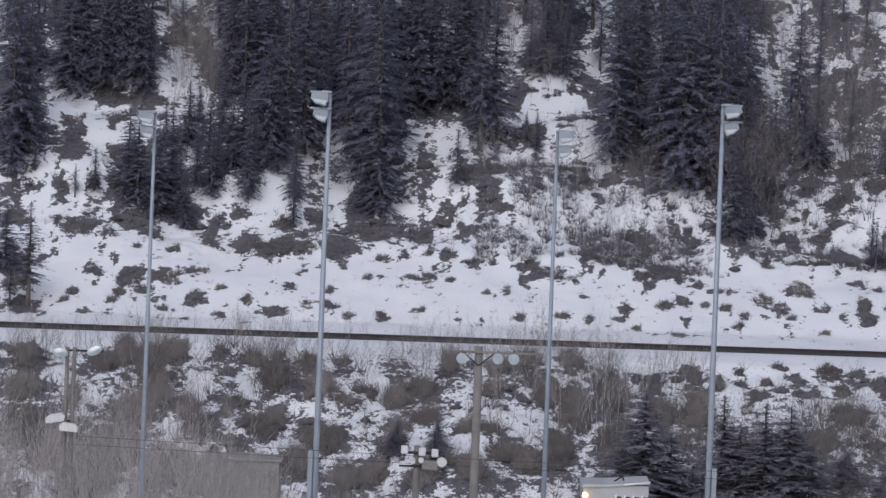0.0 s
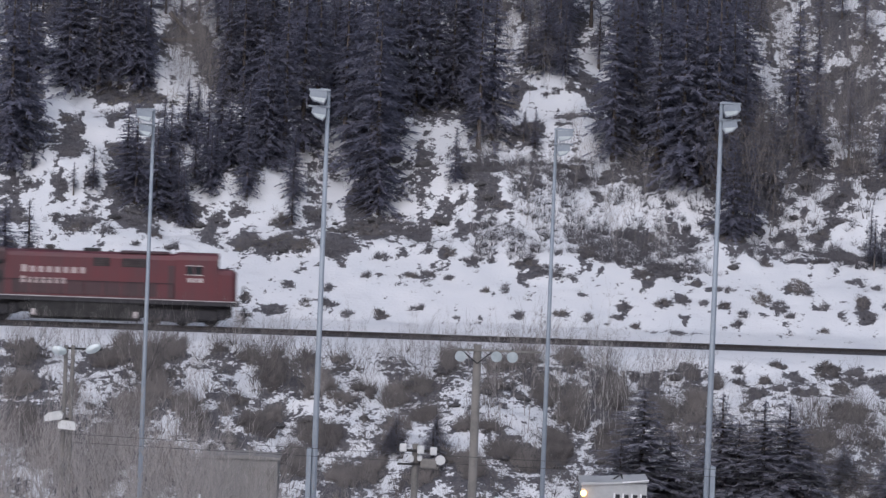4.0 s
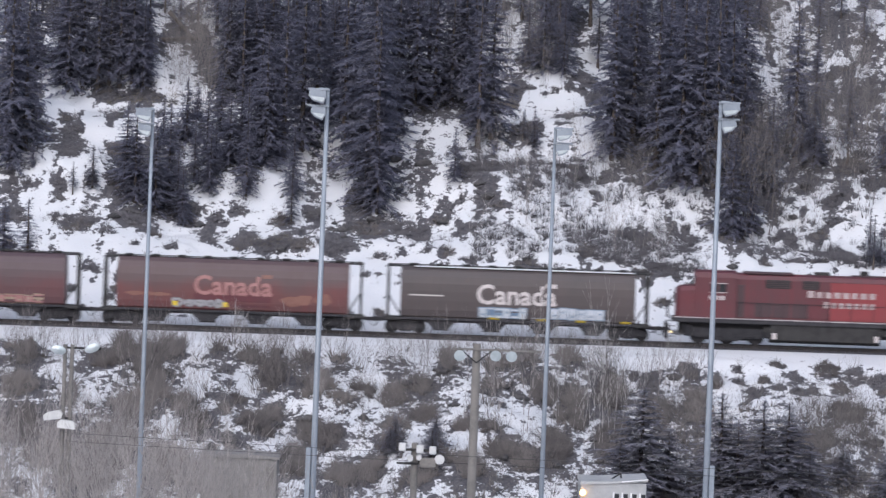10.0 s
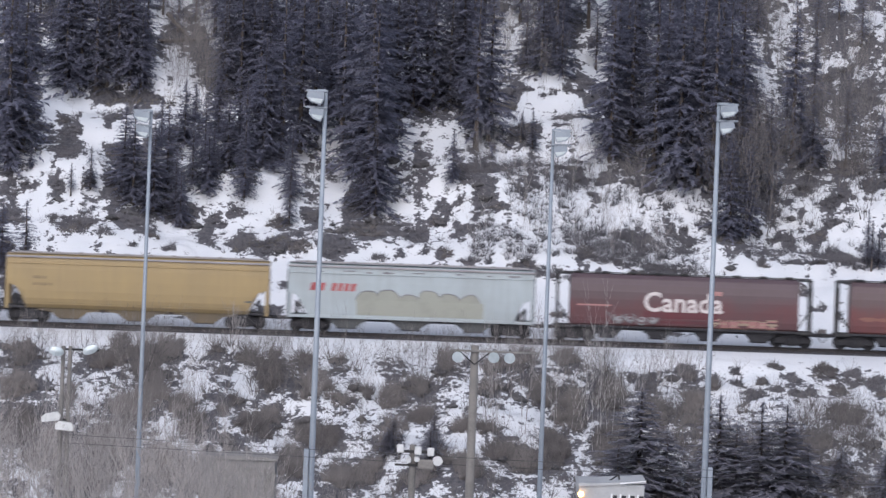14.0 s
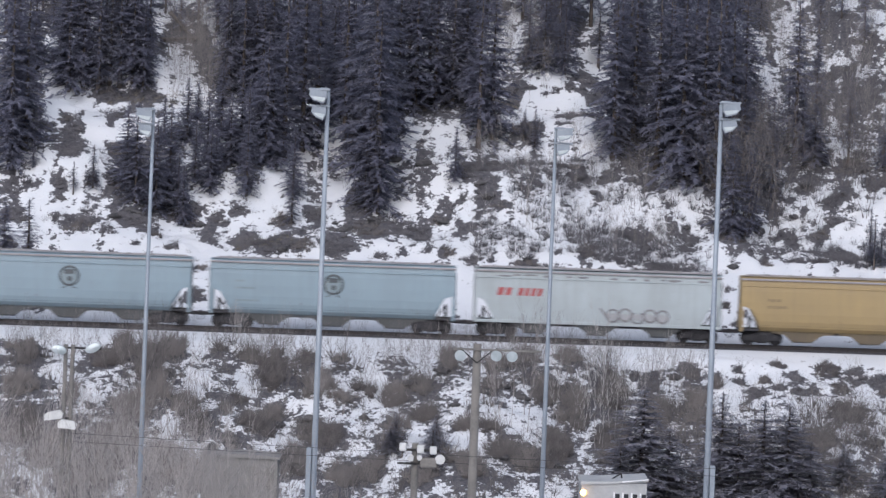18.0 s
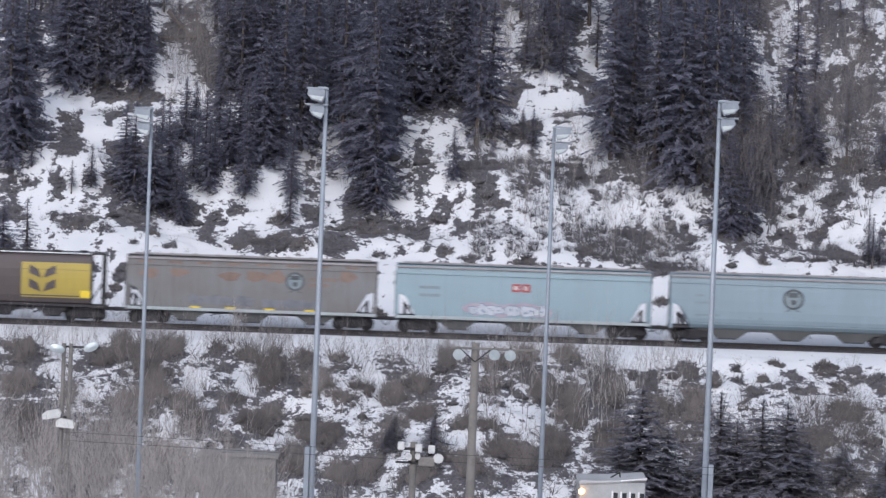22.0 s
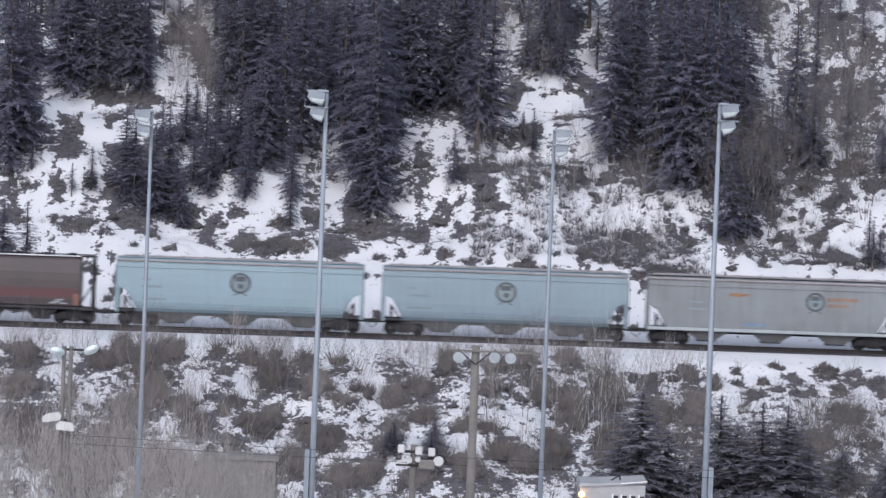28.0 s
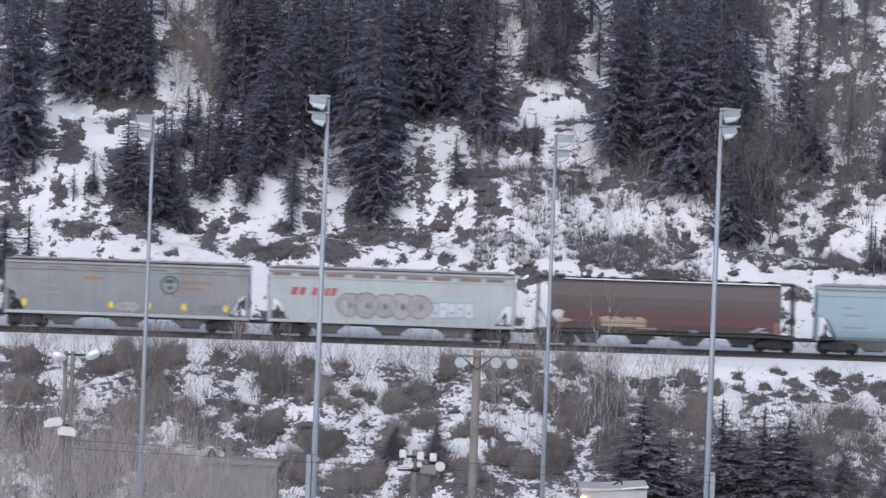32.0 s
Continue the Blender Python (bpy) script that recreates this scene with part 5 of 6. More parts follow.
def dull_marks(c, s):
    roundel(2.75, 3.05, 0.62, c, s)
    letters(9, 3.5, 5.5, 3.12, 3.36, SPRAYS["rust"], c, s)
    letters(7, 3.5, 4.9, 2.75, 2.95, SPRAYS["rust"], c, s)
    for z, w in ((2.75, 0.9), (2.3, 1.1)):
        bar("small_lettering", -5.4, -5.4 + w, z, z + 0.15, FADED, c, s)
    disc("rust_stain", -2.2, 3.35, 0.7, SPRAYS["rust"], c, s, 0.12, 0.012, 14, 0.1, 4)


join_up()

# ---------------------------------------------------------------- trees and brush
def conifer_crown(h, r, seed, bare=0.06, dense=1.0):
    """Drooping whorled limbs hung with flat needle sprays; returns the limbs' rods and the sprays' blades."""
    rnd = random.Random(seed)
    seg, blades = [], []
    z = h * bare
    while z < h * 0.985:
        t = z / h
        reach = r * (1 - t) ** 0.85 * (0.85 + 0.15 * math.sin(seed + z * 1.7)) + 0.10
        count = 7 if t < 0.75 else 5
        a0 = rnd.uniform(0, 6.3)
        for i in range(count):
            if rnd.random() < 0.10:
                continue
            a = a0 + 6.2832 * i / count + rnd.uniform(-0.45, 0.45)
            L = reach * rnd.uniform(0.6, 1.22)
            dx, dy = math.cos(a), math.sin(a)
            droop = (0.50 - 0.65 * t) * L + rnd.uniform(-0.15, 0.15) * L
            z1 = z + rnd.uniform(-0.45, 0.45) * (1 - 0.6 * t)
            tip = (dx * L, dy * L, z1 - droop)
            seg.append((0, 0, z1, *tip, 0.045 * (1 - 0.6 * t), 0.012))
            n = max(4, int(L / 0.066 * dense))
            for k in range(n):
                q = (k + rnd.random()) / n
                p = (dx * L * q, dy * L * q, z1 - droop * q * (0.35 + 0.65 * q))
                w = (0.19 * L * (1 - 0.6 * q) + 0.15 * (1 - 0.5 * t) + 0.06) * rnd.uniform(0.6, 1.3)
                o, c, d = rnd.uniform(0.0, 0.9), rnd.uniform(-1, 1), rnd.uniform(-0.25, 0.75)
                v = (dx * o - dy * c, dy * o + dx * c, -d)
                s = 0.12 * w + 0.028
                g = rnd.uniform(-1, 1)
                u = (-dy * s, dx * s, g * s * 0.8) if abs(c) < 0.6 else (dx * s, dy * s, g * s * 0.8)
                a1, a2, a3 = Vector(p) - Vector(u), Vector(p) + Vector(u), Vector(p) + Vector(v) * w
                if (a2 - a1).cross(a3 - a1).dot(Vector((dx, dy, 0.7))) < 0:
                    a1, a2 = a2, a1
                blades.append((*a1, *a2, *a3))
        z += max(0.16, 0.026 * h * (1 - 0.5 * t))
    seg.append((0, 0, h * 0.95, 0, 0, h * 1.02, 0.05, 0.01))
    return seg, blades


def crown_mesh(rods, blades, mat):
    """Limbs and needle sprays in one mesh."""
    me = tubes(rods, mat, "crown")
    n = len(me.vertices)
    old = np.empty(n * 3)
    me.vertices.foreach_get("co", old)
    loops = np.empty(len(me.loops), dtype=np.int32)
    me.loops.foreach_get("vertex_index", loops)
    starts = np.empty(len(me.polygons), dtype=np.int32)
    me.polygons.foreach_get("loop_start", starts)
    b = np.asarray(blades).reshape(-1)
    m = len(b) // 3
    out = bpy.data.meshes.new("crown")
    out.vertices.add(n + m)
    out.vertices.foreach_set("co", np.concatenate([old, b]))
    out.loops.add(len(loops) + m)
    out.loops.foreach_set("vertex_index", np.concatenate([loops, np.arange(n, n + m)]).astype(np.int32))
    out.polygons.add(len(starts) + m // 3)
    out.polygons.foreach_set("loop_start", np.concatenate([starts, len(loops) + 3 * np.arange(m // 3)]).astype(np.int32))
    out.polygons.foreach_set("use_smooth", np.ones(len(starts) + m // 3, dtype=bool))
    out.update(calc_edges=True)
    tri = b.reshape(-1, 3, 3)
    flat = np.cross(tri[:, 1] - tri[:, 0], tri[:, 2] - tri[:, 0])
    flat /= np.maximum(np.linalg.norm(flat, axis=1, keepdims=True), 1e-9)
    flat = np.repeat(flat, 3, axis=0)
    every = np.concatenate([old, b]).reshape(-1, 3)
    away = every * np.array([1.0, 1.0, 0.0])
    away /= np.maximum(np.linalg.norm(away, axis=1, keepdims=True), 0.25)
    away[:, 2] = 0.55
    away[n:] += 0.25 * flat
    away /= np.linalg.norm(away, axis=1, keepdims=True)
    out.normals_split_custom_set_from_vertices(away.tolist())
    out.materials.append(mat)
    bpy.data.meshes.remove(me)
    return out


def trunk_mesh(h, r, seed, mat, name="trunk"):
    """One tapered, slightly wavering stem."""
    rnd = random.Random(seed)
    rings = []
    for k in range(10):
        ox, oy = rnd.uniform(-0.03, 0.03), rnd.uniform(-0.03, 0.03)
        q = r * (1 - 0.9 * k / 9) * (1.35 if k == 0 else 1)
        rings.append([(ox + q * math.cos(1.0472 * i), oy + q * math.sin(1.0472 * i), -0.5 + (h + 0.5) * k / 9) for i in range(6)])
    return loft(rings).mesh(name, mat, True)


CONIFERS = []
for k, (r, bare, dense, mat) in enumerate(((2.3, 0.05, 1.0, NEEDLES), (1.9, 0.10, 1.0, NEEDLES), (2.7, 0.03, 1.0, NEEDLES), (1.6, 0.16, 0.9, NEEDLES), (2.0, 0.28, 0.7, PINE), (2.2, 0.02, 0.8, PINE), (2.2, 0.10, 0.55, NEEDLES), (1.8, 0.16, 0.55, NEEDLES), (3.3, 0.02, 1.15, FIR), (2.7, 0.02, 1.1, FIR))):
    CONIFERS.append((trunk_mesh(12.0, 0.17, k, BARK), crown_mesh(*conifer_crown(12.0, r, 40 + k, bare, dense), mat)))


def conifer(x, y, h, kind, label, wide=1.0, group="conifers on the hillside"):
    """A spruce of height h on the ground at x, y; the meshes are 12 m tall."""
    tree = thing("conifer", label, "tree", group=group)
    k = h / 12.0
    rnd = random.Random(int(x * 91 + y * 37))
    turn = Matrix.Translation((x, y, float(height(x, y)) - 0.05)) @ Matrix.Rotation(rnd.uniform(0, 6.28), 4, "Z")
    tree.matrix_basis = turn
    m = Matrix.Diagonal((k * wide, k * wide, k, 1))
    part("trunk", CONIFERS[kind][0], BARK, tree, at=m)
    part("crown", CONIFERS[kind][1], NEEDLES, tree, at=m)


DARK = "tall dark green spruce rising from the snowy slope"
STAND = [(-29.9, 22.4, 13.9), (-28.9, 23.3, 12.8), (-11.3, 26.8, 12.9), (-12.5, 25.3, 9.3), (-10.1, 28.9, 12.9), (-9.2, 31.9, 11.8), (-7.2, 29.7, 13), (-5.3, 26.2, 16.4), (-4.8, 21.9, 14.2), (-5.2, 29, 12.9), (2.1, 26.2, 11.7), (3, 27.5, 10.9)]
STAND += [(11.4, 26.3, 12.5), (12.8, 27.8, 12.5), (14.4, 25.7, 13.6), (16.1, 24.2, 14.7), (17.5, 24.1, 14.3), (19.5, 26.3, 13.3), (18.4, 23.6, 14.7), (15.2, 28.2, 11.7), (11.8, 28.8, 11), (17.2, 34.4, 13.1)]
STAND += [(6.6, 36.7, 6), (8, 35.9, 5.2), (5.5, 38.2, 4.4), (7.5, 41.1, 6.5), (24.1, 29.1, 11.8), (20.8, 35.5, 9.6)]
STAND += [(-18, 26.9, 4.5), (-16.5, 25.4, 4.9), (-15.7, 28, 4.9), (-13, 28.5, 5.9), (-18.9, 22.5, 5.8), (-19.6, 26.8, 3.3), (-7.5, 34.2, 9.1), (-8.2, 34.9, 8), (-17.4, 29.1, 2.7), (-15.8, 23.2, 3.5), (-12.1, 25.6, 7)]
STAND += [(-21.1, 20.4, 6.9), (-19.7, 20.2, 6.1), (-18.2, 20.5, 4.6), (-21.8, 21.4, 5.8), (-17.2, 22.9, 4.3), (-14.9, 24.5, 5), (-13.7, 24.8, 5.8), (-14.2, 25.7, 6.2), (-26.8, 34.4, 9.5), (-29.3, 36, 6.8), (-24.7, 34.3, 9.9), (-23.2, 34.4, 10.3), (-22.3, 34.9, 9.5), (-25.8, 34.7, 9.9), (-29.9, 27.7, 11.7)]
SLIM = [(19.5, 19.5, 7.6), (20.8, 20.8, 6), (22.4, 25.8, 6.8), (24.6, 29, 5.1), (20.4, 26.4, 9), (28.8, 17.5, 3.8), (30.1, 26.3, 4.3), (25.9, 36.5, 5.6), (28.3, 35.7, 3.4)]
SLIM += [(-16.1, 22.3, 5), (-13.6, 21.9, 6.2), (-10.4, 19.7, 4.1), (-17.8, 19.8, 4.2), (-21.2, 20.8, 3.8), (-21.9, 20.8, 3.1), (-10.4, 22.2, 5), (-4.6, 21.3, 6.5), (-5.5, 21.8, 4.2), (0.6, 22.1, 3.7)]
SLIM += [(-22.3, 34.5, 8.4), (-23.9, 34.6, 8.4), (-25.9, 35.1, 7.2), (-21.5, 34.2, 6.4), (-15.6, 36.6, 7.2), (-13.2, 36.1, 9.2), (-29.7, 28, 6.7), (5.3, 27.5, 2), (-29.7, 21.9, 5.8), (-28.2, 21.6, 2.3)]
SMALL = [(-27.4, 7.6, 6.9), (-29.3, 12.1, 4.5), (-28.6, 7.5, 3.4), (-3.2, 28.5, 2), (-2.4, 35.2, 2.4), (29, 16.1, 3.5), (29.5, 16.6, 2.7), (25.4, 27.7, 4.3), (23.8, 33.1, 5.1), (6, 26.7, 2.7), (5.2, 27, 2.1), (-25.3, 19.9, 2.3), (-24, 20.3, 2.9), (-8.6, 32.7, 2.4), (27.7, 27.1, 5.1), (10.5, 39.9, 4.4), (2.2, 28.7, 3.5)]
(px_, py_, ph_), = [(-5.1, 23.9, 18.2)]
conifer(px_, py_, ph_, 4, "tall thin pine with its pale trunk showing", 1.0)
BACK = [(-19.4, 42, 5.3), (-18.2, 43.1, 4.9), (-28.4, 40.6, 4), (-29.7, 42.5, 4.9), (22.2, 45.6, 5.3), (26.4, 44.4, 5.3), (29.5, 42.5, 5.7), (28, 45.5, 4.5), (-15.8, 36.7, 9.2), (-14.6, 36.5, 10.4), (-13.8, 38, 9.6), (-29.3, 42, 6.9), (-21.3, 36, 8.4), (-20.6, 43.7, 5.7), (-31.8, 41.3, 10.5), (-31.1, 42.1, 10.5), (-26.6, 40.7, 10.5), (-25.8, 41.2, 10.5), (-23.9, 40.1, 10.5), (-16.8, 42.6, 8.9), (-16.1, 41.4, 10.5), (-14.5, 42.7, 10.5), (-12.9, 42, 11.3), (-11.4, 43.6, 10.5), (-9.6, 41.6, 11.3), (-8.1, 43.4, 11.4), (-6.4, 42.2, 12.1), (-4.4, 42.9, 11.3), (-2.8, 42, 11.3), (-1.2, 42.5, 11.3), (0.7, 40.7, 11.3), (2.4, 41.4, 10.5), (5, 41.9, 8.1)]
BACK += [(6.4, 42.4, 9.7), (8.1, 41.9, 9.7), (9.9, 43.3, 9.7), (11.7, 43, 10.5), (13.4, 42.3, 11.3), (15, 43.2, 11.3), (16.6, 42.2, 11.3), (18.2, 43.6, 11.4), (19.7, 42.8, 11.7), (21.2, 47.7, 8.2), (-14.4, 40.3, 9.7), (-8.2, 37.2, 10.4), (-1.5, 39.2, 10.4), (-12.6, 36.6, 10.4), (8.1, 40.1, 2.4), (6.3, 39.4, 2.8), (18.2, 38.9, 11.2), (13.4, 39, 11.2), (15.8, 40, 11.3), (-10.4, 37.4, 11.2), (-5.4, 37, 12), (1, 35.7, 11.2)]
for k, (x, y, h) in enumerate(STAND):
    conifer(x, y, h, (0, 1, 3, 2)[k % 4] if h > 8 else (2, 0)[k % 2], DARK, 1.15 if h > 8 else 1.45)
SLIM += [(-3.6, 34.7, 10), (-2.4, 34.9, 10.7), (-1, 35.1, 9.8), (0.2, 35.3, 9.6), (-4.6, 34.4, 11.1), (-6.8, 34.8, 10.2), (-8, 35.7, 9.6), (1.1, 35.6, 8.6), (-27.2, 35.4, 7.8), (-14.5, 38.3, 8.4)]
for k, (x, y, h) in enumerate(SLIM):
    conifer(x, y, h, (2, 0, 5)[k % 3], DARK, 1.2)
for k, (x, y, h) in enumerate(SMALL):
    conifer(x, y, h, (5, 2, 4)[k % 3] if k % 5 else 4, "small young spruce growing out of the snow", 1.7)
for k, (x, y, h) in enumerate(BACK):
    conifer(x, y, h, (6, 7)[k % 2], "tall dark spruce in the dense wood", 1.05)
rnd = random.Random(31)
made = 0
while made < 52:
    x, y = rnd.uniform(-34, 20), rnd.uniform(37, 62)
    gap = min((abs(x - gx_) - w) for gx_, w in ((4.6, 2.2), (-18.8, 2.4), (10.9, 1.8), (-27.8, 2.0)))
    if gap < 0:
        continue
    conifer(x, y, rnd.uniform(8, 14), (7, 6)[made % 2], "tall dark spruce in the dense wood", 1.1)
    made += 1
FRONT = [(12.5, -23.4, 6.4), (11.2, -24.1, 3.8), (14.2, -22.9, 4.1), (17.3, -23.5, 6.4), (18.3, -24.1, 4.8), (19.8, -24.7, 6.2), (21.3, -24.7, 5.7), (22.7, -24.3, 3.1), (24.9, -23.2, 2.6), (27.4, -24.1, 3.6), (-0, -20.5, 2.1), (-2.5, -20.1, 2.1), (-2.8, -20.8, 1.7), (-0.2, -22.9, 2.4)]
for k, (x, y, h) in enumerate(FRONT):
    conifer(x, y - (2.0 if h > 3 else 0), h + (0.6 if h > 3 else 0), (8, 9)[k % 2], "bushy spruce at the foot of the embankment", 2.45, "conifers below the track")


def wand(seed, h, stems, spread, forks, r, wiggle=0.16, fork=0.75):
    """Bare shoots that fork and bend outwards."""
    rnd = random.Random(seed)
    seg = []

    def grow(p, d, L, rad, lvl):
        n = 3
        for k in range(n):
            d = (Vector(d) + Vector((rnd.uniform(-1, 1), rnd.uniform(-1, 1), rnd.uniform(-0.3, 0.6))) * wiggle).normalized()
            q = Vector(p) + d * (L / n)
            seg.append((*p, *q, rad * (1 - 0.22 * k), rad * (1 - 0.22 * (k + 1))))
            if lvl and k:
                for _ in range(forks):
                    b = (d + Vector((rnd.uniform(-1, 1), rnd.uniform(-1, 1), rnd.uniform(-0.1, 0.7))) * fork).normalized()
                    grow(q, b, L * rnd.uniform(0.4, 0.65), rad * 0.55, lvl - 1)
            p = q
    for i in range(stems):
        a, w = rnd.uniform(0, 6.3), rnd.random() ** 0.6
        d = Vector((math.cos(a) * spread * w, math.sin(a) * spread * w, 1)).normalized()
        p = Vector((math.cos(a) * 0.12 * w * h, math.sin(a) * 0.12 * w * h, -0.1))
        grow(p, d, h * rnd.uniform(0.6, 1.0), r, 2 if forks else 0)
    return seg


WANDS = [wand(70 + k, 1.0, 9, 0.9, 1, 0.013) for k in range(8)]
LIGHT_WANDS = [wand(170 + k, 1.0, 5, 0.9, 1, 0.019)[::2] + wand(180 + k, 1.0, 5, 1.1, 0, 0.017) for k in range(8)]
SPRAYED = []
for k in range(6):
    rg = np.random.RandomState(400 + k)
    az, up, far = rg.rand(22) * 6.2832, 0.25 + 1.1 * rg.rand(22), 0.5 + 0.55 * rg.rand(22)
    SPRAYED.append([(0.1 * math.cos(a), 0.1 * math.sin(a), -0.05, f * math.cos(a) * math.cos(u), f * math.sin(a) * math.cos(u), f * math.sin(u), 0.012, 0.004) for a, u, f in zip(az, up, far)])
STICKS = [wand(90 + k, 1.0, 2 + k % 3, 0.28, 2, 0.010) for k in range(6)]
SHRUBS = [tubes(w, (DRY, TWIG, TWIG, DRY)[k % 4], "branches") for k, w in enumerate(WANDS)]
SAPLINGS = [tubes(w, (TWIG_PALE, TWIG)[k % 2], "branches") for k, w in enumerate(STICKS)]
FINE = [tubes(wand(220 + k, 1.0, 4, 0.40, 3, 0.006, 0.20, 0.95), TWIG_PALE, "branches") for k in range(4)]
ASPENS = [tubes(wand(120 + k, 1.0, 3 + k % 2, 0.34, 3, 0.010, 0.08, 0.55), TWIG_PALE, "branches") for k in range(5)]


def bush(name, meshes, x, y, h, wide, label, group, seed):
    rnd = random.Random(seed)
    m = Matrix.Translation((x, y, float(height(x, y)))) @ Matrix.Rotation(rnd.uniform(0, 6.28), 4, "Z") @ Matrix.Diagonal((h * wide, h * wide, h, 1))
    ob = new(name, meshes[rnd.randrange(len(meshes))])
    ob.matrix_basis = m
    return tagged(ob, label, "shrub" if name != "bare_tree" else "tree", group)


def open_ground(x, y):
    return np.clip(bareness(x, y) * 1.6 - 0.25, 0, 1)


def strewn(boxes, n, keep, seed):
    """Up to n points over boxes of the plan (x0, x1, y0, y1), thinned by keep(x, y)."""
    rg = np.random.RandomState(seed)
    m = n * 10
    k = rg.randint(0, len(boxes), m)
    b = np.array(boxes, float)[k]
    x = b[:, 0] + rg.rand(m) * (b[:, 1] - b[:, 0])
    y = b[:, 2] + rg.rand(m) * (b[:, 3] - b[:, 2])
    ok = rg.rand(m) < keep(x, y)
    return x[ok][:n], y[ok][:n]


def scatter(name, meshes, boxes, n, keep, lo, hi, wide, label, group, seed):
    rnd = random.Random(seed)
    for i, (x, y) in enumerate(zip(*strewn(boxes, n, keep, seed))):
        bush(name, meshes, float(x), float(y), rnd.uniform(lo, hi), wide * rnd.uniform(0.8, 1.25), label, group, seed * 1000 + i)


def undergrowth(name, wands, mat, boxes, n, keep, lo, hi, wide, label, seed):
    """Countless shoots as one mass."""
    rg = np.random.RandomState(seed + 1)
    x, y = strewn(boxes, n, keep, seed)
    z = height(x, y)
    parts = []
    for i in range(len(x)):
        w = np.array(wands[rg.randint(len(wands))])
        h = lo + (hi - lo) * rg.rand()
        a = rg.rand() * 6.2832
        c, s, f = math.cos(a), math.sin(a), h * wide * (0.8 + 0.4 * rg.rand())
        o = np.empty_like(w)
        for k in (0, 3):
            o[:, k] = (w[:, k] * c - w[:, k + 1] * s) * f + x[i]
            o[:, k + 1] = (w[:, k] * s + w[:, k + 1] * c) * f + y[i]
            o[:, k + 2] = w[:, k + 2] * h + z[i]
        o[:, 6:] = w[:, 6:] * min(h, 1.6)
        parts.append(o)
    tagged(new(name, tubes(np.concatenate(parts), mat, name)), label, "undergrowth", kind="stuff")


def steady(v):
    return lambda x, y: np.full(np.shape(x), v)


def clump(x, y, rx, ry, lo, hi, rise, mat, label, group, seed):
    """One low mass of brush over an oval of the slope: tufts of straight twigs that spread from their roots."""
    rg = np.random.RandomState(seed)
    n = max(5, int(rx * ry * 3.1416 * 7.0), int(6 * max(rx, ry)))
    a, q = np.arange(n) * 2.39996 + rg.rand(n) * 0.8, np.sqrt((np.arange(n) + rg.rand(n)) / n)
    q = q * (0.88 + 0.16 * np.sin(3 * a + seed))
    px, py = x + np.cos(a) * q * rx, y + np.sin(a) * q * ry
    pz = height(px, py)
    tall = (lo + (hi - lo) * rg.rand(n) ** 1.4) * (1.15 - 0.4 * q)
    m = 30
    az, up = rg.rand(n, m) * 6.2832, rise + (1.4 - rise) * rg.rand(n, m)
    length = tall[:, None] * (0.55 + 0.6 * rg.rand(n, m))
    d = np.stack([np.cos(az) * np.cos(up), np.sin(az) * np.cos(up), np.sin(up)], -1) * length[..., None]
    root = np.stack([px, py, pz - 0.05], -1)[:, None, :] + rg.uniform(-0.16, 0.16, (n, m, 3)) * np.array([1, 1, 0.25])
    thick = np.full((n, m, 1), 0.024 if hi < 0.8 else 0.02) * (0.7 + 0.6 * rg.rand(n, m, 1))
    rows = np.concatenate([root, root + d, thick, thick * 0.2], -1).reshape(-1, 8)
    rows[:, :3] -= np.array([x, y, 0.0])
    rows[:, 3:6] -= np.array([x, y, 0.0])
    z0 = float(height(x, y))
    rows[:, 2] -= z0
    rows[:, 5] -= z0
    ob = new("brush_clump", tubes(rows, mat, "brush_clump"))
    ob.matrix_basis = Matrix.Translation((x, y, z0))
    tagged(ob, label, "shrub", group)


for rows, lo, hi, rise, label, group in (
        (LEDGES, 0.22, 0.50, 0.15, "low dark leafless brush along a bare ledge", "brush on the ledges"),
        (TUSSOCKS, 0.25, 0.55, 0.15, "low dark leafless shrub poking through snow", "shrubs on the upper slope"),
        (BROW, 0.30, 0.60, 0.15, "rounded dark shrub at the snowy brow below the track", "shrubs below the track"),
        (BANK, 0.50, 1.50, 0.55, "dense dark leafless brush on the embankment", "brush on the embankment")):
    for k, (x, y, rx, ry) in enumerate(rows):
        clump(x, y, rx, ry, lo, hi, rise, ((DRY, TWIG, TWIG) if rise > 0.5 else (SCRUB, SCRUB, DRY))[k % 3], label, group, 9000 + 100 * len(rows) + k)
scatter("bare_shrub", SHRUBS, [(-30, 12, -12, -5.8), (12, 30, -12, -6.5)], 70, lambda x, y: 0.15 + open_ground(x, y), 0.6, 1.2, 1.1, "dark leafless shrub at the brow of the embankment", "shrubs below the track", 8)
scatter("sapling", SAPLINGS, [(-31, 12, -9, -4.4)], 150, steady(0.8), 0.9, 2.2, 0.7, "thin pale leafless sapling beside the track", "saplings below the track", 9)
scatter("sapling", SAPLINGS, [(20, 32, 18, 40), (2, 18, 15, 27)], 130, steady(0.8), 1.4, 3.2, 0.8, "thin leafless sapling on the snowy slope", "saplings on the upper slope", 4)
undergrowth("upper_brush", SPRAYED, SCRUB, [(-31, 31, 15, 32)], 1300, lambda x, y: 0.06 + open_ground(x, y), 0.3, 0.8, 1.0, "low dark brush breaking through the snow of the slope", 3)
undergrowth("slope_thicket", SPRAYED, SCRUB, [(2, 18, 14.5, 26), (2, 18, 14.5, 26), (18, 31, 16, 40)], 1500, lambda x, y: 0.12 + 0.8 * np.clip(3.2 * fbm(x, y, 2.6, 3, 61) - 1.25, 0, 1), 0.4, 1.15, 0.9, "grey leafless thicket on the snowy slope", 13)
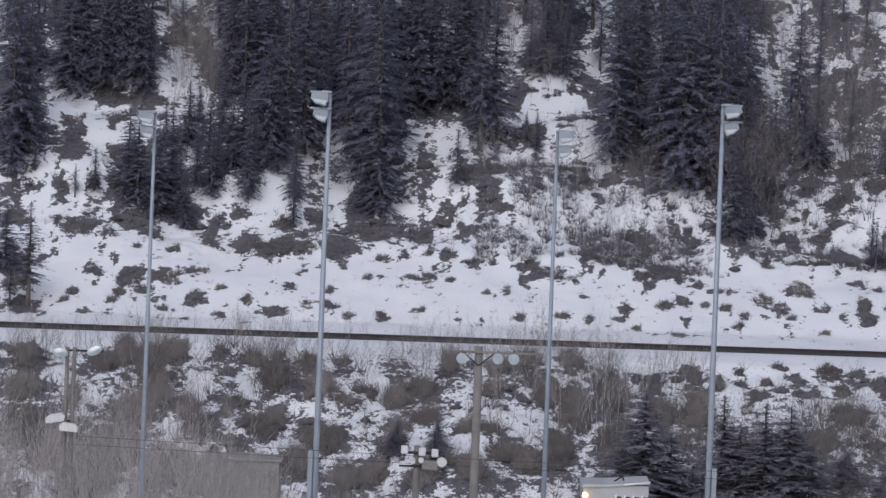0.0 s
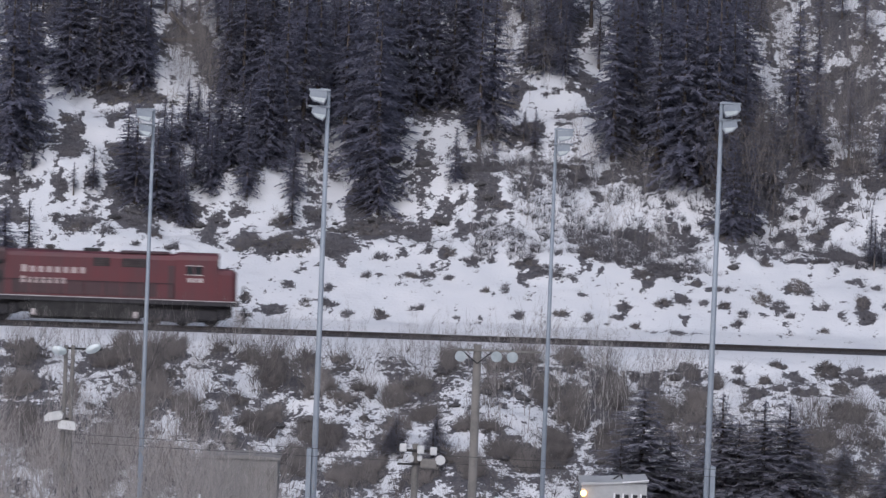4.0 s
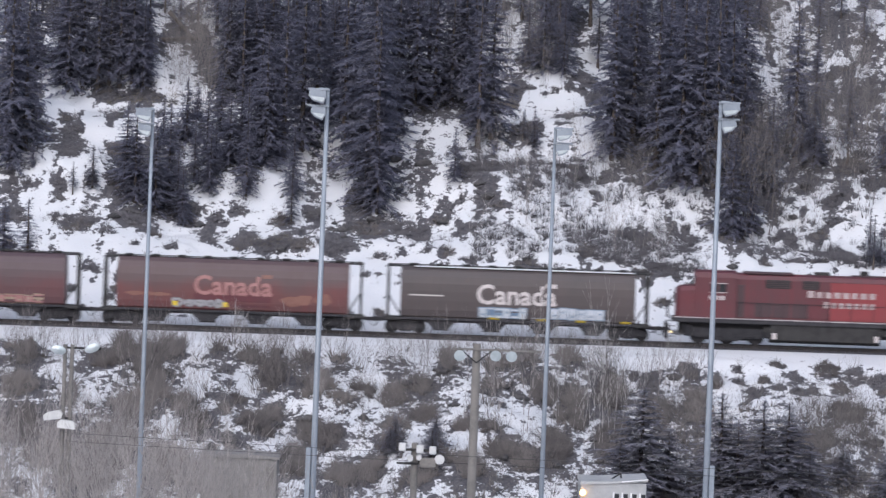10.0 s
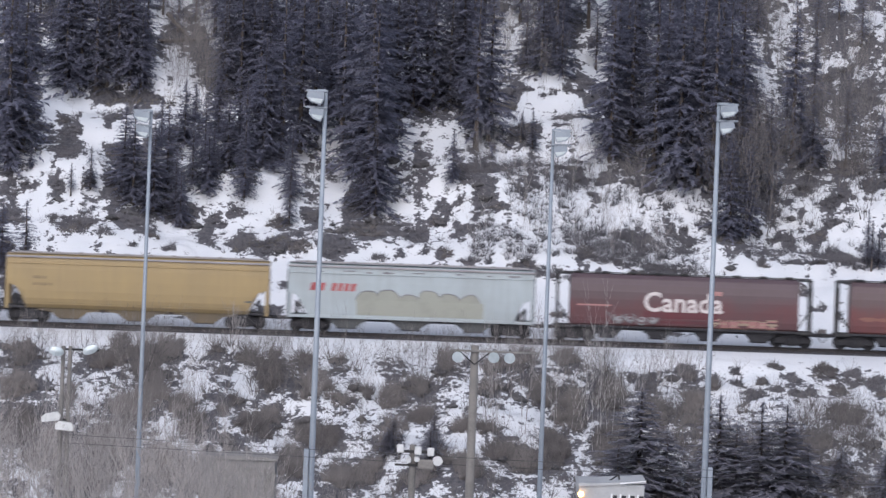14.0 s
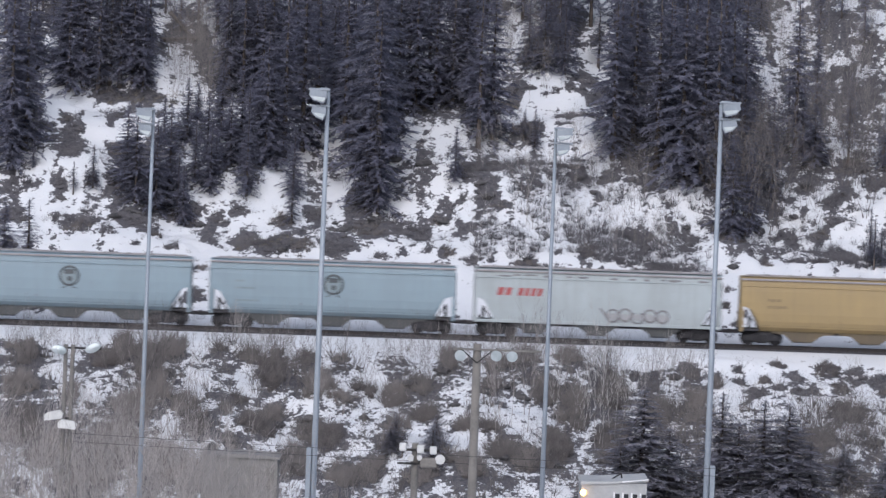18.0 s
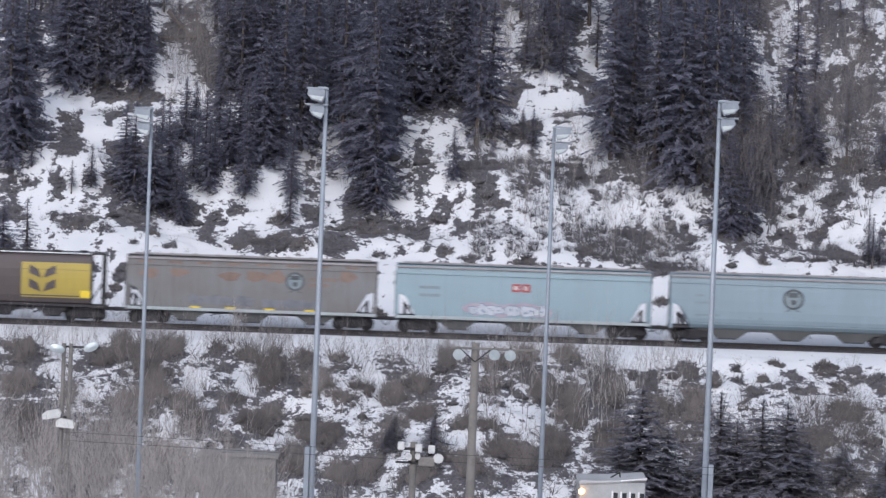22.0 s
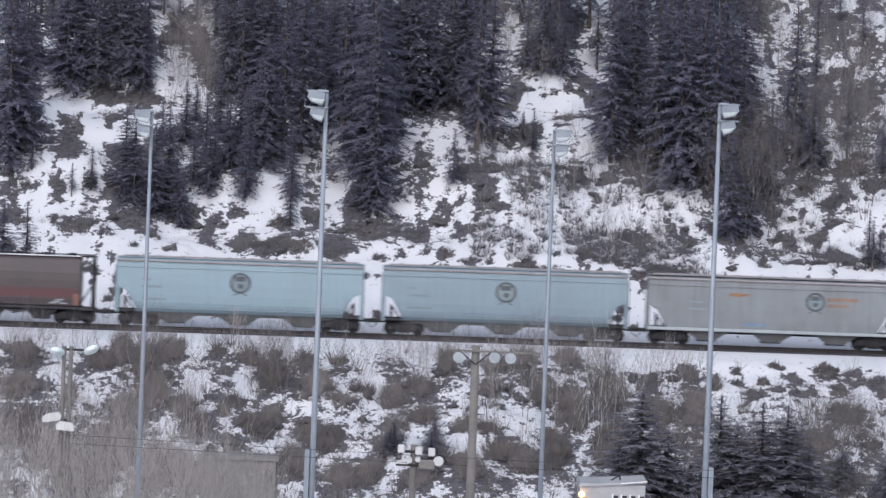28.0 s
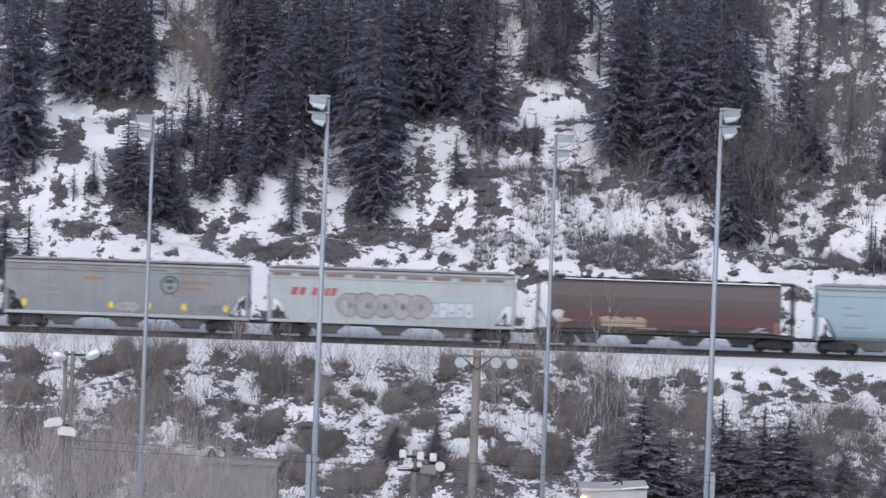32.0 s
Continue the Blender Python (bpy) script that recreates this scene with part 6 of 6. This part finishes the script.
undergrowth("wood_edge_saplings", STICKS, TWIG, [(19, 33, 26, 58), (19, 33, 26, 50), (22, 33, 38, 62), (22, 33, 38, 62), (-20, -16.6, 33, 44), (2, 8, 34, 46)], 460, steady(0.8), 2.0, 4.5, 0.6, "grey leafless saplings along the wood", 6)
undergrowth("snow_tufts", SPRAYED, DRY, [(-31, 31, 4.5, 15)], 260, lambda x, y: 0.1 + open_ground(x, y), 0.15, 0.5, 1.5, "small dry tufts in smooth snow", 7)
undergrowth("embankment_thicket", LIGHT_WANDS, TWIG, [(-31, 13, -29, -5.5), (13, 31, -28, -12)], 1100, lambda x, y: 0.2 + open_ground(x, y), 0.9, 2.0, 0.8, "grey-brown leafless thicket on the embankment", 19)
TALL = [(-12.8, -7.5, 2.9), (-12.6, -7.8, 2.5), (4.5, -16.7, 4.6), (5.5, -17.5, 5.2), (3.8, -19.3, 4.2), (14.7, -13.2, 3.9), (13.7, -12.4, 3.2), (-15.1, -18.3, 3.8), (-7.5, -15.8, 3.2), (15.9, -9.2, 2.1)]
for k, (x, y, h) in enumerate(TALL):
    bush("bare_tree", ASPENS, x, y, h, 0.9, "pale leafless young aspen clump on the embankment", "bare trees below the track", 7000 + k)
LEANING = [tubes(wand(320 + k, 1.0, 3, 0.34, 3, 0.0065, 0.08, 0.55), ASPEN, "branches") for k in range(5)]
for k, (x, y, h) in enumerate([(9.4, -17.9, 5.6), (10.2, -17.2, 6.5), (11.1, -16.9, 6.2), (11.9, -16.2, 5.0), (8.3, -16.0, 4.9), (7.5, -15.8, 4.0)]):
    bush("bare_tree", LEANING, x, y, h, 0.8, "slender pale leafless aspen on the embankment", "bare trees below the track", 7200 + k)
BROWN = [tubes(wand(340 + k, 1.0, 6, 0.5, 2, 0.011), DRY, "branches") for k in range(4)]
for k, (x, y, h) in enumerate([(19, 20.3, 5), (19.9, 20.2, 6.3), (20.9, 20.7, 6.7), (21.9, 21.9, 5.8), (19.8, 22, 5.8), (21.6, 23.2, 5.8), (18.8, 21.5, 4.6), (20.6, 24.5, 5.4), (22.6, 22.6, 4.3), (27.4, 25.4, 5.8), (28.5, 26.8, 5.5), (29.1, 23.5, 5.4), (27.9, 23.3, 4.3), (28.8, 21.5, 4.2), (25.2, 21.4, 3.5), (3.4, 27.2, 2.3), (2.1, 22.5, 2.3), (1.4, 21.7, 2.1), (-6.9, 23.9, 1.9), (-18, 21.6, 2.3), (-9.8, 22.1, 1.9)]):
    bush("bare_tree", BROWN, x, y, h, 0.75, "brown leafless bush on the snowy slope", "bushes on the upper slope", 7300 + k)
TANGLE = [tubes(wand(360 + k, 1.0, 9, 0.75, 2, 0.011), (DRY, TWIG)[k % 2], "branches") for k in range(4)]
for k, (x, y, h) in enumerate([(-20.2, -12.4, 3), (-19.1, -13.6, 3.7), (-18, -13.8, 4.1), (-17, -13, 3.4), (-18.8, -10.1, 3), (-17.7, -9.5, 2.7), (-11.7, -11.3, 2.8), (-10.6, -12.1, 3.4), (-9.5, -13.3, 3.7), (-8.5, -11.2, 2.7), (-11.1, -8.7, 2.1), (-4.8, -9.9, 2.1), (-3, -11.1, 2.1), (-1.3, -10.1, 2.7), (-0.2, -11.1, 2.7), (0.9, -9.3, 2.1), (-27, -9.5, 2.7), (-25.8, -9.7, 2.5), (-24.6, -8.4, 2), (-5.8, -22.9, 2.4), (-4.3, -23.7, 2.6), (-7.2, -23, 2.1), (-14, -8.3, 1.8), (1.9, -8.1, 2.3), (3.4, -11.6, 2.7), (4.6, -10.4, 3), (6, -7.9, 2.5), (8, -9.9, 2.9), (9.4, -10.7, 2.8), (10.9, -9.8, 2.5), (13.4, -9.3, 2.1), (14.4, -12.4, 2.5), (16.2, -11.5, 2.5), (5.9, -22.4, 2.1), (3.8, -24.4, 2.1), (-2.5, -20.1, 2.1), (24.7, -18.5, 2.8), (23.4, -17.7, 2.4), (27, -16.4, 2.8), (22.5, -21.8, 2.8), (23.7, -22.4, 2.9), (25.8, -22.2, 2.9), (24.5, -22.9, 2.4), (16.1, -22.2, 2.8), (15.2, -22.7, 2.1), (22, -17.4, 2.1), (19.2, -16.2, 1.8)]):
    bush("bare_tree", TANGLE, x, y, h, 0.95, "dark tangled leafless bush on the embankment", "bushes below the track", 7500 + k)
# grey thicket on the flat, nearer than the embankment
rnd = random.Random(77)
for k in range(26):
    x, y = rnd.uniform(-17, -8.0), rnd.uniform(-188, -176)
    bush("bare_tree", FINE, x, y, rnd.uniform(9.6, 11.2) - 0.12 * abs(x + 14), 0.6, "tall grey leafless tree on the flat", "thicket trees", 8500 + k)
for k in range(18):
    bush("bare_tree", FINE, rnd.uniform(-9.5, -5.6), rnd.uniform(-186, -178), rnd.uniform(8.4, 9.5), 0.6, "tall grey leafless tree on the flat", "thicket trees", 8600 + k)
for k in range(74):
    x = rnd.uniform(-27, -9.5) if k < 60 else rnd.uniform(-10, -3)
    y = rnd.uniform(-75, -48)
    h = (6.0 if x < -13 else 5.0) * rnd.uniform(0.75, 1.1) * (1.0 if k < 60 else 0.62)
    bush("bare_tree", ASPENS, x, y, h, 0.85, "grey leafless tree in a thicket on the flat", "thicket trees", 8000 + k)

GRASSY = [(-21.4, 33.3, 2.4, 0.6), (-1.4, 35, 1.6, 0.5), (3.5, 34.4, 1.3, 0.4), (-12, 16.5, 1.9, 0.8), (-18.4, 34.2, 1.6, 0.4)]
undergrowth("dead_grass", SPRAYED, GRASS, [(x - rx, x + rx, y - ry, y + ry) for x, y, rx, ry in GRASSY], 190, steady(1.0), 0.2, 0.45, 1.4, "matted tan dead grass on the ledges", 23)
# two fallen trunks at the edge of the wood
for (ax, ay, _), (bx2, by2, _), lift in zip([(-20.2, 41.8, 0), (-20.7, 40, 0)], [(-18.3, 41.1, 0), (-18.1, 41.4, 0)], (1.2, 0.5)):
    za, zb = float(height(ax, ay)), float(height(bx2, by2))
    log = Shape().rod((ax, ay, za + lift), (bx2, by2, zb + 0.3), 0.16, 0.10, 8)
    tagged(part("fallen_log", log, BARK), "dark fallen tree trunk leaning across the snow", "log")
# stones and boulders on the slopes
STONES = []
for k in range(5):
    bm = bmesh.new()
    bmesh.ops.create_icosphere(bm, subdivisions=3, radius=0.5)
    for v in bm.verts:
        v.co *= 1 + 0.6 * noise.noise(v.co * 2.0 + Vector((k * 7, 0, 0))) + 0.25 * noise.noise(v.co * 5.0 + Vector((k * 3, 9, 0)))
        v.co.z *= 0.7
    me = bpy.data.meshes.new("boulder")
    bm.to_mesh(me)
    bm.free()
    me.materials.append(ROCK)
    STONES.append(me)
rnd = random.Random(12)
made = 0
while made < 150:
    x, y = rnd.uniform(-31, 31), rnd.choice((rnd.uniform(14, 30), rnd.uniform(-22, -7)))
    if float(open_ground(x, y)) < rnd.random() * 0.8:
        continue
    r = rnd.uniform(0.3, 0.9)
    ob = new("boulder", STONES[made % 5])
    ob.matrix_basis = Matrix.Translation((x, y, float(height(x, y)) + 0.02)) @ Matrix.Rotation(rnd.uniform(0, 6.28), 4, "Z") @ Matrix.Diagonal((r * 1.3, r, r, 1))
    tagged(ob, "dark weathered boulder showing through the snow", "rock", "boulders on the slopes")
    made += 1

# ---------------------------------------------------------------- posts, lamps and the hut on the flat


def light_mast(x, y, top, facing, label, r=0.165):
    """Tall tapered steel mast with two banks of floodlights."""
    g = float(height(x, y))
    mast = thing("floodlight_mast", label, "light mast", pose(x, y, g), "floodlight masts")
    h = top - g
    part("pole", Shape().rod((0, 0, -0.3), (0, 0, h), r, r * 0.55, 14), GALV, mast, smooth=True)
    part("base_flange", Shape().rod((0, 0, -0.05), (0, 0, 0.12), 0.42, 0.40, 14), GALV, mast)
    s = facing
    for k, z in enumerate((h - 0.28, h - 1.0)):
        arm = part("crossarm", Shape().box((s * 0.38, -0.1, z + 0.28), (0.95, 0.10, 0.09), 0.01), GALV, mast)
        w = 0.78 if k == 0 else 0.66
        lamp = part("floodlight", Shape().prism([(s * 0.06, z + 0.22), (s * w, z + 0.24), (s * (w + 0.05), z), (s * (w - 0.14), z - 0.22), (s * 0.18, z - 0.34), (s * 0.06, z - 0.1)], -0.42, 0.02, axis=1), GALV, mast, "floodlight housing seen from behind")
        part("visor", Shape().prism([(s * 0.1, z - 0.08), (s * (w - 0.02), z - 0.02), (s * (w - 0.18), z - 0.17), (s * 0.2, z - 0.27)], -0.45, -0.422, axis=1), LAMPGREY, lamp)
    part("top_cap", Shape().box((s * 0.18, 0, h + 0.03), (0.4, 0.2, 0.08), 0.02), GALV, mast)
    return mast


MASTS = [(-5.3, 15.04), (11.89, 15.14)]
FARMASTS = [(-14.32, 13.87), (5.23, 13.7)]
for (x, z), s in zip(MASTS, (-1, 1)):
    m = light_mast(x, -130, z, s, "tall galvanized steel floodlight mast with two lamp banks")
    part("service_box", Shape().box((0.24 * s, -0.05, 8.9), (0.22, 0.3, 2.6 if s > 0 else 3.4), 0.02), GALV, m)
for (x, z), s in zip(FARMASTS, (-1, 1)):
    light_mast(x, -100, z, s, "slender galvanized floodlight mast standing before the slope", 0.14)


def round_lamp(parent, x, z, r, y=-0.25, tilt=0):
    l = part("lamp_head", Shape().rod((x, y, z), (x, y + 0.25, z + 0.06), r, r * 0.55, 14), LAMPGREY, parent, "pale round floodlight head")
    part("lamp_bracket", Shape().rod((x, y + 0.2, z), (x, 0, z + 0.28), 0.03, 0.03, 6), DARKSTEEL, l)


def wooden_pole(x, y, top, r, label):
    g = float(height(x, y))
    p = thing("utility_pole", label, "utility pole", pose(x, y, g), "poles on the flat")
    part("pole", Shape().rod((0, 0, -0.5), (0, 0, top - g), r * 1.25, r, 12), WOOD, p)
    return p, g


POLEY = -170
(upx, upz), = [(1.4, 5.65)]
pole, g = wooden_pole(upx, POLEY, upz, 0.155, "weathered wooden pole with a crossarm and three round lamps")
ARM = [(0.5, 5.44), (3.81, 5.51), (0.77, 5.2), (2.11, 5.23), (2.7, 5.23)]
part("crossarm", Shape().box(((ARM[0][0] + ARM[1][0]) / 2 - upx, -0.18, ARM[0][1] - g), (ARM[1][0] - ARM[0][0], 0.09, 0.08), 0.01), WOOD, pole)
part("brace", Shape().rod((-0.6, -0.17, ARM[0][1] - g), (0, -0.17, ARM[0][1] - g - 0.5), 0.025, 0.025, 6).rod((0.6, -0.17, ARM[0][1] - g), (0, -0.17, ARM[0][1] - g - 0.5), 0.025, 0.025, 6), DARKSTEEL, pole)
for x, z in ARM[2:]:
    round_lamp(pole, x - upx, z - g, 0.21, -0.45)

(lpx, lpz), = [(-0.75, 2.02)]
pole, g = wooden_pole(lpx, POLEY - 3, lpz, 0.13, "short wooden pole carrying a cluster of square floodlights")
part("crossarm", Shape().box((0.1, -0.16, lpz - g - 0.25), (1.6, 0.1, 0.1), 0.01), DARKSTEEL, pole)
part("crossarm", Shape().box((0.1, -0.16, lpz - g - 0.75), (1.5, 0.08, 0.08), 0.01), DARKSTEEL, pole)
LAMPS = [(-1.21, 1.88), (-0.56, 1.82), (-0.09, 1.79), (-0.9, 1.45), (-0.59, 1.5), (0.17, 1.47)]
for k, (x, z) in enumerate(LAMPS):
    sh = Shape().box((x - lpx, -0.35, z - g), (0.26, 0.28, 0.3), 0.03) if k < 3 else Shape().rod((x - lpx, -0.45, z - g), (x - lpx, -0.2, z - g + 0.05), 0.10 if k < 5 else 0.19, 0.1, 12)
    lamp = part("floodlight", sh, LAMPWHITE, pole, "white floodlight box")
    part("lamp_bracket", Shape().rod((x - lpx, -0.25, z - g), (x - lpx, -0.14, z - g - 0.2), 0.03, 0.03, 6), DARKSTEEL, lamp)

part("lamp_housing", Shape().box((0.50, -0.3, lpz - g - 0.70), (0.62, 0.3, 0.36), 0.05), WOOD, pole, "grey lamp housing")
(gpx, gpz), = [(-13.78, 5.03)]
g = float(height(gpx, POLEY))
lampost = thing("lamp_post", "weathered lamp post with paired pale lamps half hidden by twigs", "lamp post", pose(gpx, POLEY, g), "poles on the flat")
part("pole", Shape().rod((-0.13, 0, -0.3), (-0.13, 0, gpz - g), 0.10, 0.075, 10).rod((0.13, 0, -0.3), (0.13, 0, gpz - g), 0.10, 0.075, 10), WOOD, lampost)
part("crossarm", Shape().box((0.45, 0, gpz - g - 0.12), (1.5, 0.08, 0.08), 0.01), DARKSTEEL, lampost)
part("crossarm", Shape().box((-0.2, 0, gpz - g - 2.75), (0.7, 0.08, 0.08), 0.01), DARKSTEEL, lampost)
for (x, z), tip in zip([(-14.15, 4.83), (-12.89, 4.94)], (0.12, -0.3)):
    lens = [[(x - gpx + r * math.cos(a), -0.35 + d, z - g + 0.62 * r * math.sin(a) - tip * r * math.cos(a)) for a in [0.3927 * i for i in range(16)]] for r, d in ((0.05, -0.05), (0.27, 0.0), (0.29, 0.08), (0.12, 0.30))]
    lamp = part("lamp_head", loft(lens), LAMPGREY, lampost, "pale oval floodlight head")
    part("lamp_bracket", Shape().rod((x - gpx, -0.1, z - g), (x - gpx, 0.0, z - g + 0.1), 0.03, 0.03, 6), DARKSTEEL, lamp)
for (x, z), tip in zip([(-14.25, 2.38), (-13.73, 2.06)], (0.14, -0.10)):
    body = Shape().prism([(x - gpx - 0.33, z - g - 0.15 - tip * 0.3), (x - gpx + 0.30, z - g - 0.14 + tip * 0.3), (x - gpx + 0.36, z - g + 0.05 + tip * 0.3), (x - gpx + 0.22, z - g + 0.17 + tip * 0.3), (x - gpx - 0.22, z - g + 0.16 - tip * 0.3), (x - gpx - 0.36, z - g + 0.04 - tip * 0.3)], -0.6, -0.2, axis=1)
    part("floodlight", body, LAMPWHITE, lampost, "white floodlight box")

# slack cables between the poles
for y0, z0, z1, sag in ((-170.0, 1.42, 1.0, 0.10), (-170.3, 1.75, 1.30, 0.12)):
    ax, bx_ = gpx, 24.0
    line = []
    for k in range(41):
        u = k / 40
        z = z0 + (z1 - z0) * u - 4 * sag * u * (1 - u)
        line.append([(ax + (bx_ - ax) * u, y0 + 0.010 * math.cos(1.2566 * i), z + 0.010 * math.sin(1.2566 * i)) for i in range(5)])
    tagged(part("cable", loft(line), CABLE), "thin dark cable slung between poles", "cable")


def hut():
    """Low portable building with a lit lamp at its corner."""
    A = [(8.33, -6.46), (12.06, -5.8)]
    x0, x1, zt = A[0][0], A[1][0], A[1][1]
    g = float(height((x0 + x1) / 2, -46))
    w = x1 - x0
    h = thing("portable_building", "pale grey portable building with a lit amber corner lamp", "building", pose((x0 + x1) / 2, -46.5, g))
    t = zt - g - 0.27
    part("wall", Shape().box((0, 0, (t - 0.2) / 2), (w, 6.5, t - 0.2), 0.03), SHED, h)
    roof = Shape().prism([(-w / 2 - 0.06, t - 0.42), (w / 2 + 0.06, t - 0.12), (w / 2 + 0.06, t), (-w / 2 - 0.06, t - 0.30)], -3.35, 3.35, axis=1)
    r = part("roof", roof, SHED, h)
    part("roof_trim", Shape().prism([(w * 0.12, t - 0.2), (w / 2 + 0.08, t - 0.02), (w / 2 + 0.08, t + 0.05), (w * 0.12, t - 0.12)], -3.42, -3.36, axis=1), TRIM, r)
    part("roof_vent", Shape().rod((-0.1, -0.6, t - 0.2), (0.45, -0.4, t + 0.15), 0.05, 0.05, 6).rod((0.45, -0.4, t + 0.15), (0.5, -0.6, t - 0.15), 0.05, 0.05, 6), DARKSTEEL, r)
    for k in range(4):
        x = w / 2 - 0.18 - k * 0.5
        win = part("window", Shape().box((x, -3.25, t - 1.25), (0.28, 0.06, 0.8), 0.01), GLASS, h)
        part("window_frame", Shape().box((x - 0.17, -3.27, t - 1.25), (0.1, 0.1, 0.95), 0.01), TRIM, win)
    lamp = part("wall_lamp", Shape().box((-w / 2 + 0.12, -3.3, t - 0.85), (0.2, 0.12, 0.2), 0.03), DARKSTEEL, h)
    part("lamp_glass", Shape().rod((-w / 2 + 0.12, -3.36, t - 0.85), (-w / 2 + 0.12, -3.44, t - 0.85), 0.17, 0.15, 12), AMBER, lamp)


hut()


def far_hut():
    """A second portable building, half lost behind the thicket."""
    A = [(-13.65, -6.36), (-9.21, -6.09), (-9.96, -6.97)]
    x0, x1, zt = A[0][0], A[1][0], A[1][1]
    mid = (x0 + x1) / 2
    g = float(height(mid, -37))
    w, t = x1 - x0, zt - g
    h = thing("portable_building", "grey portable building half hidden behind leafless twigs", "building", pose(mid, -36.5, g))
    part("wall", Shape().box((0, 0, (t - 0.25) / 2 - 0.2), (w, 5.0, t + 0.15), 0.03), SHED_DULL, h)
    part("roof", Shape().prism([(-w / 2 - 0.1, t - 0.25), (w / 2 + 0.1, t - 0.25), (w / 2 + 0.1, t - 0.12), (w * 0.1, t), (-w / 2 - 0.1, t - 0.12)], -2.6, 2.6, axis=1), SHED_DULL, h)
    wx = A[2][0] - mid
    for dx in (-0.55, 0.35):
        part("window", Shape().box((wx + dx, -2.51, A[2][1] - g - 0.5), (0.5, 0.06, 1.3), 0.01), WOOD, h, "dull window panel")


far_hut()


def motions():
    """The train rolls past from the left to the right; every wheelset turns with it."""
    turn = Matrix.Rotation(-math.atan(GRADE), 4, "Y")
    for i, car in enumerate(TRAIN):
        mid = (JOINTS[i] + JOINTS[i + 1]) / 2
        walk(car, [(t, Matrix.Translation((mid + travel(t), 0, GRADE * (mid + travel(t)))) @ turn) for t in range(0, 33)])
    # each wheelset rolls while its car is within 48 m of the middle of the view, and rests beyond
    for w, x, r in WHEELSETS:
        i = TRAIN.index(w.parent.parent)
        mid = (JOINTS[i] + JOINTS[i + 1]) / 2
        near = [k for k in range(0, 961) if abs(mid + travel(k / FPS)) < 48]
        if not near:
            near = [0]
        start = travel(near[0] / FPS)
        rows = [(k / FPS, Matrix.Translation((x, 0, r)) @ Matrix.Rotation((travel(k / FPS) - start) / r, 4, "Y")) for k in near]
        rows = [(0, rows[0][1])] * (near[0] > 0) + rows + [(32.0, rows[-1][1])] * (near[-1] < 960)
        walk(w, rows)


motions()
